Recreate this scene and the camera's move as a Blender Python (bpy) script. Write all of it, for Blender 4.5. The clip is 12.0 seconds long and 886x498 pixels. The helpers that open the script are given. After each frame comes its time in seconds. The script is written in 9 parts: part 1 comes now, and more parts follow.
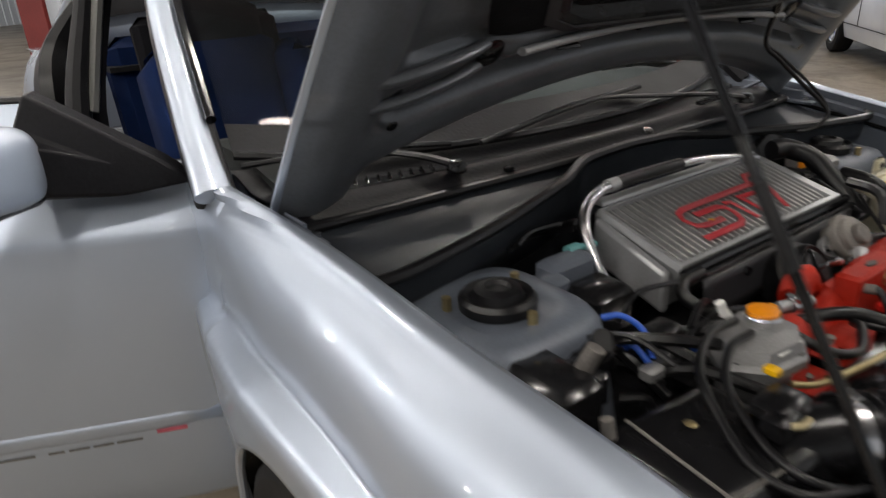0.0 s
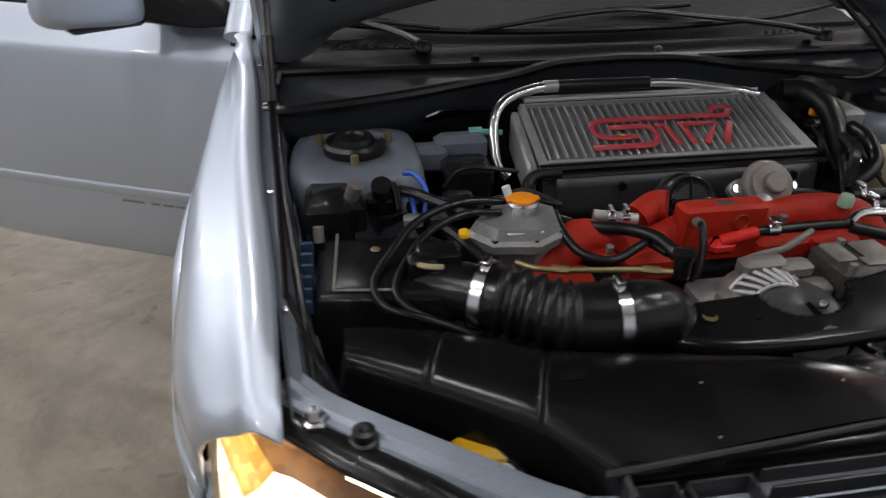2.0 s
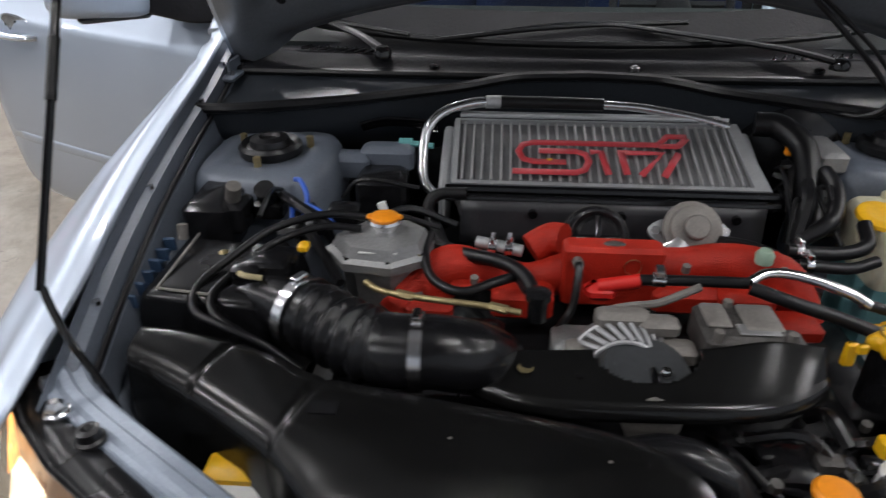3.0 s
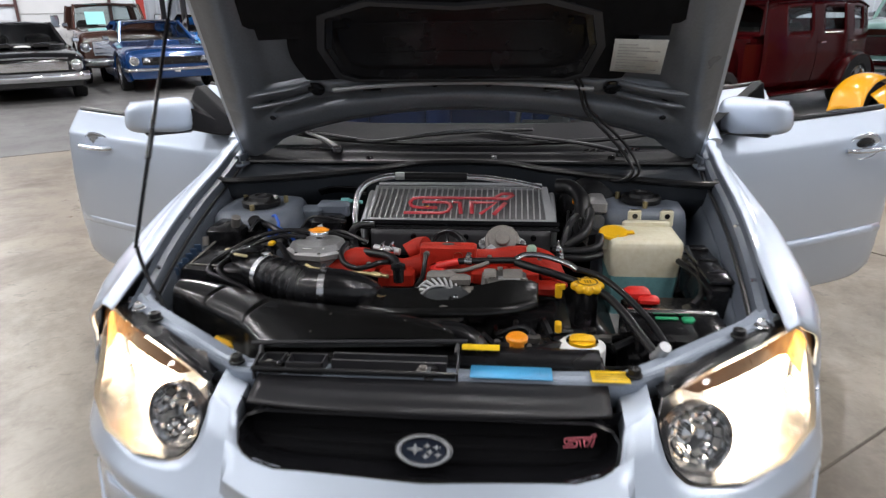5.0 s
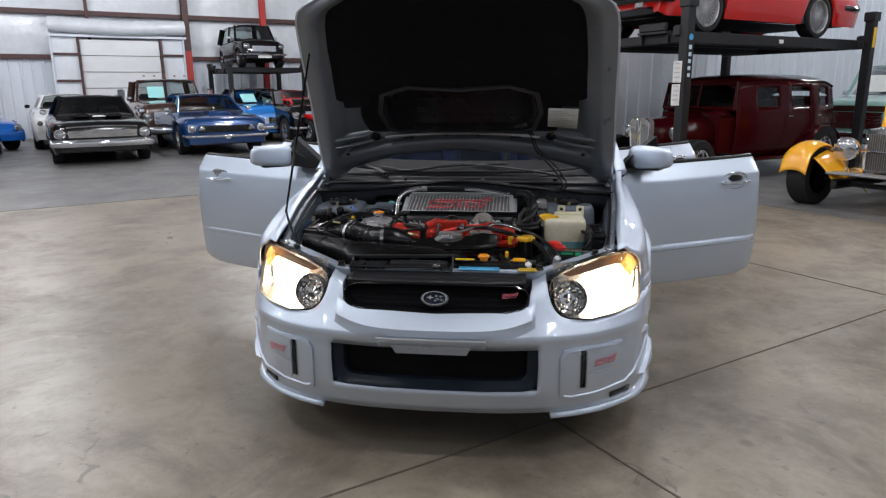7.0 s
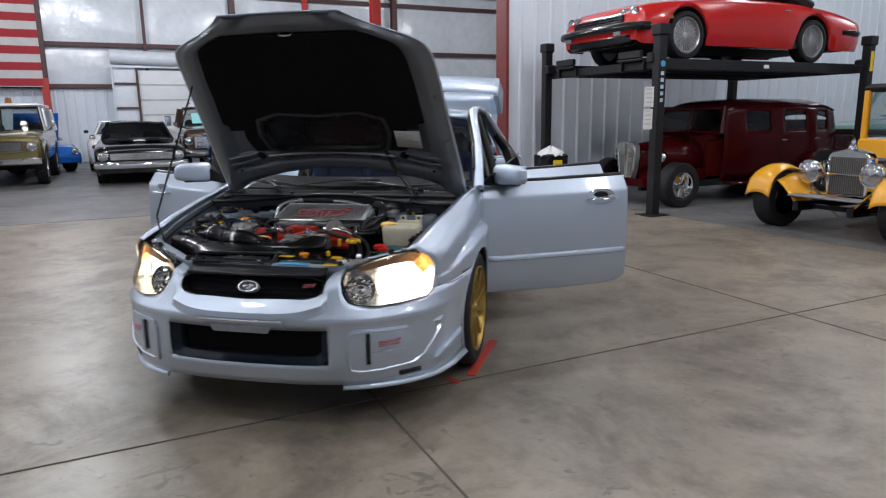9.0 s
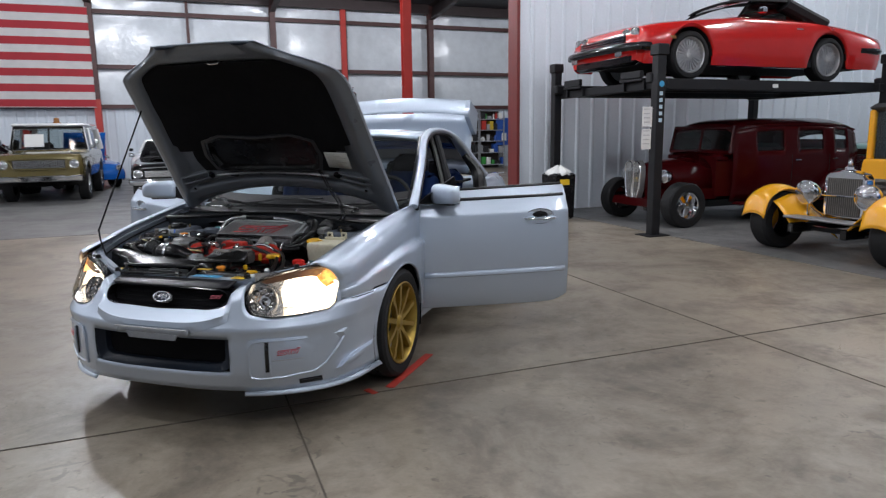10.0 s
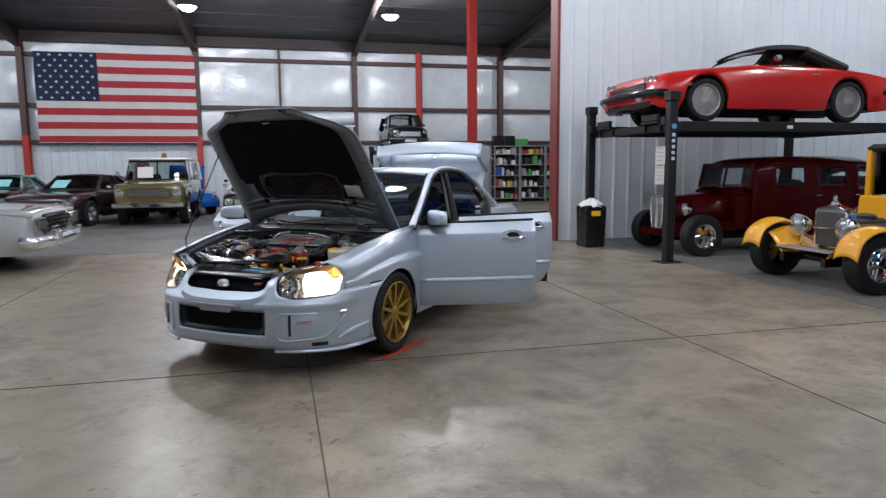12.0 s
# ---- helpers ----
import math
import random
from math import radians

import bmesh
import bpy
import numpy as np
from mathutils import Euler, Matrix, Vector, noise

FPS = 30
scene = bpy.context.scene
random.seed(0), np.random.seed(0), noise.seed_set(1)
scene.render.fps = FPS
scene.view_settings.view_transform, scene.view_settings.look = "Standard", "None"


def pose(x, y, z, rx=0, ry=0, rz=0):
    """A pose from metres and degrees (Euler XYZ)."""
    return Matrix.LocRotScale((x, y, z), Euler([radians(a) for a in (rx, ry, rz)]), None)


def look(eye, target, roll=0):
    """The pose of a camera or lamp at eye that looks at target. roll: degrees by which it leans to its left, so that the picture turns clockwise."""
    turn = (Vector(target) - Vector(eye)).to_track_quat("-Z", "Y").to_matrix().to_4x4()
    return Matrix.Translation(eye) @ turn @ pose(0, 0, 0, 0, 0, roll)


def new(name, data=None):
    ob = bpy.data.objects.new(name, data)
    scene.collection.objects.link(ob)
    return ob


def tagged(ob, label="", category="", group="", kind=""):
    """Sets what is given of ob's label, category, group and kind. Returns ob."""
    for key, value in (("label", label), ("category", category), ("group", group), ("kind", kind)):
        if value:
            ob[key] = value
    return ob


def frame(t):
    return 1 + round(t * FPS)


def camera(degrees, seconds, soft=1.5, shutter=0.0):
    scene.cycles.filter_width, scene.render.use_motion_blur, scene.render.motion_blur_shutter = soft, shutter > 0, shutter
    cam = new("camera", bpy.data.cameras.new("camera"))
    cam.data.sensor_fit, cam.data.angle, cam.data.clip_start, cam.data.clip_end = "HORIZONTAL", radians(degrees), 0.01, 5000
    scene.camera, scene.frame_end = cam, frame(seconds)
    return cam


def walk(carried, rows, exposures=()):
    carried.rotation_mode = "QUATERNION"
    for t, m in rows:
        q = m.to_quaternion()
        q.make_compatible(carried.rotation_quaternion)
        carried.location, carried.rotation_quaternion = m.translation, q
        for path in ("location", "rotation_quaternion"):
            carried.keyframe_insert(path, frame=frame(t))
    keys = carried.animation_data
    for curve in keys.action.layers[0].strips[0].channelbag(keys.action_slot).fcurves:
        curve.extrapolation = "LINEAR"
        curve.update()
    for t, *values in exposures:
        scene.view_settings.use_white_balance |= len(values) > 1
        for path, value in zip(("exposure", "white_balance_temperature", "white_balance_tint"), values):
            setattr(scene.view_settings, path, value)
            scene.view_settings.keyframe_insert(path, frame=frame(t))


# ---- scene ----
cam = camera(67.4, 12.0, soft=1.2, shutter=0.5)
PATH = [
    (0, (-1.125, 0.227, 1.269), (-0.05, 1.723, 0.49), -2.6),
    (0.5, (-1.092, 0.029, 1.275), (-0.035, 1.515, 0.452), -1.6),
    (1, (-0.968, -0.181, 1.275), (-0.14, 1.409, 0.388), -1.7),
    (1.5, (-0.797, -0.247, 1.259), (-0.239, 1.426, 0.317), -0.9),
    (2, (-0.589, -0.271, 1.272), (-0.337, 1.441, 0.269), -0.2),
    (2.5, (-0.363, -0.296, 1.282), (-0.392, 1.422, 0.257), 0.6),
    (3, (-0.19, -0.242, 1.276), (-0.319, 1.485, 0.276), -0.1),
    (3.5, (-0.022, -0.268, 1.295), (-0.241, 1.49, 0.367), -1.5),
    (5.5, (0.152, -1.335, 1.375), (-0.033, 0.56, 0.765), -0.8),
    (6, (0.175, -1.694, 1.391), (-0.02, 0.212, 0.818), -0.8),
    (6.5, (0.237, -2.046, 1.385), (0.014, -0.126, 0.871), -0.7),
    (8.5, (1.084, -2.595, 1.355), (0.699, -0.676, 0.946), -0.6),
    (9, (1.494, -2.599, 1.363), (1.052, -0.689, 0.969), -0.8),
    (9.5, (1.848, -2.55, 1.35), (1.349, -0.65, 0.975), -0.9),
    (10, (2.216, -2.553, 1.376), (1.624, -0.673, 1.036), -0.8),
    (10.5, (2.576, -2.733, 1.374), (1.9, -0.877, 1.065), -0.8),
    (11, (2.876, -3.013, 1.391), (2.161, -1.168, 1.097), -0.9),
    (11.5, (3.14, -3.273, 1.411), (2.384, -1.443, 1.134), -0.7),
    (12, (3.304, -3.517, 1.412), (2.475, -1.713, 1.17), -0.5),
]
walk(cam, [(t, look(eye, target, roll)) for t, eye, target, roll in PATH], exposures=[(0, .18, 7300, 10), (.8, .16, 7150, 10), (1.6, .10, 6900, 11), (2.5, .14, 6850, 11), (3.0, .40, 6600, 10), (3.5, .80, 6420, 10), (5.3, .64, 6700, 10), (6.0, .41, 6700, 10), (6.5, .31, 6600, 10), (8.5, .01, 6280, 10), (12, -.02, 6280, 9)])

# ---- world and light: a closed hall lit by round high-bay lamps ----
world = bpy.data.worlds.new("hall_air")
scene.world = world
world.use_nodes = True
world.node_tree.nodes["Background"].inputs[0].default_value = (0.75, 0.85, 1.0, 1)
world.node_tree.nodes["Background"].inputs[1].default_value = 0.02
HALL = 38.5                      # the hall's axes turn by this against the car's
HM = pose(0, 0, 0, 0, 0, HALL)
LAMP_W, NEAR_W = 400.0, 128.0


def hall(u, v, z=0.0, rz=0.0):
    """A pose given along the hall's own axes."""
    return HM @ pose(u, v, z, 0, 0, rz)



# ---- mesh helpers ----
class G:
    """A growing mesh: plain vertex and face lists."""

    def __init__(self):
        self.v, self.f = [], []

    def add(self, vs, fs, m=None):
        n = len(self.v)
        self.v += [tuple(m @ Vector(p)) if m else tuple(p) for p in vs]
        self.f += [tuple(i + n for i in f) for f in fs]
        return self

    def box(self, cx, cy, cz, sx, sy, sz, b=0.0, m=None, taper=1.0):
        hx, hy, hz = sx / 2, sy / 2, sz / 2
        b = min(b, hx * .9, hy * .9, hz * .9)
        if b <= 0:
            vs = [(cx + i * hx * (taper if k > 0 else 1), cy + j * hy * (taper if k > 0 else 1), cz + k * hz) for k in (-1, 1) for j in (-1, 1) for i in (-1, 1)]
            return self.add(vs, [(0, 2, 3, 1), (4, 5, 7, 6), (0, 1, 5, 4), (2, 6, 7, 3), (0, 4, 6, 2), (1, 3, 7, 5)], m)
        ring = []
        for k, ins in ((-hz, b), (-hz + b, 0), (hz - b, 0), (hz, b)):
            t = taper if k > 0 else 1
            ax, ay = (hx - ins) * t, (hy - ins) * t
            c = b * .7
            ring.append([(cx + p, cy + q, cz + k) for p, q in ((-ax + c, -ay), (ax - c, -ay), (ax, -ay + c), (ax, ay - c), (ax - c, ay), (-ax + c, ay), (-ax, ay - c), (-ax, -ay + c))])
        return self.rings(ring, m=m, caps=True)

    def rings(self, rings, closed=True, caps=False, m=None):
        n, k = len(rings[0]), len(rings)
        vs = [p for r in rings for p in r]
        fs = []
        for a in range(k - 1):
            for i in range(n if closed else n - 1):
                j = (i + 1) % n
                fs.append((a * n + i, a * n + j, a * n + n + j, a * n + n + i))
        if caps:
            fs += [tuple(range(n - 1, -1, -1)), tuple((k - 1) * n + i for i in range(n))]
        return self.add(vs, fs, m)

    def lathe(self, prof, n=32, m=None, caps=False):
        """prof: (radius, height) pairs, turned about z."""
        return self.rings([[(r * math.cos(2 * math.pi * i / n), r * math.sin(2 * math.pi * i / n), h) for i in range(n)] for r, h in prof], caps=caps, m=m)

    def cyl(self, a, b, r, n=16, r2=None, bev=0.0):
        a, b = Vector(a), Vector(b)
        d = b - a
        m = Matrix.Translation(a) @ d.to_track_quat("Z", "Y").to_matrix().to_4x4()
        r2, L = r if r2 is None else r2, d.length
        prof = [(r, 0), (r2, L)] if bev <= 0 else [(r - bev, 0), (r, bev), (r2, L - bev), (r2 - bev, L)]
        return self.lathe(prof, n, m, caps=True)

    def tube(self, pts, r, n=10, steps=6, flat=1.0, up=(0, 0, 1), smooth=True, caps=True, rs=None):
        """A round or flattened bar along a smooth line through pts."""
        P = curve_pts(pts, steps) if smooth and len(pts) > 2 else [Vector(p) for p in pts]
        out, prev = [], None
        for i, p in enumerate(P):
            d = (P[min(i + 1, len(P) - 1)] - P[max(i - 1, 0)]).normalized()
            if prev is None:
                s = d.cross(Vector(up))
                s = s.normalized() if s.length > 1e-3 else d.orthogonal().normalized()
            else:
                s = (prev - d * prev.dot(d)).normalized()
            prev, t = s, s.cross(d)
            rr = r if rs is None else np.interp(i / (len(P) - 1), np.linspace(0, 1, len(rs)), rs)
            out.append([p + s * (rr * math.cos(a)) + t * (rr * flat * math.sin(a)) for a in (2 * math.pi * k / n for k in range(n))])
        return self.rings(out, caps=caps)

    def surf(self, fn, us, vs, skip=None, m=None):
        """A sheet fn(u, v) over two lists of values."""
        pts = [fn(u, v) for u in us for v in vs]
        n, fs = len(vs), []
        for i in range(len(us) - 1):
            for j in range(n - 1):
                if skip and skip((us[i] + us[i + 1]) / 2, (vs[j] + vs[j + 1]) / 2):
                    continue
                fs.append((i * n + j, i * n + j + 1, i * n + n + j + 1, i * n + n + j))
        return self.add(pts, fs, m)

    def prism(self, outline, z0, z1, m=None, top=1.0):
        """An outline in x, y, raised from z0 to z1."""
        n = len(outline)
        cx, cy = sum(p[0] for p in outline) / n, sum(p[1] for p in outline) / n
        return self.rings([[(x, y, z0) for x, y in outline], [(cx + (x - cx) * top, cy + (y - cy) * top, z1) for x, y in outline]], caps=True, m=m)


def curve_pts(pts, steps=6):
    P = [Vector(p) for p in pts]
    Q = [P[0] * 2 - P[1]] + P + [P[-1] * 2 - P[-2]]
    out = []
    for i in range(1, len(Q) - 2):
        a, b, c, d = Q[i - 1:i + 3]
        for k in range(steps):
            t = k / steps
            out.append(.5 * (2 * b + (c - a) * t + (2 * a - 5 * b + 4 * c - d) * t * t + (3 * b - a - 3 * c + d) * t ** 3))
    return out + [P[-1]]


def lin(a, b, n):
    return [a + (b - a) * i / (n - 1) for i in range(n)]


def ease(x, table):
    """Smooth interpolation through a table of (x, value)."""
    xs, ys = [p[0] for p in table], [p[1] for p in table]
    if x <= xs[0]:
        return ys[0]
    if x >= xs[-1]:
        return ys[-1]
    i = max(k for k in range(len(xs)) if xs[k] <= x)
    i = min(i, len(xs) - 2)

    def slope(k):
        if k == 0 or k == len(xs) - 1:
            j = 0 if k == 0 else len(xs) - 2
            return (ys[j + 1] - ys[j]) / (xs[j + 1] - xs[j])
        a, b = (ys[k] - ys[k - 1]) / (xs[k] - xs[k - 1]), (ys[k + 1] - ys[k]) / (xs[k + 1] - xs[k])
        return 0 if a * b <= 0 else 2 * a * b / (a + b)
    h = xs[i + 1] - xs[i]
    t = (x - xs[i]) / h
    return ((1 + 2 * t) * (1 - t) ** 2 * ys[i] + t * (1 - t) ** 2 * h * slope(i) + t * t * (3 - 2 * t) * ys[i + 1] + t * t * (t - 1) * h * slope(i + 1))


def mesh(g, sharp=38, name="mesh"):
    me = bpy.data.meshes.new(name)
    me.from_pydata([tuple(p) for p in g.v], [], g.f)
    bm = bmesh.new()
    bm.from_mesh(me)
    bmesh.ops.remove_doubles(bm, verts=bm.verts, dist=1e-5)
    bmesh.ops.recalc_face_normals(bm, faces=bm.faces)
    bm.to_mesh(me)
    bm.free()
    me.shade_smooth()
    me.set_sharp_from_angle(angle=radians(sharp))
    return me


def part(name, g, material, parent, label="", sharp=38, solid=0.0, bevel=0.0):
    """One mesh object under a thing or under a part."""
    ob = new(name, mesh(g, sharp, name) if isinstance(g, G) else g)
    if material:
        if isinstance(g, G) or not ob.data.materials:
            ob.data.materials.append(material)
    if parent is not None:
        ob.parent = parent
    if label:
        tagged(ob, label)
    if solid:
        mod = ob.modifiers.new("solid", "SOLIDIFY")
        mod.thickness, mod.offset = abs(solid), -1.0 if solid > 0 else 1.0
    if bevel:
        mod = ob.modifiers.new("bevel", "BEVEL")
        mod.width, mod.segments, mod.limit_method = bevel, 2, "ANGLE"
    return ob


def thing(name, label, category, group="", at=None, kind=""):
    """An empty at the base of a thing, which parents its parts."""
    ob = new(name)
    ob.empty_display_size = 0.1
    if at is not None:
        ob.matrix_basis = at
    return tagged(ob, label, category, group, kind)


def single(name, g, material, label, category="", group="", kind="", at=None, sharp=38, solid=0.0, bevel=0.0):
    """A thing of one mesh."""
    ob = part(name, g, material, None, "", sharp, solid, bevel)
    if at is not None:
        ob.matrix_basis = at
    return tagged(ob, label, category, group, kind)


# ---- materials ----
def mat(name, col, rough=.5, metal=0.0, var=.12, scale=6.0, fine=60.0, bump=.0, rvar=.08, coat=0.0, spec=.5, tint=None, emit=0.0, island=0.0, obvar=0.0, ecol=None):
    """A surface with variation at two scales in colour, gloss and relief."""
    m = bpy.data.materials.new(name)
    m.use_nodes = True
    nt = m.node_tree
    b = nt.nodes["Principled BSDF"]
    tc = nt.nodes.new("ShaderNodeTexCoord")
    n1, n2 = nt.nodes.new("ShaderNodeTexNoise"), nt.nodes.new("ShaderNodeTexNoise")
    n1.inputs["Scale"].default_value, n1.inputs["Detail"].default_value = scale, 5
    n2.inputs["Scale"].default_value, n2.inputs["Detail"].default_value = fine, 3
    for n in (n1, n2):
        nt.links.new(tc.outputs["Object"], n.inputs["Vector"])
    mixf = nt.nodes.new("ShaderNodeMath")
    mixf.operation = "MULTIPLY_ADD"
    nt.links.new(n2.outputs["Fac"], mixf.inputs[0])
    mixf.inputs[1].default_value = .45
    sc = nt.nodes.new("ShaderNodeMath")
    sc.operation = "MULTIPLY"
    nt.links.new(n1.outputs["Fac"], sc.inputs[0])
    sc.inputs[1].default_value = .55
    nt.links.new(sc.outputs[0], mixf.inputs[2])
    ramp = nt.nodes.new("ShaderNodeMapRange")
    ramp.inputs[1].default_value, ramp.inputs[2].default_value = .3, .7
    nt.links.new(mixf.outputs[0], ramp.inputs[0])
    mix = nt.nodes.new("ShaderNodeMix")
    mix.data_type = "RGBA"
    nt.links.new(ramp.outputs[0], mix.inputs[0])
    lo = tint or tuple(c * (1 - var) for c in col)
    hi = tuple(min(1, c * (1 + var)) for c in col)
    mix.inputs[6].default_value, mix.inputs[7].default_value = (*lo, 1), (*hi, 1)
    out = mix.outputs[2]
    if obvar or island:
        hs = nt.nodes.new("ShaderNodeHueSaturation")
        src = nt.nodes.new("ShaderNodeObjectInfo" if obvar else "ShaderNodeNewGeometry")
        mr = nt.nodes.new("ShaderNodeMapRange")
        nt.links.new(src.outputs["Random" if obvar else "Random Per Island"], mr.inputs[0])
        mr.inputs[3].default_value, mr.inputs[4].default_value = 1 - (obvar or island), 1 + (obvar or island)
        nt.links.new(mr.outputs[0], hs.inputs["Value"])
        nt.links.new(out, hs.inputs["Color"])
        out = hs.outputs[0]
    nt.links.new(out, b.inputs["Base Color"])
    rr = nt.nodes.new("ShaderNodeMapRange")
    rr.inputs[3].default_value, rr.inputs[4].default_value = max(.02, rough - rvar), min(1, rough + rvar)
    nt.links.new(n1.outputs["Fac"], rr.inputs[0])
    nt.links.new(rr.outputs[0], b.inputs["Roughness"])
    b.inputs["Metallic"].default_value = metal
    b.inputs["Specular IOR Level"].default_value = spec
    if coat:
        b.inputs["Coat Weight"].default_value, b.inputs["Coat Roughness"].default_value = coat, .02
    if bump:
        bn = nt.nodes.new("ShaderNodeBump")
        bn.inputs["Strength"].default_value, bn.inputs["Distance"].default_value = bump, .01
        nt.links.new(n2.outputs["Fac"], bn.inputs["Height"])
        nt.links.new(bn.outputs[0], b.inputs["Normal"])
    if emit:
        b.inputs["Emission Color"].default_value, b.inputs["Emission Strength"].default_value = (*(ecol or col), 1), emit
    return m


def glass(name, col=(.9, .95, .95), rough=.0, veil=0.0):
    """Thin pane: mostly clear, with a real mirror's gloss by Fresnel."""
    m = bpy.data.materials.new(name)
    m.use_nodes = True
    nt = m.node_tree
    nt.nodes.remove(nt.nodes["Principled BSDF"])
    tr, gl, fr, mx = (nt.nodes.new("ShaderNode" + k) for k in ("BsdfTransparent", "BsdfGlossy", "Fresnel", "MixShader"))
    tr.inputs[0].default_value = (*col, 1)
    gl.inputs["Roughness"].default_value = rough + .02
    fr.inputs[0].default_value = 1.5
    nt.links.new(fr.outputs[0], mx.inputs[0])
    clear = tr.outputs[0]
    # diffuse film puts a veil of reflected ceiling light into the pane's colour
    if veil:
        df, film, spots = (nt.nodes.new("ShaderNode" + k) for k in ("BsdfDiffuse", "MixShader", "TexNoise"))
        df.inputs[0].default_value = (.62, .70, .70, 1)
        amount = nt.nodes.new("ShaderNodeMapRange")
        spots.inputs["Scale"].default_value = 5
        amount.inputs[3].default_value, amount.inputs[4].default_value = veil * .4, veil * 1.6
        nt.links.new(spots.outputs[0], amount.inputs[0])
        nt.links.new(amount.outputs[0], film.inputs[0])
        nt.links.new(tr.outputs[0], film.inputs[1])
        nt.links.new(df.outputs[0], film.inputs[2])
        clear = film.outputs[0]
    nt.links.new(clear, mx.inputs[1])
    nt.links.new(gl.outputs[0], mx.inputs[2])
    nt.links.new(mx.outputs[0], nt.nodes["Material Output"].inputs[0])
    return m


SILVER = mat("silver_paint", (.53, .60, .70), .45, .76, var=.03, scale=2, fine=900, coat=1.0, rvar=.03)
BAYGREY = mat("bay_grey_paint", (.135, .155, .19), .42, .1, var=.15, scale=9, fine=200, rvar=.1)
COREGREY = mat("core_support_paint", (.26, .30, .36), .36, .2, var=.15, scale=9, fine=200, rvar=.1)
PLASTIC = mat("black_plastic", (.008, .008, .009), .25, spec=.38, var=.35, scale=14, fine=160, bump=.03, rvar=.12)
SATIN = mat("satin_black", (.010, .010, .011), .18, var=.3, scale=8, fine=90, rvar=.1)
GLOSSBLK = mat("gloss_black", (.006, .006, .007), .12, var=.2, scale=8, fine=90, rvar=.06)
RUBBER = mat("rubber", (.007, .007, .008), .33, spec=.40, var=.3, scale=20, fine=200, bump=.05)
TYRE = mat("tyre_rubber", (.010, .010, .011), .66, spec=.3, var=.3, scale=12, fine=120, bump=.1)
HOODLINER = mat("hood_liner", (.008, .008, .009), .95, spec=.12, var=.35, scale=30, fine=300, bump=.25)
HOODUNDER = mat("hood_underside_paint", (.165, .178, .198), .32, .35, var=.15, scale=5, fine=150, rvar=.1)
ALU = mat("raw_aluminium", (.46, .47, .48), .42, .6, var=.14, scale=18, fine=240, rvar=.12)
STEEL = mat("bright_steel", (.80, .80, .81), .2, 1.0, var=.1, scale=25, fine=200, rvar=.08)
CHROME = mat("chrome", (.85, .86, .88), .06, 1.0, var=.03, scale=6, fine=50, rvar=.03)
CASTGREY = mat("cast_grey", (.30, .30, .30), .5, .6, var=.2, scale=25, fine=260, bump=.12)
FIN = mat("intercooler_fin", (.22, .22, .225), .5, .6, var=.25, scale=40, fine=500, bump=.1)
REDCRACK = mat("red_wrinkle_paint", (.40, .020, .009), .50, var=.25, scale=25, fine=420, bump=.3, spec=.25)
REDPAINT = mat("red_stencil", (.42, .02, .03), .5, var=.12, scale=30, fine=300)
PINKRED = mat("faded_red_decal", (.55, .12, .16), .5, var=.15, scale=40, fine=300)
GOLD = mat("gold_wheel_paint", (.42, .28, .06), .36, .75, var=.12, scale=14, fine=300, rvar=.06)
YELLOWP = mat("yellow_plastic", (.80, .44, .01), .38, var=.12, scale=22, fine=200)
ORANGEP = mat("orange_cap", (.85, .28, .01), .4, var=.12, scale=22, fine=200)
BLUEHOSE = mat("blue_silicone", (.02, .10, .50), .4, var=.15, scale=30, fine=200)
BOTTLE = mat("aged_white_plastic", (.72, .69, .56), .42, var=.1, scale=9, fine=80, tint=(.62, .56, .38))
BOTTLELOW = mat("blue_green_fluid", (.16, .36, .38), .4, var=.2, scale=12, fine=90)
REDPLASTIC = mat("red_plastic", (.62, .02, .015), .4, var=.12, scale=20, fine=180)
WHITEP = mat("white_plastic", (.75, .75, .73), .45, var=.06, scale=18, fine=150)
PAPER = mat("paper", (.78, .78, .76), .7, var=.05, scale=12, fine=120)
STICKBLUE = mat("blue_sticker", (.06, .34, .62), .4, var=.1, scale=20, fine=200)
STICKYEL = mat("yellow_sticker", (.85, .55, .02), .4, var=.08, scale=20, fine=200)
GREENP = mat("green_plastic", (.01, .28, .12), .45, var=.15, scale=20, fine=200)
DARKCHROME = mat("dark_chrome", (.16, .16, .17), .25, .8, var=.1, scale=30, fine=90)
REFLECTOR = mat("lamp_reflector", (.62, .62, .63), .25, .9, var=.08, scale=30, fine=90)


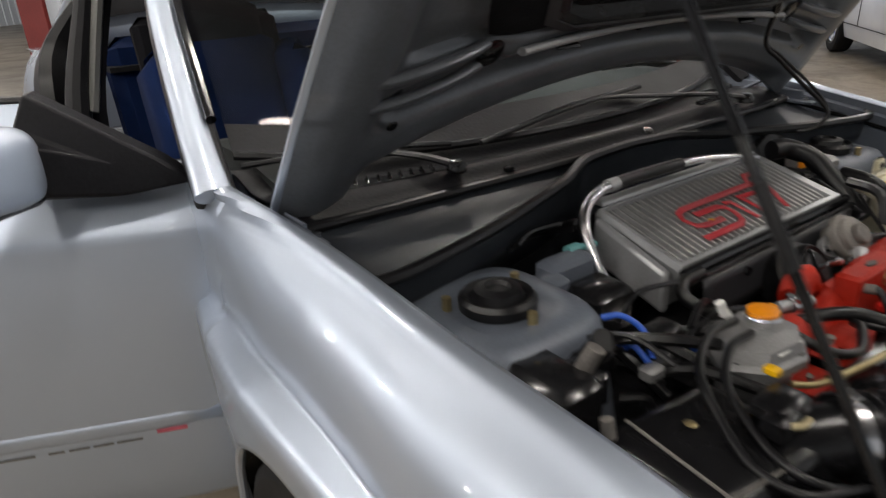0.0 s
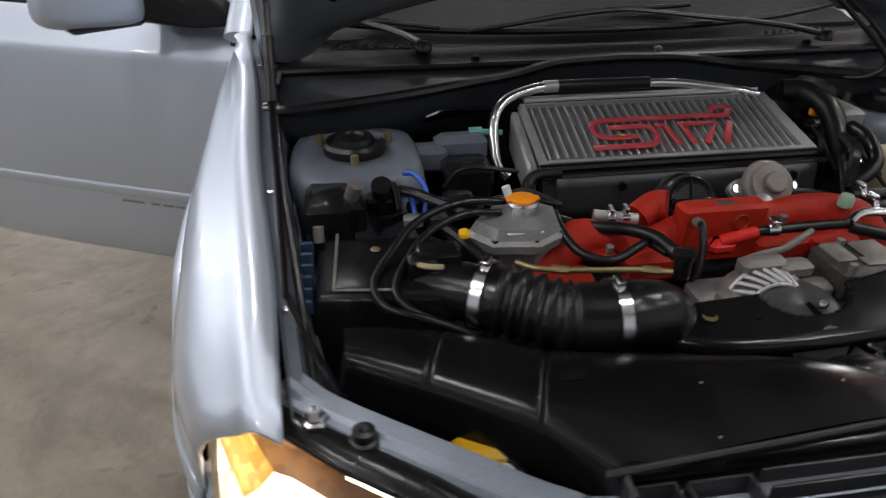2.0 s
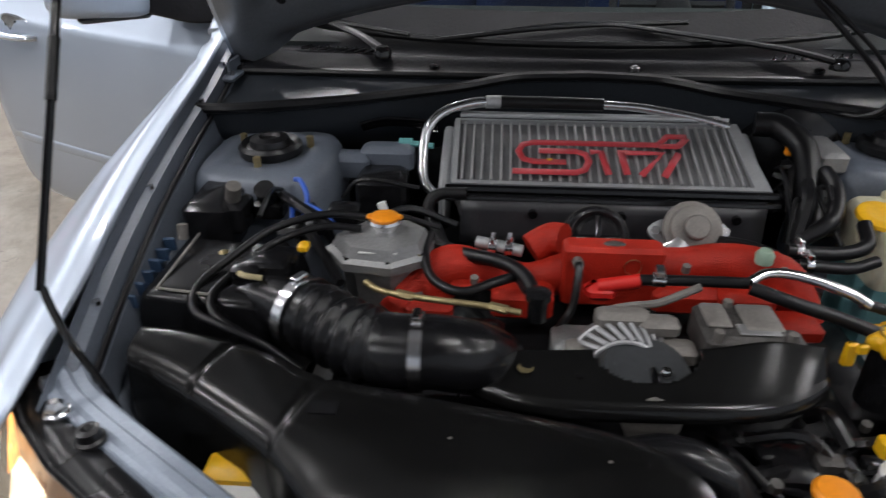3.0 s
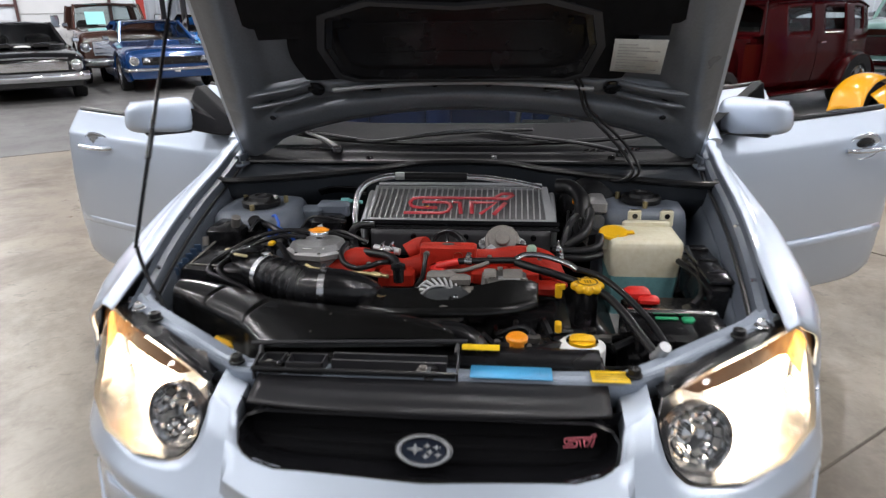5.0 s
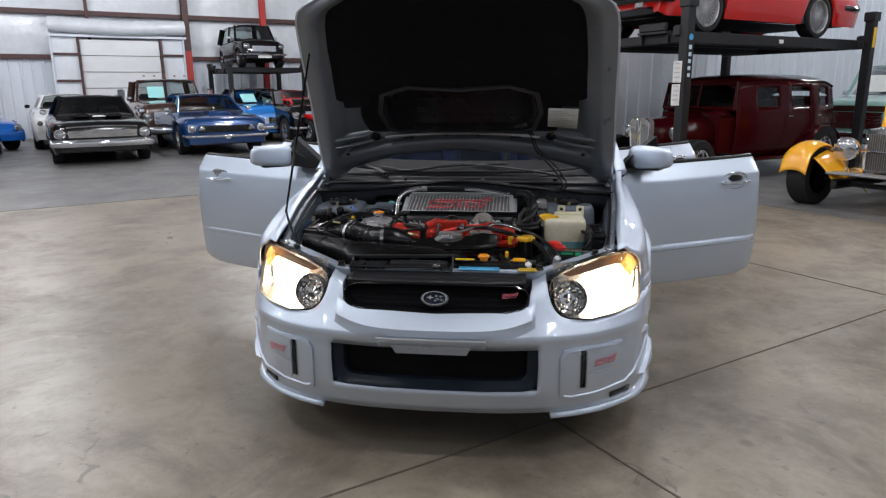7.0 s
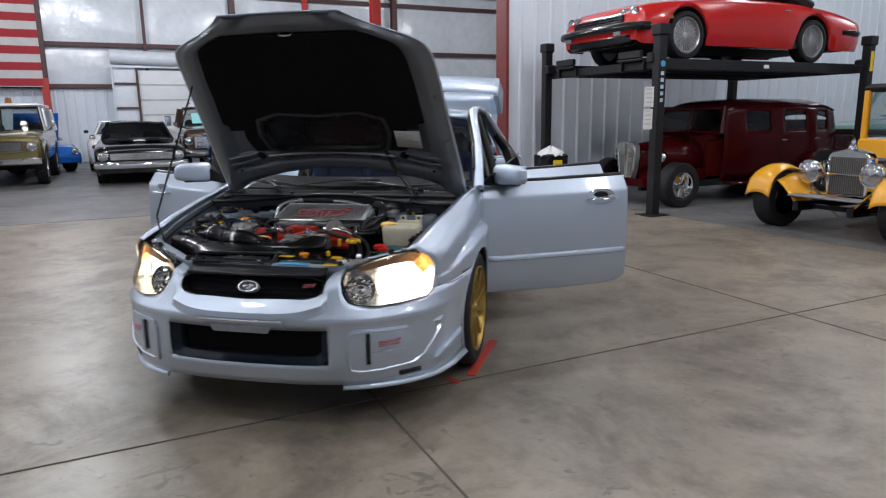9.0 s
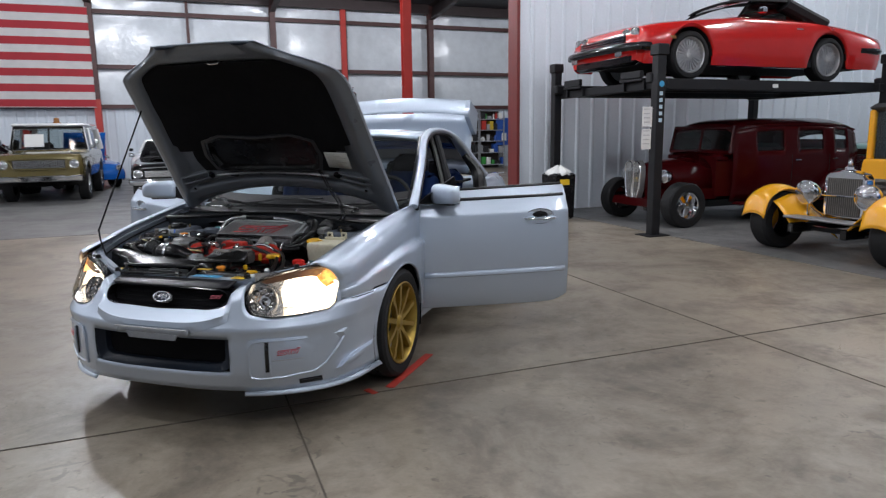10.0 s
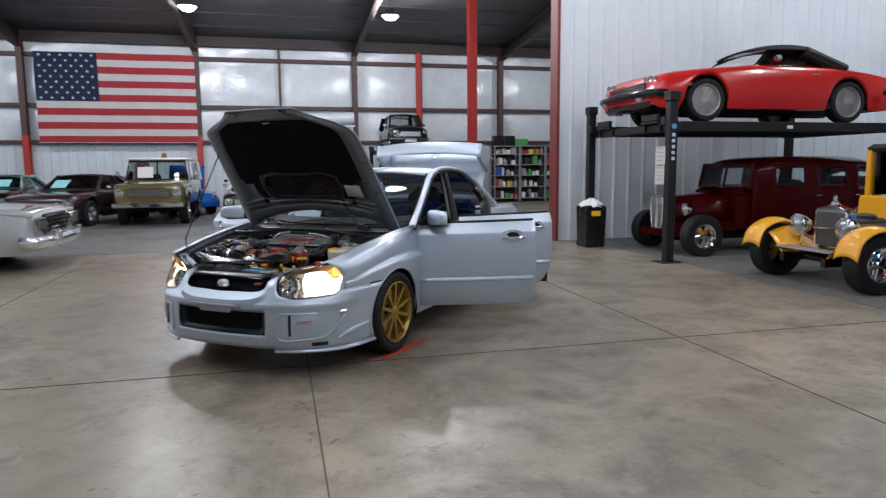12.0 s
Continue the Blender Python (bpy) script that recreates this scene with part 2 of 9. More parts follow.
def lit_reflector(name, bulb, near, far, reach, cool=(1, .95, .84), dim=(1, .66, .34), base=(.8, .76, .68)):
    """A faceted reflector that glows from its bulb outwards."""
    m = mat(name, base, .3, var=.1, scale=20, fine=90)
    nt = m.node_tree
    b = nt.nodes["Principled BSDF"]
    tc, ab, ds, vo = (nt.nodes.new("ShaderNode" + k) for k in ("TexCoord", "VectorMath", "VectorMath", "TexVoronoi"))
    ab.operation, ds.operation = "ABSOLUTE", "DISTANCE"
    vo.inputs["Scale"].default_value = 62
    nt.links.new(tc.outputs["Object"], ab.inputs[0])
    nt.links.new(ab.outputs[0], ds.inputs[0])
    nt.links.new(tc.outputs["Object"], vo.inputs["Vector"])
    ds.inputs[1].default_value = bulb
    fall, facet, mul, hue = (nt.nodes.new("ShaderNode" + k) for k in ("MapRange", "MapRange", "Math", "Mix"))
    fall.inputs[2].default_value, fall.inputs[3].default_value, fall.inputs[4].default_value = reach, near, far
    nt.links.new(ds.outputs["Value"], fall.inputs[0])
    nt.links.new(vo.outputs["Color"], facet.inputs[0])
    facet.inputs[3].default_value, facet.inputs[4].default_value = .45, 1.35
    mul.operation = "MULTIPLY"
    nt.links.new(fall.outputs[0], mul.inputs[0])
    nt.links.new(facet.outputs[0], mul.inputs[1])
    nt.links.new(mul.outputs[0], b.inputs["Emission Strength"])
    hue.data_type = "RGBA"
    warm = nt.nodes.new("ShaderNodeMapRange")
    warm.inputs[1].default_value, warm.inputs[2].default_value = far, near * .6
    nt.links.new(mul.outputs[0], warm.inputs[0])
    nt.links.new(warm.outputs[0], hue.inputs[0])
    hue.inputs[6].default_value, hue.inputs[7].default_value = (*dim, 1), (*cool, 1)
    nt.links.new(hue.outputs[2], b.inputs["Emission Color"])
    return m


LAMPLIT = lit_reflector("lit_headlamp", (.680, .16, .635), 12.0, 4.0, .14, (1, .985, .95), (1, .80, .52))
AMBER = lit_reflector("lit_amber_lens", (.748, .275, .715), 3.0, .40, .075, (1, .47, .11), (1, .30, .04), (.34, .14, .03))
LAMPTOP = lit_reflector("lamp_top_diffuser", (.755, .28, .72), .60, .03, .16, (1, .46, .13), (1, .34, .10), (.075, .045, .028))
AMBERDIM = mat("amber_reflector", (.26, .115, .035), .22, var=.15, scale=30, fine=90)
SEATBLUE = mat("blue_alcantara", (.004, .015, .062), .9, spec=.15, var=.25, scale=12, fine=300, bump=.2)
SEATBLK = mat("black_cloth", (.012, .012, .015), .9, spec=.2, var=.3, scale=12, fine=300, bump=.2)
TRIMDARK = mat("dark_cabin_trim", (.013, .013, .015), .65, spec=.3, var=.25, scale=10, fine=200, bump=.1)
TRIMGREY = mat("grey_pillar_trim", (.22, .22, .21), .7, var=.1, scale=10, fine=200)
PANE = glass("clear_glass")
TINTED = glass("tinted_glass", (.72, .80, .80), veil=.004)
LENS = glass("lamp_lens", (.97, .97, .96))

# ---- the hall ----
def concrete(name, col, dark, rough):
    m = bpy.data.materials.new(name)
    m.use_nodes = True
    nt, L = m.node_tree, m.node_tree.links.new
    b = nt.nodes["Principled BSDF"]
    tc = nt.nodes.new("ShaderNodeTexCoord")

    def noise_node(scale, detail, dist=0.0, rough_=.6):
        n = nt.nodes.new("ShaderNodeTexNoise")
        n.inputs["Scale"].default_value, n.inputs["Detail"].default_value = scale, detail
        n.inputs["Distortion"].default_value, n.inputs["Roughness"].default_value = dist, rough_
        L(tc.outputs["Object"], n.inputs["Vector"])
        return n

    def rng(src, a, b_, c, d):
        r = nt.nodes.new("ShaderNodeMapRange")
        r.inputs[1].default_value, r.inputs[2].default_value, r.inputs[3].default_value, r.inputs[4].default_value = a, b_, c, d
        L(src, r.inputs[0])
        return r.outputs[0]

    def mixc(fac, a, b_, mode="MIX"):
        x = nt.nodes.new("ShaderNodeMix")
        x.data_type, x.blend_type = "RGBA", mode
        for sock, val in ((x.inputs[0], fac), (x.inputs[6], a), (x.inputs[7], b_)):
            if isinstance(val, (tuple, float)):
                sock.default_value = (*val, 1) if isinstance(val, tuple) else val
            else:
                L(val, sock)
        return x.outputs[2]
    big, mid, fine = noise_node(.35, 6, .6), noise_node(1.15, 9, .35, .72), noise_node(45, 4)
    c = mixc(rng(big.outputs[0], .35, .68, 0, 1), tuple(k * .66 for k in col), tuple(k * 1.20 for k in col))
    c = mixc(rng(mid.outputs[0], .47, .66, 0, .95), c, dark)
    c = mixc(rng(fine.outputs[0], .3, .7, .0, .25), c, tuple(k * .6 for k in col))
    sp = nt.nodes.new("ShaderNodeTexVoronoi")
    sp.inputs["Scale"].default_value = 6.5
    L(tc.outputs["Object"], sp.inputs["Vector"])
    sel = noise_node(1.1, 2)
    mul = nt.nodes.new("ShaderNodeMath")
    mul.operation = "MULTIPLY"
    L(rng(sp.outputs["Distance"], .26, .10, 0, .8), mul.inputs[0])
    L(rng(sel.outputs[0], .52, .66, 0, 1), mul.inputs[1])
    c = mixc(mul.outputs[0], c, tuple(k * .35 for k in col))
    # scuffs and small dark drips, pale worn patches
    drip, scuff, worn = noise_node(7.5, 3, 1.2), noise_node(3.2, 12, 2.2, .8), noise_node(.8, 7, 1.0, .7)
    where = noise_node(.55, 3, .4)
    c = mixc(rng(worn.outputs[0], .55, .72, 0, .55), c, tuple(k * 1.28 for k in col))
    both_ = nt.nodes.new("ShaderNodeMath")
    both_.operation = "MULTIPLY"
    L(rng(drip.outputs[0], .62, .68, 0, .8), both_.inputs[0])
    L(rng(where.outputs[0], .40, .56, 0, 1), both_.inputs[1])
    c = mixc(both_.outputs[0], c, tuple(k * .38 for k in col))
    c = mixc(rng(scuff.outputs[0], .55, .70, 0, .6), c, tuple(k * .52 for k in col))
    blot, speck = noise_node(4.5, 11, .5, .75), noise_node(22, 2, .3)
    c = mixc(rng(blot.outputs[0], .50, .66, 0, .45), c, dark)
    c = mixc(rng(blot.outputs[0], .44, .30, 0, .40), c, tuple(k * 1.25 for k in col))
    c = mixc(rng(speck.outputs[0], .69, .74, 0, .7), c, tuple(k * .40 for k in col))
    L(c, b.inputs["Base Color"])
    L(rng(mid.outputs[0], .3, .7, rough - .1, rough + .14), b.inputs["Roughness"])
    bp = nt.nodes.new("ShaderNodeBump")
    bp.inputs["Strength"].default_value, bp.inputs["Distance"].default_value = .12, .004
    L(fine.outputs[0], bp.inputs["Height"])
    L(bp.outputs[0], b.inputs["Normal"])
    return m


CONCRETE = concrete("tan_concrete", (.292, .250, .195), (.108, .087, .065), .36)
GREYFLOOR = concrete("grey_coated_concrete", (.185, .182, .178), (.11, .108, .106), .40)
JOINT = mat("joint_sealant", (.095, .08, .062), .8, var=.3, scale=8, fine=60)
REDTAPE = mat("red_tape", (.45, .045, .03), .5, var=.15, scale=12, fine=90)
WALLWHITE = mat("white_ribbed_steel", (.64, .69, .75), .42, var=.06, scale=1.2, fine=25, rvar=.08)
INSUL = mat("white_insulation_film", (.70, .74, .78), .24, var=.10, scale=1.6, fine=5, bump=1.0, rvar=.1)
BROWNSTEEL = mat("brown_primed_steel", (.075, .03, .028), .55, var=.25, scale=6, fine=60)
REDSTEEL = mat("red_painted_steel", (.42, .03, .02), .45, var=.15, scale=5, fine=60)
# pale insulation, coloured dark for the dim light under the roof
CEILDIM = mat("dimmed_roof_insulation", (.10, .104, .112), .6, var=.15, scale=1.3, fine=8, bump=.4)
DARKRED = mat("dark_red_steel", (.16, .022, .02), .5, var=.2, scale=5, fine=60)
DARKSTEEL = mat("dark_roof_steel", (.045, .03, .03), .6, var=.25, scale=6, fine=60)
LAMPGLOW = mat("lamp_glow", (1.0, .98, .95), .4, var=.01, emit=22.0)
BLACKSTEEL = mat("black_lift_steel", (.010, .010, .012), .5, var=.3, scale=10, fine=90, rvar=.1, spec=.3)

U0, U1, V0, V1, UP, VP = -16.0, 24.0, -13.0, 22.6, 5.6, 7.1   # hall, and the partition's edge

g = G().box((U0 + U1) / 2, (V0 + V1) / 2, -.15, U1 - U0, V1 - V0, .3)
floor = single("floor", g, CONCRETE, "worn tan sealed concrete floor with dark stains", "floor", kind="structure", at=HM.copy())
# grey coated lanes beyond the open middle
g = G().box((U0 + 6.05) / 2, (7.45 + V1) / 2, .002, 6.05 - U0, V1 - 7.45, .006)
single("floor_lane", g, GREYFLOOR, "grey coated concrete floor along the parked cars", "floor", kind="structure", at=HM.copy())
g = G().box((6.1 + U1) / 2, (.2 + VP) / 2, .002, U1 - 6.1, VP - .2, .006)
single("floor_lane", g, GREYFLOOR, "grey coated concrete floor under the car lift", "floor", kind="structure", at=HM.copy())
# saw-cut joints, a ten-foot grid
for n, uu in enumerate((-8.6, -5.55, -2.5, .56, 3.58)):
    g = G().box(0, 0, .0015, .008, 7.45 + 13, .004)
    single("trim", g, JOINT, "dark saw-cut joint in the concrete floor", "floor joint", kind="structure", at=hall(uu, (7.45 - 13) / 2))
for n, vv in enumerate((-6.1, -3.05, -.05)):
    g = G().box(0, 0, .0015, 40, .008, .004)
    single("trim", g, JOINT, "dark saw-cut joint in the concrete floor", "floor joint", kind="structure", at=hall(4, vv))
g = G().box(0, 0, .003, .05, .59, .004)
single("tape_strip", g, REDTAPE, "strip of red tape stuck to the concrete floor", "tape", at=pose(.893, .978, 0, 0, 0, -3.2))
g = G().box(0, 0, .003, .035, .08, .004)
single("tape_strip", g, REDTAPE, "short strip of red tape stuck to the concrete floor", "tape", at=pose(.80, .60, 0, 0, 0, 60))


def ribbed(u0, u1, z0, z1, pitch=.30, t=.05, depth=.028):
    """Ribbed steel sheet in the u-z plane, ribs towards -v, with thickness."""
    pts, u = [], u0
    while u < u1 - 1e-6:
        for d, w in ((0, .0), (0, pitch - .09), (-depth, pitch - .065), (-depth, pitch - .025)):
            if u + w <= u1:
                pts.append((u + w, d))
        u += pitch
    pts.append((u1, 0))
    g = G()
    g.rings([[(a, d, z0) for a, d in pts], [(a, d, z1) for a, d in pts]], closed=False)
    g.box((u0 + u1) / 2, t / 2 + .01, (z0 + z1) / 2, u1 - u0, t, z1 - z0)
    return g


# far wall: ribbed liner below, film-covered insulation between dark girts above
single("wall_north", ribbed(U0, U1, 0, 2.42), WALLWHITE, "white ribbed steel liner on the lower wall", "wall", kind="structure", at=hall(0, V1))
g = G()
for i in range(14):
    for z0, z1 in ((2.42, 3.75), (3.75, 5.55), (5.55, 6.6)):
        a, b = U0 + i * 40 / 14, U0 + (i + 1) * 40 / 14
        g.surf(lambda p, q: (p, .12 - .09 * math.sin(math.pi * (p - a) / (b - a)) * math.sin(math.pi * (q - z0) / (z1 - z0)) + .02 * noise.noise((p * 2.2, q * 2.2, 3)), q), lin(a, b, 13), lin(z0, z1, 9))
single("wall_upper", g, INSUL, "white film-covered insulation bulging between steel girts", "wall", kind="structure", at=hall(0, V1 - .02))
g = G().box(4, .32, 3.3, 40, .1, 6.8)
single("wall_outer", g, WALLWHITE, "white outer steel wall of the hall", "wall", kind="structure", at=hall(0, V1))
for z in (2.42, 3.75, 5.55):
    g = G().box(4, -.02, z, 40, .16, .03).box(4, -.09, z + .06, 40, .03, .12)
    single("girt", g, BROWNSTEEL, "dark brown steel girt along the insulated wall", "girt", group="wall girts", kind="structure", at=hall(0, V1 - .08))
for i, uu in enumerate((-14.2, -8.35, -2.45, 3.5, 9.6, 15.5)):
    g = G().box(0, -.12, 4.3, .2, .04, 4.6).box(0, .1, 4.3, .2, .04, 4.6).box(0, 0, 4.3, .03, .22, 4.6)
    ob = thing("wall_column", "brown steel wall column with a red painted foot", "column", group="wall columns", at=hall(uu, V1 - .28), kind="structure")
    part("column_shaft", g, BROWNSTEEL, ob)
    part("column_foot", G().box(0, -.12, 1.35, .205, .045, 2.7).box(0, .1, 1.35, .205, .045, 2.7).box(0, 0, 1.35, .035, .22, 2.7), REDSTEEL, ob)
for uu in (.6, 6.2):
    single("wall_post", G().box(0, 0, 4.5, .1, .1, 4.1), BROWNSTEEL, "thin brown steel post on the insulated wall", "post", kind="structure", at=hall(uu, V1 - .2))
# partition behind the lift
single("wall_partition", ribbed(UP, U1, 0, 8.6, pitch=.31), WALLWHITE, "tall white ribbed steel partition wall behind the lift", "wall", kind="structure", at=hall(0, VP))
single("wall_partition_back", G().box((UP + U1) / 2, .16, 4.3, U1 - UP, .16, 8.6), WALLWHITE, "white back of the partition wall", "wall", kind="structure", at=hall(0, VP))
single("wall_partition_edge", G().box(UP - .03, .1, 4.3, .06, .34, 8.6, .01), DARKRED, "red painted steel edge of the partition wall", "column", kind="structure", at=hall(0, VP))
single("red_column", G().box(0, -.11, 4, .26, .03, 8).box(0, .11, 4, .26, .03, 8).box(0, 0, 4, .03, .22, 8), REDSTEEL, "free-standing red painted steel column", "column", kind="structure", at=hall(6.52, 16.0))
single("red_column", G().box(0, -.08, 3, .18, .03, 6).box(0, .08, 3, .18, .03, 6).box(0, 0, 3, .03, .16, 6), REDSTEEL, "red painted steel column beside the shelves", "column", kind="structure", at=hall(6.05, V1 - .5))
# remaining walls that close the hall
single("wall_west", ribbed(V0, V1, 0, 8.6, .6), WALLWHITE, "white ribbed steel wall", "wall", kind="structure", at=HM @ pose(U0, 0, 0, 0, 0, 90))
single("wall_east", ribbed(-V1, -V0, 0, 8.6, .6), WALLWHITE, "white ribbed steel wall", "wall", kind="structure", at=HM @ pose(U1, 0, 0, 0, 0, -90))
single("wall_south", ribbed(-U1, -U0, 0, 8.6, .6), WALLWHITE, "white ribbed steel wall", "wall", kind="structure", at=HM @ pose(0, V0, 0, 0, 0, 180))
# roof: pale insulation with the roof's dimness put into its colour, dark rafters and purlins, sloping up from the far
# wall
RISE = .085


def roof_z(v):
    return 6.55 + (V1 - v) * RISE


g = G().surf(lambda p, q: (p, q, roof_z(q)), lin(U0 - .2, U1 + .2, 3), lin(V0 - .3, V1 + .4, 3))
single("ceiling", g, CEILDIM, "insulated sloping steel roof", "ceiling", kind="structure", at=HM.copy(), solid=.2)
g = G()
for i in range(24):
    q = V1 - .3 - i * 1.5
    g.box(4, q, roof_z(q) - .12, 40, .07, .2)
single("ceiling_purlins", g, DARKSTEEL, "dark steel purlins under the roof", "purlins", kind="structure", at=HM.copy())
for uu in (-14.2, -8.35, -2.45, 3.5, 9.6, 15.5):
    g = G().surf(lambda p, q: (p, q, roof_z(q) - .24), [-.1, .1], [V0, V1]).surf(lambda p, q: (p * .1, q, roof_z(q) - .24 - .5 * (1 - p)), [0, 1], [V0, V1]).surf(lambda p, q: (p, q, roof_z(q) - .76), [-.1, .1], [V0, V1])
    single("rafter", g, DARKSTEEL, "dark steel roof rafter", "rafter", group="roof rafters", kind="structure", at=hall(uu, 0), solid=.015)
g = G().box(4, 0, 6.28, 40, .12, .5)
single("eave_beam", g, DARKSTEEL, "dark steel eave beam over the insulated wall", "beam", kind="structure", at=hall(0, V1 - .36))


def high_bay(u, v, z, watts=LAMP_W):
    # one builder for lamps in sight and lamps added out of view
    ob = thing("high_bay_lamp", "round white high-bay ceiling lamp, switched on", "ceiling lamp", "high-bay lamps", at=hall(u, v, z))
    part("housing", G().lathe([(.05, .25), (.12, .22), (.16, .08), (.28, .03), (.29, 0)], 24), DARKSTEEL, ob)
    part("diffuser", G().lathe([(.0001, -.13), (.10, -.118), (.18, -.075), (.235, -.02), (.26, .004)], 24), LAMPGLOW, ob, "glowing round diffuser")
    part("hanger", G().cyl((0, 0, .24), (0, 0, roof_z(v) - z - .05), .008, 6), DARKSTEEL, ob)
    la = bpy.data.lights.new("high_bay_light", "POINT")
    la.shadow_soft_size, la.energy, la.color = .13, watts, (.95, .955, 1.0)
    lo = new("high_bay_light", la)
    lo.matrix_basis = hall(u, v, z - .29)


for uu in (-10.0, -2.0, 4.0, 11.5):
    for vv in (16.5, 9.3):
        if uu < UP or vv < VP:
            high_bay(uu, vv, 6.15)
for uu in (-7.0, -3.0, 1.0, 5.0, 11.0):
    for vv in (4.2, 1.0, -2.2):
        if (uu, vv) != (-3.0, -2.2):
            high_bay(uu, vv, 6.15, NEAR_W)
# unseen row, added to brighten the car's left side
for uu in (1.0, 5.0, 11.0):
    high_bay(uu, -5.4, 6.15, NEAR_W)
high_bay(11.5, 15.5, 6.1)
# unseen lamp, added to brighten the partition wall and the maroon sedan
high_bay(18.0, 2.0, 6.15)

# ---- the silver sedan: nose towards -y, its left side towards +x ----
car = thing("sedan", "silver four-door sports sedan with hood, trunk and all doors open", "car")
AX, AZ, AR = .90, .305, .355          # front axle, hub height, arch radius
RX = 3.44                             # rear axle


COWL = mat('matt_cowl_plastic', (.009, .009, .011), .46, var=.35, scale=9, fine=150, bump=.1, rvar=.1, spec=.17)
DASHBLK = mat("matt_dash", (.018, .022, .022), .7, var=.25, scale=12, fine=200, bump=.1, spec=.3)
BRACKET = mat("grey_bracket_plastic", (.30, .32, .35), .45, .2, var=.12, scale=14, fine=120)
NAVYDARK = mat("dark_blue_grey_plastic", (.012, .017, .027), .35, var=.2, scale=12, fine=120, spec=.2)
MESHBLK = mat("grille_black", (.006, .006, .007), .75, var=.3, scale=90, fine=400, bump=.3, spec=.08)
TOPPANEL = mat("glossy_top_panel", (.012, .012, .014), .38, var=.2, scale=6, fine=80, rvar=.05, spec=.3)
BADGEFACE = mat("badge_face", (.014, .019, .034), .25, .1, var=.1, scale=30, fine=100, coat=.2)
BADGE = mat("badge_metal", (.80, .82, .85), .22, .75, var=.04, scale=20, fine=90)


def both(fn):
    for s in (1, -1):
        fn(s)


PLAN = [(0, -.078), (.2, -.073), (.385, -.048), (.5, -.012), (.6, .038), (.7, .118), (.78, .215), (.835, .36), (.862, .545)]


def plan_pts(n):
    P = curve_pts([(x, y, 0) for x, y in PLAN], 24)
    d = np.cumsum([0] + [(P[i + 1] - P[i]).length for i in range(len(P) - 1)])
    return [(float(np.interp(t, d, [p.x for p in P])), float(np.interp(t, d, [p.y for p in P]))) for t in np.linspace(0, d[-1], n)]


def plan_y(x):
    return ease(abs(x), PLAN)


def lean(z):
    """How far the nose falls back with height."""
    return max(0, z - .50) * .62 + max(0, .30 - z) * .22 - .009 * math.exp(-((z - .505) / .026) ** 2) + .005 * math.exp(-((z - .465) / .024) ** 2)


def nose(x, z, off=0.0):
    """A point of the nose's skin; off lifts it outwards."""
    y, k = plan_y(x), .004
    dx = (plan_y(abs(x) + k) - plan_y(max(0, abs(x) - k))) / (2 * k)
    n = Vector((dx * (1 if x > 0 else -1), -1, 0)).normalized()
    off += .009 * min(1, max(0, (abs(x) - .77) / .07)) * min(1, max(0, (z - .48) / .08))
    return Vector((x, y + lean(z), z)) + n * off


BTOP = [(0, .553), (.27, .556), (.315, .566), (.335, .580), (.346, .602), (.352, .640), (.358, .658), (.385, .668), (.408, .680), (.414, .668), (.418, .645), (.428, .612), (.446, .584), (.47, .566), (.50, .557), (.575, .549), (.674, .556), (.765, .562), (.783, .586), (.83, .592), (.862, .590)]


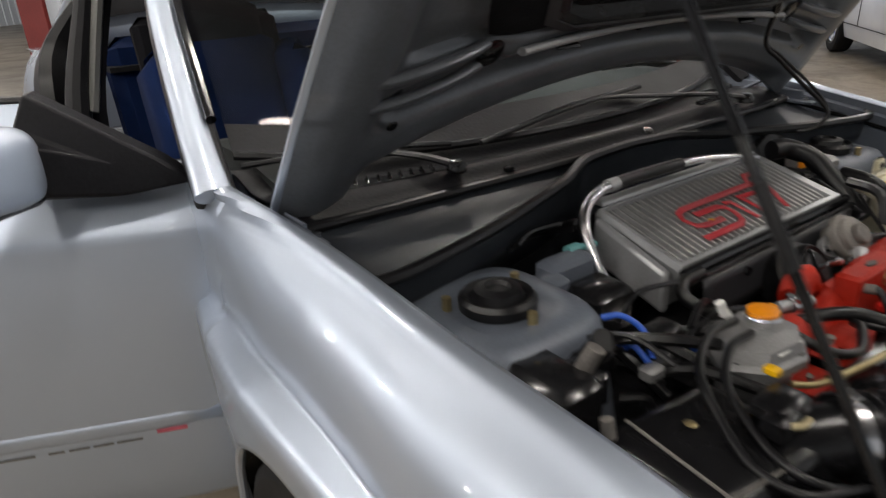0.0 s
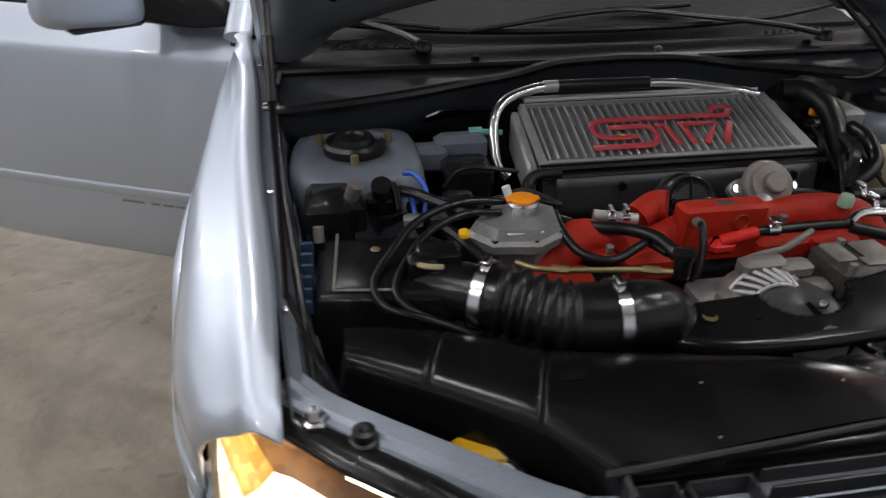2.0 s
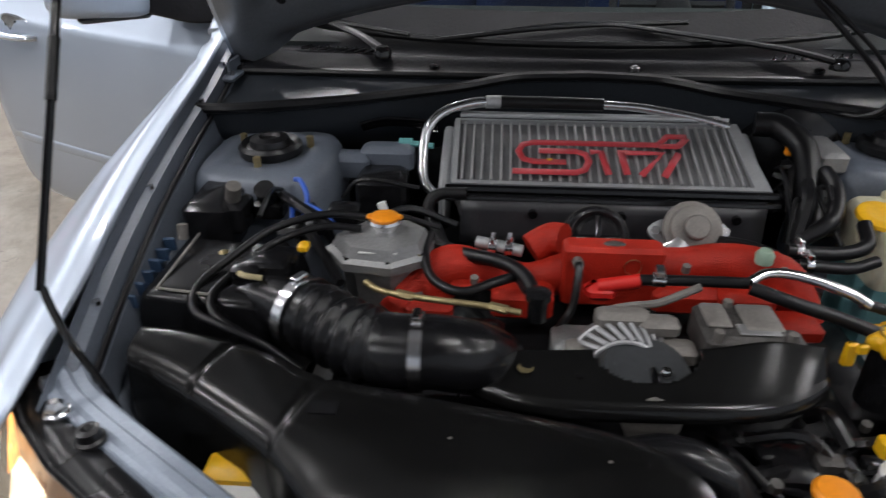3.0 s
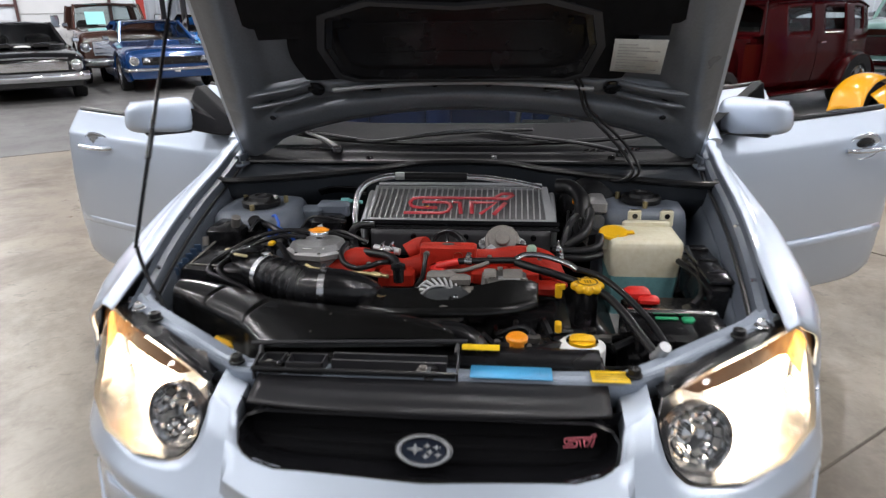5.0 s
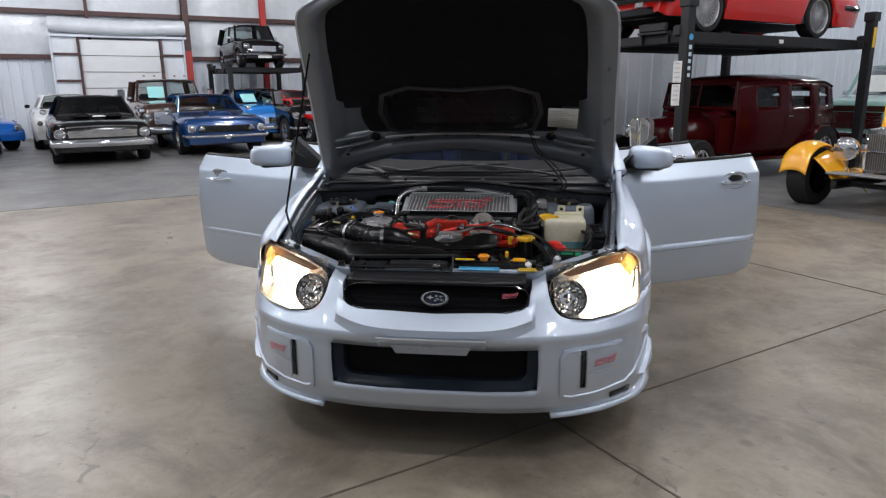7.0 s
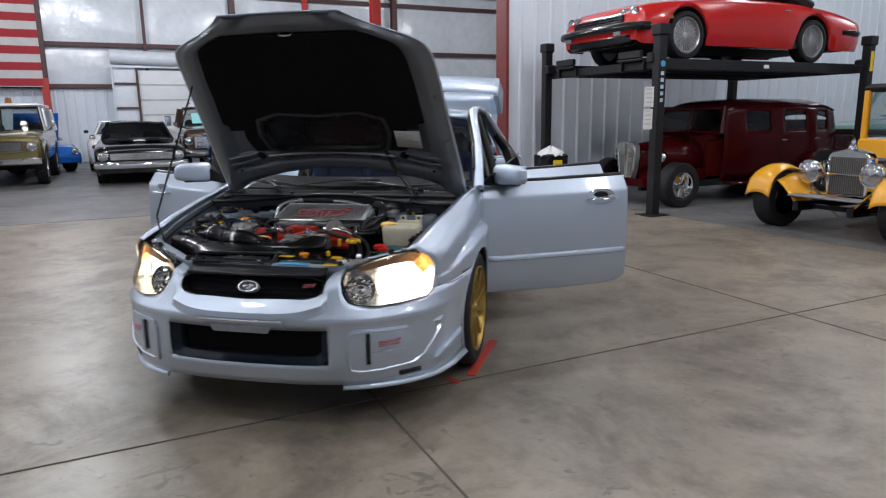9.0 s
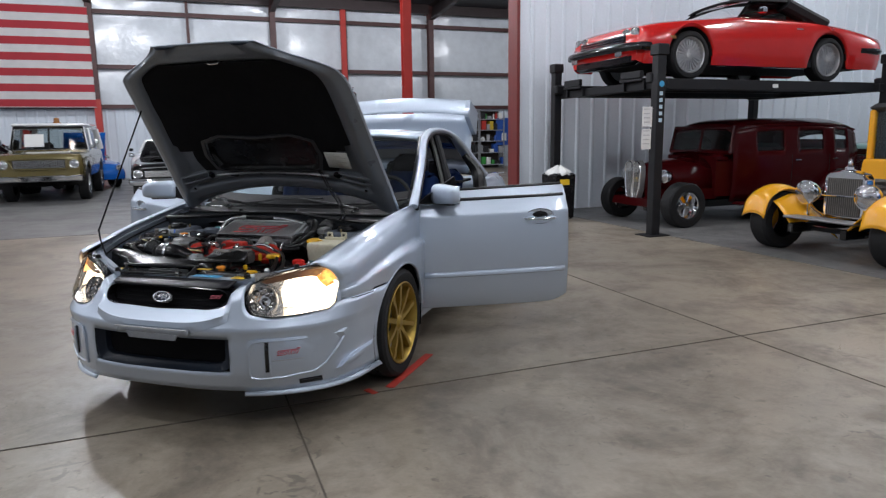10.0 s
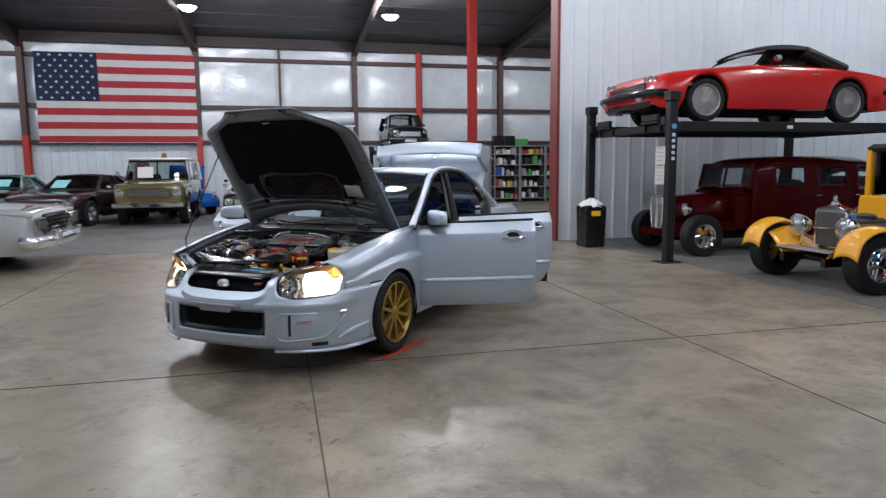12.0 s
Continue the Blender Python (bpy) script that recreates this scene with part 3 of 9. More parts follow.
def bumper():
    xs = sorted(set([round(p[0], 4) for p in plan_pts(40)] + [.27, .315, .335, .346, .352, .358, .385, .408, .414, .418, .428, .446, .47]))
    xs += [.872, .882, .892, .902]       # past .862: the ends, cut to the wheel arch
    xs = [-x for x in reversed(xs) if x > 0] + xs
    rows = [0, .03, .07, .105, .14, .185, .23, .265, .285, .305, .33, .5, .75, 1.0]

    def fn(x, r):
        top = ease(abs(x), BTOP)
        bot = .205 if abs(x) < .435 else .20
        z = bot + r if r <= .305 else .51 + (top - .51) * (r - .305) / .695
        if r == .105:
            z = .300
        if r == .265:
            z = .458
        if abs(x) > .862:
            p, ya = nose(math.copysign(.862, x), z), AX - math.sqrt(AR * AR - (z - AZ) ** 2) - .002
            return p.lerp(Vector((math.copysign(.866 + .143 * (ya - .545), x), max(ya, p.y + .004), z)), (abs(x) - .862) / .04)
        return nose(x, z)
    g = G().surf(fn, xs, rows, skip=lambda x, r: abs(x) < .385 and .105 < r < .265)
    part("front_bumper", g, SILVER, car, "silver painted front bumper cover", solid=.012, sharp=55)
    # lower air intake: painted inner frame, black cavity, louvres
    half = [(.0, .300), (.20, .300), (.33, .301), (.358, .305), (.374, .317), (.383, .338), (.385, .40), (.385, .458)]
    ring = half + [(-x, z) for x, z in reversed(half[1:])]

    def inner(x, z, k):
        """Moves a point of the opening's edge inwards: most along the foot, least at the top."""
        foot = min(1, max(0, (.40 - z) / .09))
        return x * (1 - k * .085), z + k * (.027 * foot + .004 * (z > .45))
    g = G()
    g.rings([[nose(*inner(x, z, k), off) for x, z in ring] for k, off in ((0, .001), (.12, -.012), (.75, -.026), (1.0, -.034), (1.02, -.070))])
    ik = part("intake_frame", g, NAVYDARK, car, "grey inner frame of the lower air intake")
    g = G().surf(lambda x, z: nose(x, z, -.062), lin(-.372, .372, 15), lin(.305, .456, 3))
    part("intake_mesh", g, MESHBLK, ik, "black intake cavity")
    # plate bracket
    g = G().surf(lambda x, z: nose(x, .49, .014) + Vector((0, 0, z - .49)), lin(-.198, .198, 9), [.470, .503])
    pb = part("plate_bracket", g, BRACKET, car, "empty grey licence plate bracket", solid=.012)
    g = G().rings([[nose(x, .49, .017) + Vector((0, 0, z - .49)) for x, z in ((-.145, .476), (.145, .476), (.128, .448), (-.128, .448))], [nose(x, .49, .008) + Vector((0, 0, z - .49)) for x, z in ((-.145, .476), (.145, .476), (.128, .448), (-.128, .448))]], caps=True)
    part("plate_bracket_tab", g, BRACKET, pb)
    for x in (-.09, .09):
        part("screw", G().cyl(nose(x, .458, .02), nose(x, .458, .012), .006, 8), GLOSSBLK, pb)
    part("bracket_edge", G().tube([nose(x, .497, .022) + Vector((0, 0, .006)) for x in lin(-.198, .198, 7)], .004, 6, 2), ALU, pb)


bumper()


def fog_cover(s):
    """Raised fog lamp blank with a slot and a faded decal."""
    def P(x, z, o):
        return nose(s * x, z, o)
    out = [(.462, .425), (.478, .452), (.52, .458), (.66, .455), (.815, .452), (.822, .43), (.80, .37), (.762, .30), (.72, .268), (.60, .256), (.50, .252), (.468, .262), (.462, .29)]
    g = G()
    cx, cz = .64, .36
    g.rings([[P(x, z, .001) for x, z in out], [P(x, z, .009) for x, z in out], [P(cx + (x - cx) * .94, cz + (z - cz) * .88, .010) for x, z in out], [P(cx + (x - cx) * .92, cz + (z - cz) * .84, .004) for x, z in out], [P(cx + (x - cx) * .4, cz + (z - cz) * .4, .005) for x, z in out]], caps=True)
    fc = part("fog_lamp_cover", g, SILVER, car, "silver fog lamp cover with a slot", sharp=30)
    part("slot", G().surf(lambda x, z: P(x, z, .0075), [.540, .556], lin(.30, .443, 4)), GLOSSBLK, fc, "black slot", solid=.003)
    part("slot_edge", G().tube([P(.56, z, .010) for z in (.44, .37, .29)], .004, 6, 2), SILVER, fc)
    em = emblem(lambda a, b: P(.588 + a * .086 if s > 0 else .588 + (1 - a) * .086, .376 + b * .030, .009))
    part("decal", em, PINKRED, fc, "faded pinkish red stroke emblem", solid=.001)
    part("decal_line", G().surf(lambda x, z: P(x, z, .0085), lin(.565, .685, 8), [.352, .356]), mat_decal, fc, solid=.0006)
    # corner lip and brake duct blade
    g = G().surf(lambda x, k: P(x, .205 - k * .02 - .012 * (x - .43) , .004 + .02 * k) + Vector((0, .01, 0)), lin(.432, .862, 16), lin(0, 1, 3))
    part("lip_spoiler", g, SILVER, car, "silver corner lip under the bumper", solid=.012)
    leaf = [(.786, .262), (.812, .262), (.838, .280), (.853, .306), (.859, .330), (.843, .326), (.822, .312), (.802, .290)]
    g = G().rings([[P(x, z, .0) for x, z in leaf], [P(.824 + (x - .824) * .8, .296 + (z - .296) * .75, .020) for x, z in leaf], [P(.824 + (x - .824) * .2, .296 + (z - .296) * .2, .025) for x, z in leaf]], caps=True)
    part("corner_blade", g, SILVER, car, "silver corner air blade")
    g = G().surf(lambda x, z: P(x, z, .004), lin(.66, .74, 5), [.222, .246])
    part("brake_duct", g, GLOSSBLK, car, "black brake duct opening", solid=.003)


def emblem(P):
    """Slanted stroke emblem: plain strokes on a unit patch, P maps (a, b) to a place."""
    g = G()

    def stroke(pts, w=.12):
        L, R = [], []
        for i, (a, b) in enumerate(pts):
            a0, b0 = pts[max(i - 1, 0)]
            a1, b1 = pts[min(i + 1, len(pts) - 1)]
            dx, dy = (a1 - a0) * 3.2, b1 - b0
            k = math.hypot(dx, dy)
            L.append((a - dy / k * w / 3.2, b + dx / k * w))
            R.append((a + dy / k * w / 3.2, b - dx / k * w))
        for i in range(len(pts) - 1):
            g.add([P(*L[i]), P(*L[i + 1]), P(*R[i + 1]), P(*R[i])], [(0, 1, 2, 3)])
    w = .062
    stroke([(1.0, 1.0), (.89, 1.0), (.82, .78), (.12, .78), (.06, .72), (.035, .56), (.06, .38), (.12, .32), (.30, .32)], w)
    stroke([(.15, .58), (.36, .58), (.41, .52), (.425, .36), (.40, .16), (.35, .09), (.0, .09)], w)
    stroke([(.44, .58), (.50, .58), (.525, .06)], w)
    stroke([(.59, .58), (.84, .58), (.70, .06)], w)
    stroke([(.61, .58), (.625, .06)], w)
    stroke([(.93, .58), (.82, .03)], w)
    stroke([(1.0, .97), (.935, .76), (.83, .76)], w)
    return g


mat_decal = mat("faint_decal", (.42, .44, .48), .4, .3, var=.05)
both(fog_cover)


def grille():
    top = [(-.30, .672), (0, .678), (.30, .672), (.335, .660), (.348, .640), (.345, .614), (.333, .600), (.313, .591), (.27, .584), (0, .580), (-.27, .584), (-.313, .591), (-.333, .600), (-.345, .614), (-.348, .640), (-.335, .660)]
    g = G().rings([[nose(x, z, .004) for x, z in top], [nose(x * .985, .628 + (z - .628) * .92, .006) for x, z in top], [nose(x * .975, .628 + (z - .628) * .86, -.045) for x, z in top]])
    gr = part("front_grille", g, GLOSSBLK, car, "gloss black upper grille", sharp=30)
    part("grille_mesh", G().surf(lambda x, z: nose(x, z, -.042), lin(-.345, .345, 15), lin(.580, .674, 3)), MESHBLK, gr, "black grille backing")
    for z in (.598, .616, .634, .652):
        part("slat", G().tube([nose(x, z, -.034) for x in lin(-.335, .335, 11)], .0016, 6, 2), MESHBLK, gr)
    c = nose(.004, .628, .004)
    m = Matrix.Translation(c) @ Euler((radians(58), 0, 0)).to_matrix().to_4x4() @ Matrix.Diagonal((.95, .52, 1, 1))
    part("badge_plate", G().lathe([(.001, .006), (.041, .005), (.045, 0), (.045, -.02)], 28, m), BADGEFACE, gr, "dark blue-grey oval badge")
    part("badge_ring", G().lathe([(.042, .004), (.045, .012), (.050, .012), (.055, .002), (.052, -.012)], 32, m), BADGE, gr, "chrome oval badge ring")
    g = G()
    for a, b, r in ((-.016, .004, .017), (.006, .016, .009), (.024, .012, .009), (.012, -.004, .009), (.004, -.018, .009), (.027, -.012, .009)):
        g.prism([(a + (r if t % 2 == 0 else r * .35) * math.cos(t * math.pi / 4), b + (r if t % 2 == 0 else r * .35) * math.sin(t * math.pi / 4) * 1.2) for t in range(8)], .0055, .009, m)
    part("badge_marks", g, BADGE, gr, "small chrome shapes on the badge")
    em = emblem(lambda a, b: nose(.250 + a * .060, .628 + b * .018, -.012))
    part("grille_emblem", em, PINKRED, gr, "faded red stroke emblem", solid=.004)
    for s in (1, -1):
        part("bumper_ledge", G().surf(lambda x, t: nose(s * x, ease(x, BTOP) - .003) + Vector((0, .085 * t, .022 * t ** .7)), [.350, .358, .385, .408, .416], lin(0, 1, 5)), SILVER, car, "silver ledge between grille and lamp", solid=.004)
    # black panel from the grille's top back to the core support
    g = G().surf(lambda x, t: Vector((x, nose(x, .674).y + t * (.125 - nose(x, .674).y), .677 + .022 * t ** .6 + .0007 * math.sin(t * 15) * (1 - (x / .335) ** 4))), lin(-.335, .335, 41), lin(0, 1, 25))
    part("grille_top_panel", g, TOPPANEL, car, "satin black panel behind the grille", solid=.006)
    def lip(x, t):
        """Shelf under the grille: slopes out to a crease that rises at its ends, then falls back."""
        k = abs(x) / .372
        end = min(1, (1 - k) / .045)
        top, crease = .584 + .034 * k ** 6, .533 + .044 * k ** 4
        if t <= 1:
            return nose(x, top + (crease - top) * t, .002 + .025 * end * t ** 1.15)
        return nose(x, crease - .040 * (t - 1), .002 + .025 * end * (2 - t))
    g = G().surf(lip, lin(-.3715, .3715, 45), [0, .25, .5, .75, .93, 1.0, 1.06, 1.3, 1.6, 2.0])
    part("grille_lip", g, SILVER, car, "silver lip under the grille", sharp=30)


grille()


def headlamp(s):
    def P(x, z, o=0.0):
        y = ease(x, [(.42, .052), (.5, .065), (.6, .10), (.7, .175), (.76, .25), (.80, .33)]) + (z - .62) * .62
        dx = .25 + 1.1 * max(0, x - .45)
        n = Vector((s * dx, -1, .55)).normalized()
        return Vector((s * x, y, z)) + n * o
    out = [(.418, .655), (.428, .612), (.446, .586), (.47, .568), (.50, .559), (.575, .552), (.674, .558), (.765, .563), (.782, .585), (.783, .65), (.779, .705), (.769, .741), (.742, .761), (.68, .762), (.62, .755), (.53, .735), (.47, .712), (.428, .690)]
    cx, cz = .61, .65

    def shrink(k, q, o):
        return [P(cx + (x - cx) * k, cz + (z - cz) * q, o) for x, z in out]
    def B(x, z, d=0.0):
        """The upright back of the housing."""
        return Vector((s * x, P(x, .62).y + ease(x, [(.42, .062), (.52, .090), (.60, .130), (.80, .132)]) + d, z))
    rear = [(cx + (x - cx) * .95, cz + (z - cz) * .92) for x, z in out]
    hl = part("headlamp", G().rings([shrink(1, 1, -.002), shrink(.985, .97, -.012), [B(p[0], p[1]) for p in rear]], caps=False).surf(lambda a, b: B(cx + a, cz + b, .002), lin(-.175, .16, 6), lin(-.092, .09, 4)), REFLECTOR, car, "lit headlamp with chrome reflector and clear lens")
    part("lamp_bezel", G().rings([shrink(1.004, 1.008, .001), shrink(.992, .985, .003), shrink(.985, .975, -.012)]), SATIN, hl, "thin dark lamp seal")
    # inner round high-beam reflector
    c = P(.502, .628, -.034)
    q = (P(.502, .628, .03) - c + Vector((0, 0, -.012))).to_track_quat("Z", "Y").to_matrix().to_4x4()
    m = Matrix.Translation(c) @ q
    part("reflector_bowl", G().lathe([(.064, .02), (.062, .004), (.054, -.012), (.042, -.024), (.022, -.032), (.017, -.012), (.001, -.006)], 28, m), CHROME, hl, "round chrome high-beam bowl")
    part("bowl_ring", G().lathe([(.060, .018), (.064, .024), (.068, .020), (.069, .0)], 28, m), DARKCHROME, hl, "dark ring round the high beam")
    for ring_r, count, size in ((.052, 16, .014), (.036, 12, .013)):
        for k in range(count):
            a = (k + .5 * (ring_r < .05)) * 2 * math.pi / count
            mm = m @ Matrix.Translation((ring_r * math.cos(a), ring_r * math.sin(a), -.004 - .25 * (.055 - ring_r))) @ Matrix.Rotation(a, 4, "Z") @ Matrix.Rotation(radians(-38 + 17 * (k % 3)), 4, "Y")
            part("facet", G().box(0, 0, 0, size, size * 1.15, .004, .001, mm), CHROME if k % 3 else CASTGREY, hl)
    # lit low beam behind the lens
    lit = [(.550, .568), (.66, .564), (.752, .568), (.768, .59), (.770, .650), (.748, .670), (.710, .712), (.66, .722), (.61, .716), (.560, .694), (.545, .650)]
    lx, lz = .67, .640
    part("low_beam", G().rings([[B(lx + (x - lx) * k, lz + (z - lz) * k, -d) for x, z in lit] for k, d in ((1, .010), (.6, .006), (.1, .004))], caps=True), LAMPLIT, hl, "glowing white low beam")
    rim = [(.47, .703), (.53, .726), (.62, .746), (.68, .751), (.732, .746), (.755, .727), (.772, .700), (.777, .65), (.774, .575)]
    inn = [(.50, .695), (.55, .704), (.62, .717), (.68, .722), (.700, .717), (.716, .694), (.742, .665), (.768, .64), (.769, .575)]

    def strip(a, b):
        g = G()
        g.rings([[P(x, z, -.006) for x, z in rim[a:b]], [P(x, z, -.010) for x, z in inn[a:b]]], closed=False)
        g.rings([[P(x, z, -.010) for x, z in inn[max(a, 2):b]], [B(x, z, -.012) for x, z in inn[max(a, 2):b]]], closed=False)
        return g
    back = [P(x, z, -.004) for x, z in ((.428, .690), (.47, .712), (.53, .735), (.62, .755), (.68, .760), (.735, .755))]
    part("lamp_housing", G().rings([back, [p + Vector((0, .035, .004)) for p in back], [p + Vector((-s * .01, .085, -.020)) for p in back]], closed=False), PLASTIC, hl, "black top of the lamp housing", solid=.003)
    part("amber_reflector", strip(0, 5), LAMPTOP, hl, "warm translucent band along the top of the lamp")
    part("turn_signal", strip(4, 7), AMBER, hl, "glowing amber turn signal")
    le = part("lens", G().rings([shrink(1, 1, .003), shrink(.7, .7, .012), shrink(.3, .3, .014), shrink(.02, .02, .014)], caps=False), LENS, hl, "clear lens")
    le.visible_shadow = False


both(headlamp)

# fender lines along y
XG = [(.26, .672), (.5, .702), (.75, .733), (1.0, .753), (1.3, .792), (1.50, .803)]
ZG = [(.26, .764), (.34, .788), (.5, .834), (.75, .876), (1.0, .914), (1.3, .948), (1.50, .958)]
XM = [(.26, .775), (.300, .793), (.318, .803), (.40, .838), (.55, .864), (.75, .893), (.90, .900), (1.05, .902), (1.2, .888), (1.35, .862), (1.50, .838)]

RIDGE = [(.26, .622), (.40, .640), (.55, .668), (.75, .698), (.95, .712), (1.2, .716), (1.50, .706)]
SHELF = [(.26, 0), (.36, .001), (.50, .010), (.70, .028), (.90, .042), (1.10, .046), (1.30, .034), (1.47, .014), (1.50, .012)]


def arch(y, c, low, r=AR):
    d = abs(y - c)
    return max(low, AZ + math.sqrt(max(0, r * r - d * d))) if d < r else low


def fender(s):
    def prof(y):
        xg, zg, xm = ease(y, XG), ease(y, ZG), ease(y, XM)
        zc, sw = ease(y, RIDGE), ease(y, SHELF)
        xb, zv = xm - .007 - sw, zc + .012 + .34 * sw
        wt = xb - xg
        pts = [(xg, zg), (xg + .028, zg + .006), (xg + wt * .42, zg - .008), (xg + wt * .74, zg - .032), (xg + wt * .92, zg - .070), (xb - .001, zv * .60 + (zg - .075) * .40), (xb, zv + .004), (xb + .003 + .15 * sw, zv - .004), (xm - .009, zc + .008), (xm - .003, zc + .003), (xm, zc - .006), (xm + .001, zc - .030), (xm, .60), (xm - .004, .55), (xm - .012, .45), (xm - .022, .34), (xm - .03, .24)]
        return [Vector((p[0], y, p[1])) for p in pts]

    def zlow(y):
        if y < AX - AR:
            return .590 - .008 * (y - .26) / .28
        return arch(y, AX, .235 if y > AX else .60)
    ys = sorted(set(lin(.303, AX - AR, 9) + [AX - AR * math.cos(a) for a in lin(0.02, math.pi - .02, 34)] + lin(AX + AR, 1.47, 8)))
    g, cols = G(), []
    for y in ys:
        P = curve_pts(prof(y), 6)
        zl = zlow(y)
        d = np.cumsum([0] + [(P[i + 1] - P[i]).length for i in range(len(P) - 1)])
        zz = [p.z for p in P]
        k = next((i for i in range(8, len(P)) if zz[i] <= zl), len(P) - 1)
        dl = d[k - 1] + (d[k] - d[k - 1]) * min(1, max(0, (zz[k - 1] - zl) / max(1e-6, zz[k - 1] - zz[k])))
        cols.append([Vector((s * float(np.interp(t, d, [p.x for p in P])), y - .088 * max(0, 1 - 1.7 * t / dl) * max(0, 1 - (y - .303) / .14), float(np.interp(t, d, zz)))) for t in np.linspace(0, dl, 46)])
    g.rings(cols, closed=False)
    f = part("front_fender", g, SILVER, car, "silver front fender", sharp=50, solid=.006 * s)
    # narrow return of the fender beside the lamp
    first = curve_pts(prof(ys[0]), 6)

    def beside(k, z):
        xf = float(np.interp(-z, [-p.z for p in first], [p.x for p in first]))
        yl = ease(.779, [(.7, .175), (.76, .25), (.80, .33)]) + (z - .62) * .62
        a, b = Vector((s * .779, yl - .004, z)), Vector((s * (xf - .001), ys[0] + .003, z))
        return a.lerp(b, k)
    part("lamp_return", G().surf(beside, lin(0, 1, 4), lin(.566, .672, 8)), SILVER, f)
    # rolled arch lip
    lip = [Vector((s * (ease(AX - AR * math.cos(a), XM) - .006), AX - AR * math.cos(a), AZ + AR * math.sin(a))) for a in lin(.15, math.pi - .1, 24)]
    part("arch_lip", G().tube(lip, .009, 8, 1, smooth=False), SILVER, f)
    part("panel_seam", G().tube([Vector((s * (ease(y, XM) + .0015), y, .590 - .008 * (y - .26) / .28)) for y in lin(.315, AX - AR, 6)], .0020, 6, 2), GLOSSBLK, f, "dark gap between fender and bumper")
    # inner wheel well
    g = G().rings([[Vector((s * x, AX - (AR + .02) * math.cos(a), max(.2, AZ + (AR + .02) * math.sin(a)))) for a in lin(-.3, math.pi + .3, 20)] for x in (.60, .70, .862)], closed=False)
    part("wheel_well", g, PLASTIC, car, "black wheel arch liner")
    g = G().prism([(AX - .40, .20), (AX + .40, .20)] + [(AX + .376 * math.cos(a), AZ + .376 * math.sin(a)) for a in lin(.1, math.pi - .1, 14)], .0, .012, Matrix.Translation((s * .60, 0, 0)) @ Matrix(((0, 0, 1, 0), (1, 0, 0, 0), (0, 1, 0, 0), (0, 0, 0, 1))))
    part("wheel_well_wall", g, PLASTIC, car)
    # flange and rain channel inside the fender
    g = G().rings([[Vector((s * (ease(y, XG) + a), y, ease(y, ZG) + b)) for a, b in ((0, 0), (-.004, -.016), (-.018, -.020), (-.023, -.045), (-.034, -.048), (-.042, -.10))] for y in lin(.262, 1.42, 22)], closed=False)
    part("fender_flange", g, BAYGREY, car, "grey-blue painted inner fender flange", sharp=25)
    for y in (.42, .66, .95, 1.13):
        part("bolt", G().cyl((s * (ease(y, XG) - .011), y, ease(y, ZG) - .022), (s * (ease(y, XG) - .011), y, ease(y, ZG) - .013), .006, 6), STEEL, car)
    part("hood_seal", G().tube([Vector((s * (ease(y, XG) - .030), y, ease(y, ZG) - .041)) for y in lin(.30, 1.25, 8)], .005, 6, 3), RUBBER, car, "black rubber hood seal")


both(fender)


def wheel_at(x, y, s, name="wheel", r=.315):
    w = part(name, G().lathe([(.228, .09), (.245, .101), (.285, .104), (.305, .094), (.315, .07), (.3155, 0), (.315, -.07), (.305, -.098), (.26, -.108), (.228, -.09)], 44), TYRE, car, "low-profile black tyre on a gold ten-spoke rim", sharp=30)
    w.matrix_basis = Matrix.Translation((x, y, r)) @ Euler((0, radians(90 * s), 0)).to_matrix().to_4x4()
    rim = part("rim", G().lathe([(.227, .088), (.236, .103), (.229, .106), (.219, .090), (.212, .02), (.205, -.08)], 44), GOLD, w, "gold rim")
    g = G()
    for k in range(10):
        a = 2 * math.pi * k / 10
        m = Matrix.Rotation(a, 4, "Z")
        ring = []
        for rr, hw, zt in ((.03, .015, .078), (.12, .012, .092), (.218, .014, .096)):
            ring.append([(rr, -hw, zt), (rr, hw, zt), (rr, hw * .8, zt - .03), (rr, -hw * .8, zt - .03)])
        g.rings(ring, caps=True, m=m)
    part("spokes", g, GOLD, w, "gold spokes")
    part("hub", G().lathe([(.001, .092), (.026, .091), (.034, .084), (.05, .076), (.06, .05)], 24), GOLD, w)
    for k in range(5):
        a = 2 * math.pi * k / 5 + .3
        part("lug_nut", G().cyl((.048 * math.cos(a), .048 * math.sin(a), .06), (.048 * math.cos(a), .048 * math.sin(a), .078), .009, 6), STEEL, w)
    part("brake_disc", G().lathe([(.06, .028), (.155, .028), (.157, .0), (.06, .0)], 32), CASTGREY, w, "grey brake disc")
    part("brake_caliper", G().box(-.12, 0, .015, .07, .20, .06, .012), GOLD, w, "gold brake caliper")
    part("tread_grooves", G().lathe([(.3158, .035), (.3162, .03), (.3158, .025)], 44).lathe([(.3158, -.025), (.3162, -.03), (.3158, -.035)], 44), GLOSSBLK, w)


for s in (1, -1):
    wheel_at(s * .780, AX, s)
    wheel_at(s * .735, RX, s)


# ---- hood, raised on its rod ----
mat_sticker = mat("aged_sticker", (.50, .50, .46), .6, var=.12, scale=30, fine=160)
mat_faint = mat("faint_print", (.36, .36, .34), .6, var=.1)
DUCTRIM = mat("grey_duct_rim", (.022, .022, .025), .45, var=.25, scale=20, fine=200)
RAILPAINT = mat("pale_rail_paint", (.36, .37, .38), .4, .2, var=.2, scale=12, fine=160)
HH, HA = Vector((0, 1.245, .941)), radians(54.0)


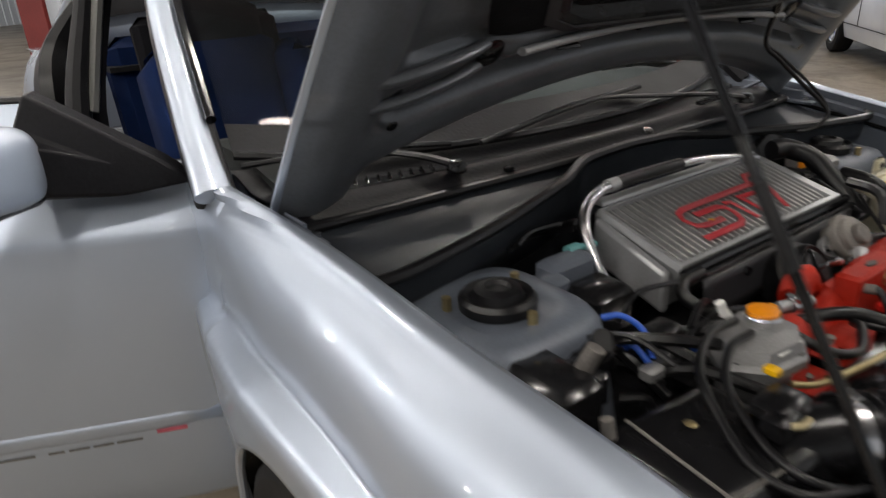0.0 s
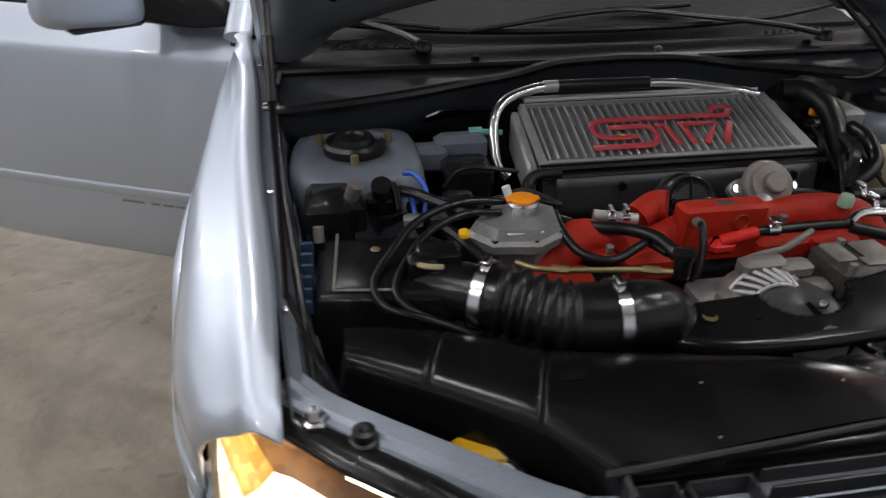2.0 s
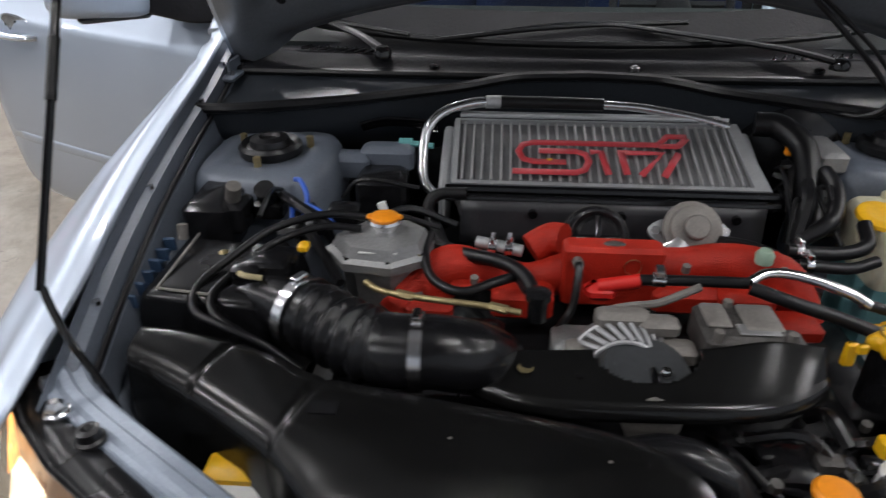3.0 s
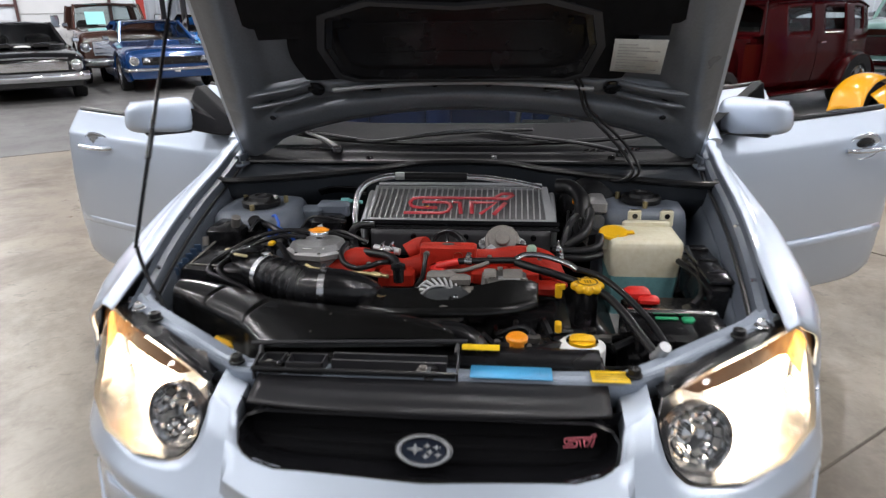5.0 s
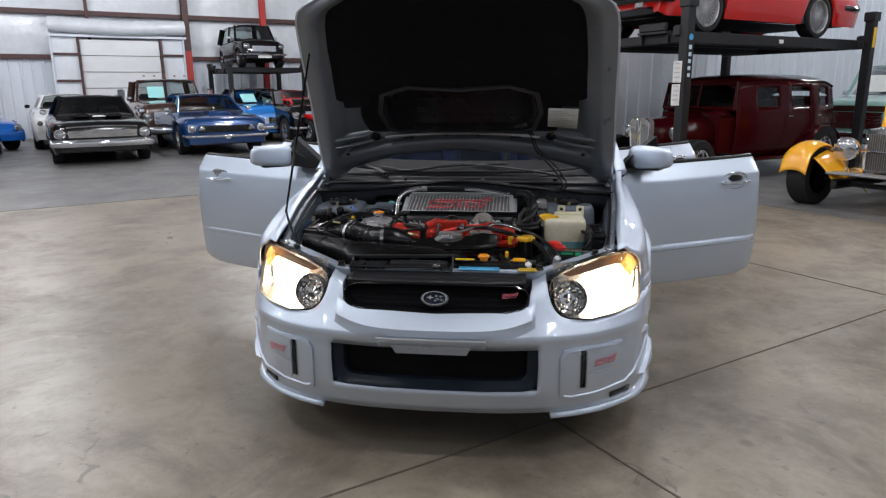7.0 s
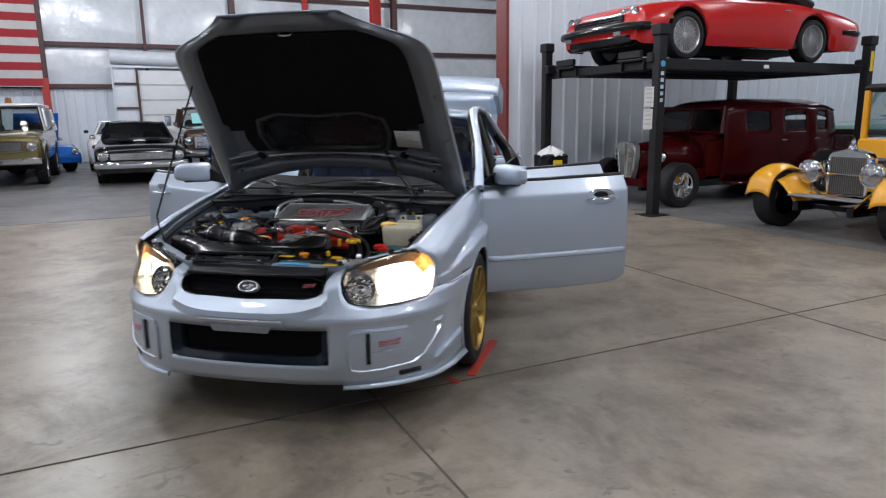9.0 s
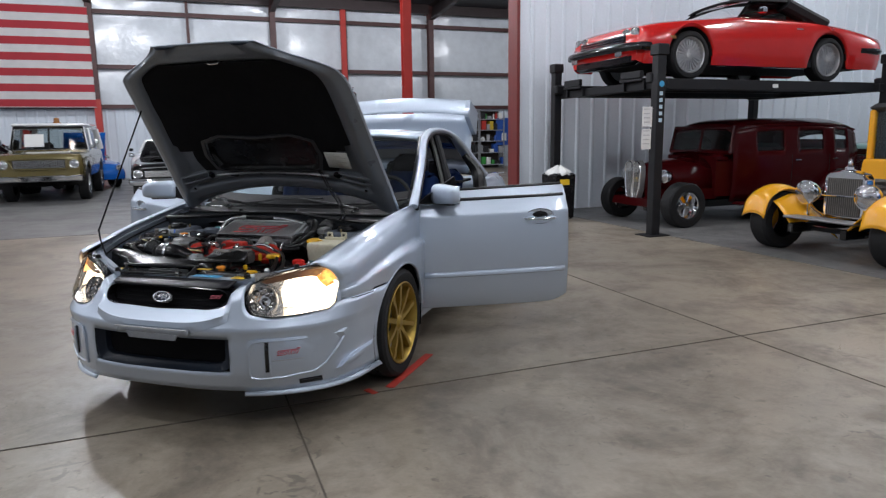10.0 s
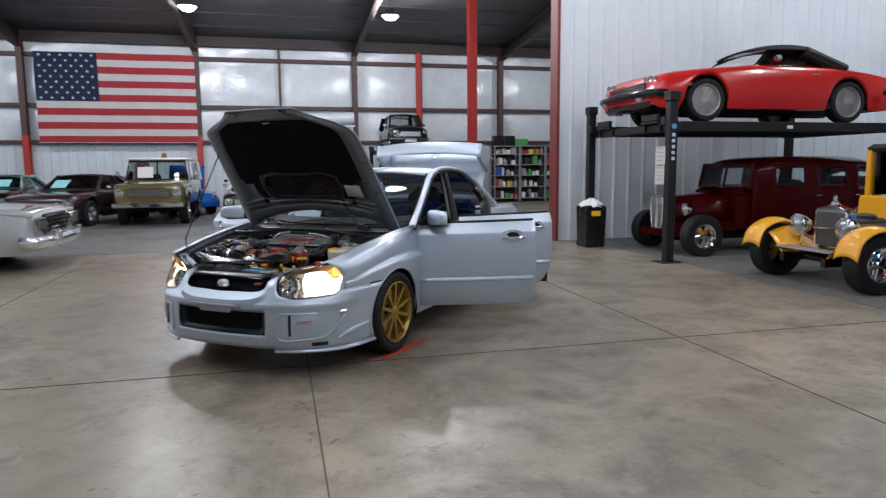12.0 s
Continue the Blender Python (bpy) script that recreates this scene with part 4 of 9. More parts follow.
def hood_pt(x, d, h=0.0):
    """x across, d along the hood from its hinge line, h towards the engine below its skin."""
    n = Vector((0, -math.sin(HA), -math.cos(HA)))
    d += (.01 + .15 * (1 - (x / .765) ** 2)) * max(0, 1 - d / .55)
    return HH + Vector((x, -d * math.cos(HA), d * math.sin(HA))) + n * h


HW = [(0, .765), (.10, .762), (.5, .735), (.90, .705), (.99, .675), (1.05, .585), (1.11, .455), (1.17, .36), (1.215, .31)]


def hood_crown(x, d):
    """Sag of the skin from its middle towards the edges."""
    return .045 * (x / .73) ** 2 + .12 * max(0, (d - .86) / .36) ** 1.6


def hood():
    ds = [0, .02, .08, .2, .35, .5, .65, .8, .9, .95, .99, 1.02, 1.05, 1.08, 1.11, 1.14, 1.17, 1.195, 1.215]
    fs = lin(-1, 1, 31)
    def skin(d, f):
        x = f * ease(d, HW)
        return hood_pt(x, d - .030 * abs(f) ** 6 * max(0, 1 - d / .12), hood_crown(x, d))
    g = G().surf(skin, ds, fs)
    # scoop blister on the upper face
    ho = part("hood", g, SILVER, car, "raised silver hood with a scoop, black liner beneath", solid=.004)
    def scoop(a, b):
        w = .26 - .03 * b
        hgt = .085 * (1 - b) ** .7 * max(0, 1 - (abs(a)) ** 4)
        return hood_pt(a * w, .62 - .42 * b, -hgt + .003)
    part("hood_scoop", G().surf(scoop, lin(-1, 1, 17), lin(0, 1, 7)), SILVER, ho, "hood air scoop", solid=.006)
    # inner frame: perimeter and cross ribs, painted
    g = G()
    def frame_h(d, f):
        w = ease(d, HW)
        x = abs(f) * w
        edge = max(0, 1 - ((w - x) / .035) ** 2) if w - x < .035 else 0
        side = math.exp(-((w - x - .09) / .055) ** 4)
        rear = math.exp(-((d - .09) / .06) ** 4) * (1 if x < w - .05 else .3)
        cross = math.exp(-((d - .225) / .030) ** 6) * (1 if x < .42 else .6)
        valley = .45 * math.exp(-((d - .155) / .014) ** 4)
        front = math.exp(-((d - 1.13) / .05) ** 4)
        opening = math.exp(-((x - .36) / .035) ** 4) * math.exp(-((d - .48) / .22) ** 6) * .5
        v = max(side, max(rear, cross) - valley, front, opening)
        return .008 + .034 * v * (1 - edge)
    ds2 = [.005, .02] + lin(.04, .30, 34) + lin(.31, 1.18, 40) + [1.195, 1.208]
    fs2 = lin(-.985, .985, 61)
    g.surf(lambda d, f: skin(d, f) + Vector((0, -math.sin(HA), -math.cos(HA))) * frame_h(d, f), ds2, fs2, skip=lambda d, f: abs(f) * ease(d, HW) < .33 and .27 < d < .58)
    part("hood_frame", g, HOODUNDER, ho, "grey painted inner frame of the hood", sharp=45)
    # liner pad over the front two thirds
    def liner(d, f):
        w = ease(d, HW)
        x = f * (w - .115 if d > .5 else w - .15)
        b = .047 + .008 * noise.noise((x * 6, d * 6, 1)) * .6
        e = max(abs(f) ** 10, ((d - .80) / .36) ** 10 if d > .8 else 0)
        return hood_pt(x, d, hood_crown(x, d) + b - .03 * min(1, e))
    part("hood_liner", G().surf(liner, lin(.50, 1.09, 30), lin(-1, 1, 33), skip=lambda d, f: abs(f) < .52 and d < .575), HOODLINER, ho, "matt black insulating hood liner")
    part("hood_liner_side", G().surf(lambda d, f: hood_pt((.42 + .14 * f), d, hood_crown(.5, d) + .046), lin(.47, .53, 4), lin(0, 1, 6)), HOODLINER, ho)
    part("hood_liner_side", G().surf(lambda d, f: hood_pt(-(.42 + .14 * f), d, hood_crown(.5, d) + .046), lin(.47, .53, 4), lin(0, 1, 6)), HOODLINER, ho)
    # air duct to the intercooler
    ring = [(x * 1.1, .425 + (d - .425) * 1.22) for x, d in ((-.33, .31), (-.28, .285), (.28, .285), (.33, .31), (.36, .42), (.34, .53), (.22, .565), (.0, .55), (-.22, .565), (-.34, .53), (-.36, .42))]
    g = G().rings([[hood_pt(x, d, .04) for x, d in ring], [hood_pt(x * .98, .425 + (d - .425) * .97, .062) for x, d in ring], [hood_pt(x * .90, .425 + (d - .425) * .86, .064) for x, d in ring], [hood_pt(x * .86, .425 + (d - .425) * .78, .02) for x, d in ring], [hood_pt(x * .8, .425 + (d - .425) * .7, .0) for x, d in ring]], caps=True)
    du = part("scoop_duct", g, PLASTIC, ho, "black plastic duct under the scoop", sharp=30)
    part("duct_rim", G().rings([[hood_pt(x * k, .425 + (d - .425) * q, h) for x, d in ring] for k, q, h in ((1.0, 1.0, .045), (1.01, 1.01, .064), (.955, .95, .067), (.945, .94, .055))]), DUCTRIM, du, "grey rim of the duct", sharp=30)
    part("duct_ledge", G().rings([[hood_pt(x, d, h) for d, h in ((.405, .020), (.412, .036), (.448, .036), (.455, .020))] for x in (-.285, -.27, .27, .285)], caps=True), DUCTRIM, du, "dark ledge across the duct")
    for d in (.36, .50):
        part("duct_vane", G().tube([hood_pt(x, d, .035) for x in (-.26, 0, .26)], .008, 6, 2, flat=.6), PLASTIC, du)
    # cross rail at the foot of the duct, black lobes of the liner beside it
    part("rail", G().tube([hood_pt(x, .222 - .008 * (1 - (x / .38) ** 2), .050 + hood_crown(x, .22)) for x in lin(-.385, .385, 13)], .0105, 10, 2, flat=.7), RAILPAINT, ho, "pale grey cross rail")
    part("rail_slot", G().box(0, 0, 0, .055, .016, .006, .002, Matrix.Translation(hood_pt(-.27, .196, .046 + hood_crown(.27, .2))) @ Matrix.Rotation(HA, 4, "X")), GLOSSBLK, ho)
    part("rail_slot", G().box(0, 0, 0, .055, .016, .006, .002, Matrix.Translation(hood_pt(.27, .196, .046 + hood_crown(.27, .2))) @ Matrix.Rotation(HA, 4, "X")), GLOSSBLK, ho)
    for s in (1, -1):
        part("hood_liner_lobe", G().surf(lambda d, f: hood_pt(s * (.345 + (.115 + .03 * math.sin((d - .27) * 12)) * f), d, hood_crown(.42, d) + .048 - .012 * f ** 6), lin(.275, .52, 12), lin(0, 1, 9)), HOODLINER, ho, "black liner beside the duct")
        for d in (.200, .252):
            part("ridge", G().tube([hood_pt(s * x, d, .030 + .014 * math.sin(math.pi * (x - .455) / .20) ** .5 + hood_crown(x, d)) for x in lin(.456, .654, 9)], .011, 10, 2, flat=.8), HOODUNDER, ho, "pressed ridge in the hood frame")
    part("sticker", G().surf(lambda a, b: hood_pt(.420 + .140 * a, .325 + .135 * b, hood_crown(.5, .3) + .052), [0, 1], [0, 1]), mat_sticker, ho, "pale specification sticker with faint print", solid=.002)
    for k in range(9):
        part("sticker_line", G().surf(lambda a, b: hood_pt(.432 + (.112 - .03 * (k % 3)) * a, .338 + .0125 * k + .004 * b, hood_crown(.5, .3) + .0545), [0, 1], [0, 1]), mat_faint, ho)
    part("hood_latch", G().box(*hood_pt(0, 1.10, .06), .09, .03, .06, .006).tube([hood_pt(-.03, 1.10, .06), hood_pt(-.03, 1.09, .11), hood_pt(.03, 1.09, .11), hood_pt(.03, 1.10, .06)], .005, 6, 4), STEEL, ho, "steel hood latch striker")
    for s in (1, -1):
        part("frame_hole", G().lathe([(.026, 0), (.022, .002), (.0001, .002)], 20, Matrix.Translation(hood_pt(s * .44, .225, .052)) @ (Vector((0, -math.sin(HA), -math.cos(HA)))).to_track_quat("Z", "Y").to_matrix().to_4x4()), GLOSSBLK, ho, "round hole in the hood frame")
        part("hinge_arm", G().tube([(s * .70, 1.30, .90), (s * .705, 1.24, .93), hood_pt(s * .69, .06, .05), hood_pt(s * .68, .18, .05)], .012, 8, 4, flat=.4), BAYGREY, ho, "hood hinge arm")
        for hx, hd, hr in ((.08, .190, .006), (.60, .14, .010)):
            part("frame_hole", G().lathe([(hr, .001), (hr * .8, .003), (.0001, .003)], 14, Matrix.Translation(hood_pt(s * hx, hd, hood_crown(hx, hd) + .041)) @ Matrix.Diagonal((1.6 if hx < .25 else 1, 1, 1, 1)) @ (Vector((0, -math.sin(HA), -math.cos(HA)))).to_track_quat("Z", "Y").to_matrix().to_4x4()), GLOSSBLK, ho)
        part("rubber_stop", G().cyl(hood_pt(s * .60, .20, .03), hood_pt(s * .60, .20, .055), .012, 10), RUBBER, ho)
    # washer hose from body to hood, loose
    part("washer_hose", G().tube([(.40, 1.03, .885), (.467, .957, .886), (.500, .938, .915), (.490, .950, .945), (.455, .985, .990), (.400, 1.015, 1.045), (.364, 1.035, 1.085), hood_pt(.33, .255, .058), hood_pt(.26, .27, .05)], .0050, 8, 6), RUBBER, ho, "thin black washer hose")
    part("washer_hose", G().tube([(.41, 1.03, .885), (.482, .965, .884), (.518, .945, .912), (.508, .957, .950), (.470, .990, 1.000), (.412, 1.020, 1.052), (.374, 1.040, 1.090), hood_pt(.34, .265, .058), hood_pt(.27, .28, .05)], .0040, 8, 6), RUBBER, ho)

hood()
rod = part("prop_rod", G().tube([(-.600, .300, .69), (-.622, .312, .752), (-.648, .314, .82), (-.666, .325, .880), (-.668, .338, .905), (-.666, .50, 1.17), (-.663, .68, 1.466), (-.662, .735, 1.556)], .0046, 8, 5), GLOSSBLK, car, "black hood prop rod")
part("rod_sleeve", G().cyl((-.667, .430, 1.056), (-.6665, .466, 1.115), .0062, 10), RUBBER, rod, "rubber grip on the prop rod")
part("rod_ferrule", G().cyl((-.667, .466, 1.115), (-.6665, .485, 1.146), .0050, 10), SATIN, rod, "dark ferrule on the prop rod")


# ---- cowl, windscreen and cabin shell ----
def ws(a, b):
    """Windscreen: a across from -1 to 1, b upwards from 0 to 1."""
    x0, y0, z0 = .745 * a, 1.215 + .17 * a * a, .945 + .03 * a ** 4
    x1, y1, z1 = .615 * a, 1.97 + .02 * a * a, 1.392 - .030 * a * a
    k = b
    return Vector((x0 + (x1 - x0) * k, y0 + (y1 - y0) * k, z0 + (z1 - z0) * k + .03 * math.sin(math.pi * k)))


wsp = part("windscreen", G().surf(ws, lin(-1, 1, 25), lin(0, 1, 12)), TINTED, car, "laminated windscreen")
wsp.visible_shadow = False
part("screen_band", G().surf(lambda a, b: ws(a, b) + Vector((0, -.003, .003)), lin(-1, 1, 25), [.0, .03, .06, .095]), COWL, car, "black lower band of the windscreen")
part("windscreen_seal", G().tube([ws(a, 0) + Vector((0, -.006, .002)) for a in lin(-1, 1, 13)], .008, 6, 2), RUBBER, car)


def roof_pt(a, y):
    w = ease(y, [(1.98, .615), (2.3, .600), (2.7, .58), (3.0, .555), (3.10, .54)])
    z = ease(y, [(1.98, 1.385), (2.15, 1.415), (2.45, 1.428), (2.8, 1.41), (3.10, 1.36)])
    return Vector((a * w, y, z - .035 * abs(a) ** 2.4))


part("roof", G().surf(roof_pt, lin(-1, 1, 21), lin(1.98, 3.10, 14)), SILVER, car, "silver roof panel", solid=.02)
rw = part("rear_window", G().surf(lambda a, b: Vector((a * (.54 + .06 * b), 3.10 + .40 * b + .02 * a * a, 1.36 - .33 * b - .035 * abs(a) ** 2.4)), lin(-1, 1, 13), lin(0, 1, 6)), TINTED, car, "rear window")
rw.visible_shadow = False


def side_shell(s):
    # A pillar, roof rail, C pillar as one swept frame; B pillar; sill
    A = [Vector((s * .818, 1.29, .940)), Vector((s * .798, 1.41, 1.030)), Vector((s * .745, 1.66, 1.19)), Vector((s * .668, 1.95, 1.345)), Vector((s * .615, 2.30, 1.405)), Vector((s * .592, 2.75, 1.388)), Vector((s * .600, 3.05, 1.30)), Vector((s * .675, 3.32, 1.10)), Vector((s * .72, 3.44, 1.0))]
    pl = part("pillar_frame", G().tube(A, .036, 12, 7, flat=.62, rs=[.032, .027, .026, .028, .034, .036, .05, .06, .06]), SILVER, car, "silver windscreen pillar and roof rail", sharp=60)
    part("pillar_trim", G().tube([p + Vector((-s * .022, .026, -.014)) for p in A[:8]], .026, 8, 6), TRIMDARK, pl, "dark inner pillar trim")
    part("door_seal", G().tube([p + Vector((s * .012, .030, -.020)) for p in A[:8]], .012, 8, 6), RUBBER, pl, "black rubber door seal")
    part("drip_trim", G().tube([p + Vector((-s * .03, -.012, .012)) for p in A[1:4]], .010, 8, 6), GLOSSBLK, pl, "black windscreen side trim")
    e = Vector((-.075, .13, 0)) if s < 0 else Vector((0, 0, 0))
    B = [e + p for p in (Vector((s * .755, 2.24, .30)), Vector((s * .765, 2.27, .60)), Vector((s * .755, 2.30, .92)), Vector((s * .67, 2.36, 1.20)), Vector((s * .615, 2.39, 1.36)))]
    part("centre_pillar", G().tube(B, .055, 10, 5, flat=.7, up=(1, 0, 0), rs=[.08, .07, .05, .036, .036]), TRIMDARK, car, "dark centre pillar")
    part("pillar_cover", G().tube([p + Vector((-s * .035, .0, 0)) for p in B[2:]], .035, 8, 5, flat=.6, up=(1, 0, 0)), TRIMGREY, car, "grey centre pillar trim")
    part("seat_belt", G().tube([p + Vector((-s * .06, .02, 0)) for p in B[1:]], .02, 6, 4, flat=.12), SEATBLK, car, "black seat belt")
    g = G().rings([[Vector((s * x, y, z)) for x, z in ((.60, .38), (.72, .38), (.765, .355), (.80, .33), (.825, .25), (.815, .205), (.60, .20))] for y in lin(1.27, 3.05, 8)], caps=True)
    part("sill", g, SILVER, car, "silver door sill and side skirt", sharp=40)
    part("kick_plate", G().box(s * .72, 2.2, .385, .10, 1.5, .012, .003), ALU, car, "metal kick plate")
    # front door jamb
    g = G().rings([[Vector((s * x, y, z)) for x, y in ((.60, 1.44), (.74, 1.44), (.78, 1.40), (.80, 1.38))] for z in lin(.30, .93, 6)], closed=False)
    part("door_jamb", g, SILVER, car, "silver front door jamb", solid=.01)
    g = G().rings([[e + Vector((s * x, y, z)) for x, y in ((.715, 2.19), (.76, 2.19), (.785, 2.26), (.76, 2.33), (.715, 2.33))] for z in lin(.30, .875, 6)], closed=False)
    part("door_jamb", g, SILVER, car, "silver centre door jamb", solid=.01)
    # seal made far thicker than real, to darken the rear door opening
    seal = [Vector((s * .79, 2.88, .34)), Vector((s * .83, 2.93, .60)), Vector((s * .82, 2.96, .92)), Vector((s * .755, 3.08, 1.06)), Vector((s * .655, 3.06, 1.20))]
    part("rear_seal_fill", G().tube(seal, .05, 8, 5, rs=[.05, .055, .06, .05, .03]), RUBBER, car, "black rubber seal of the rear door opening, thickened to darken it")
    # rear quarter with arch
    ys = sorted(set(lin(2.98, RX - AR, 6) + [RX - AR * math.cos(a) for a in lin(.02, math.pi - .02, 24)] + lin(RX + AR, 4.33, 8)))
    cols = []
    for y in ys:
        zl = arch(y, RX, .25)
        top = ease(y, [(2.98, .96), (3.3, .985), (3.8, .995), (4.33, .97)])
        col = []
        for z in lin(top, zl, 14):
            w = ease(z, [(.2, .80), (.5, .845), (.66, .865), (.8, .85), (.93, .80), (1.0, .74)]) * ease(y, [(2.98, .965), (3.4, 1.0), (3.9, .985), (4.2, .93), (4.33, .86)])
            if y < 3.12:
                w = min(w, .86)
            col.append(Vector((s * w, y, z)))
        cols.append(col)
    part("rear_quarter", G().rings(cols, closed=False), SILVER, car, "silver rear quarter panel", sharp=50, solid=.006 * s)
    g = G().rings([[Vector((s * x, RX - (AR + .02) * math.cos(a), max(.2, AZ + (AR + .02) * math.sin(a)))) for a in lin(-.3, math.pi + .3, 18)] for x in (.45, .85)], closed=False)
    part("wheel_well", g, PLASTIC, car)
    g = G().surf(lambda a, b: Vector((s * (.60 + .14 * a), 3.30 + 1.0 * b, 1.0 - .02 * b)), [0, 1], lin(0, 1, 5))
    part("deck_side", g, SILVER, car, "silver deck beside the trunk", solid=.01)


both(side_shell)
# rear end
g = G().surf(lambda a, z: Vector((a * ease(z, [(.2, .72), (.5, .80), (.95, .70)]), 4.33 + .10 * (1 - a * a) - .02 * abs(z - .5), z)), lin(-1, 1, 17), lin(.22, .93, 8))
part("rear_bumper", g, SILVER, car, "silver rear bumper", solid=.01)
part("trunk_floor", G().box(0, 3.9, .50, 1.3, .9, .02), TRIMDARK, car, "dark trunk floor")
part("parcel_shelf", G().box(0, 3.28, .96, 1.2, .40, .02), TRIMDARK, car, "dark parcel shelf")
part("cabin_floor", G().box(0, 2.3, .26, 1.36, 2.0, .03), TRIMDARK, car, "dark carpeted cabin floor")
part("headliner", G().surf(lambda a, y: roof_pt(a * .96, y) - Vector((0, 0, .035)), lin(-1, 1, 9), lin(2.02, 3.08, 6)), TRIMGREY, car, "grey headliner")
# trunk lid, open, with its wing
TH, TA = Vector((0, 3.40, 1.02)), radians(74)


def lid(x, d, h=0.0):
    return TH + Vector((x, d * math.cos(TA) * 1.0, d * math.sin(TA))) + Vector((0, -math.sin(TA), math.cos(TA))) * h


tl = part("trunk_lid", G().surf(lambda a, d: lid(a * (.60 + .02 * d), d, .02 * (1 - a * a)), lin(-1, 1, 15), lin(0, .57, 7)).surf(lambda a, d: lid(a * .61, .57 + .01 * d, .02 * (1 - a * a) - .22 * d), lin(-1, 1, 15), lin(0, 1, 4)), SILVER, car, "open silver trunk lid", solid=.012)
def wing(a, t):
    ang = t * 2 * math.pi
    return lid(a * .64, .53 + .035 * (1 - a * a) + .078 * math.cos(ang), .27 + .016 * math.sin(ang) - .03 * math.cos(ang) + .02 * (1 - a * a))
part("wing_blade", G().surf(wing, lin(-1, 1, 17), lin(0, 1, 17)), SILVER, tl, "large silver rear wing")
for s in (1, -1):
    part("wing_end", G().rings([[lid(s * (.64 - k), d, h) for d, h in ((.36, .0), (.44, .29), (.60, .29), (.58, .0))] for k in (-.012, .035)], caps=True), SILVER, tl, "wing end plate", bevel=.008)
    part("tail_lamp", G().rings([[lid(s * (.38 + .22 * k), .505, -h - .05) for k, h in ((0, 0), (1, 0), (1, .12), (0, .12))], [lid(s * (.38 + .22 * k), .535, -h - .05) for k, h in ((0, 0), (1, 0), (1, .12), (0, .12))]], caps=True), REDPLASTIC, tl, "red tail lamp")
    part("trunk_hinge", G().tube([lid(s * .5, .1, -.03), lid(s * .5, -.05, -.06), (s * .5, 3.45, .85)], .012, 8, 4), BAYGREY, tl)


mat_print = mat("dark_print", (.17, .165, .16), .5, var=.2, scale=40, fine=200)


# ---- doors, frameless, windows down ----
CUPPAINT = mat("bright_handle_paint", (.66, .71, .78), .16, .85, var=.03, scale=4, fine=300, coat=.6)


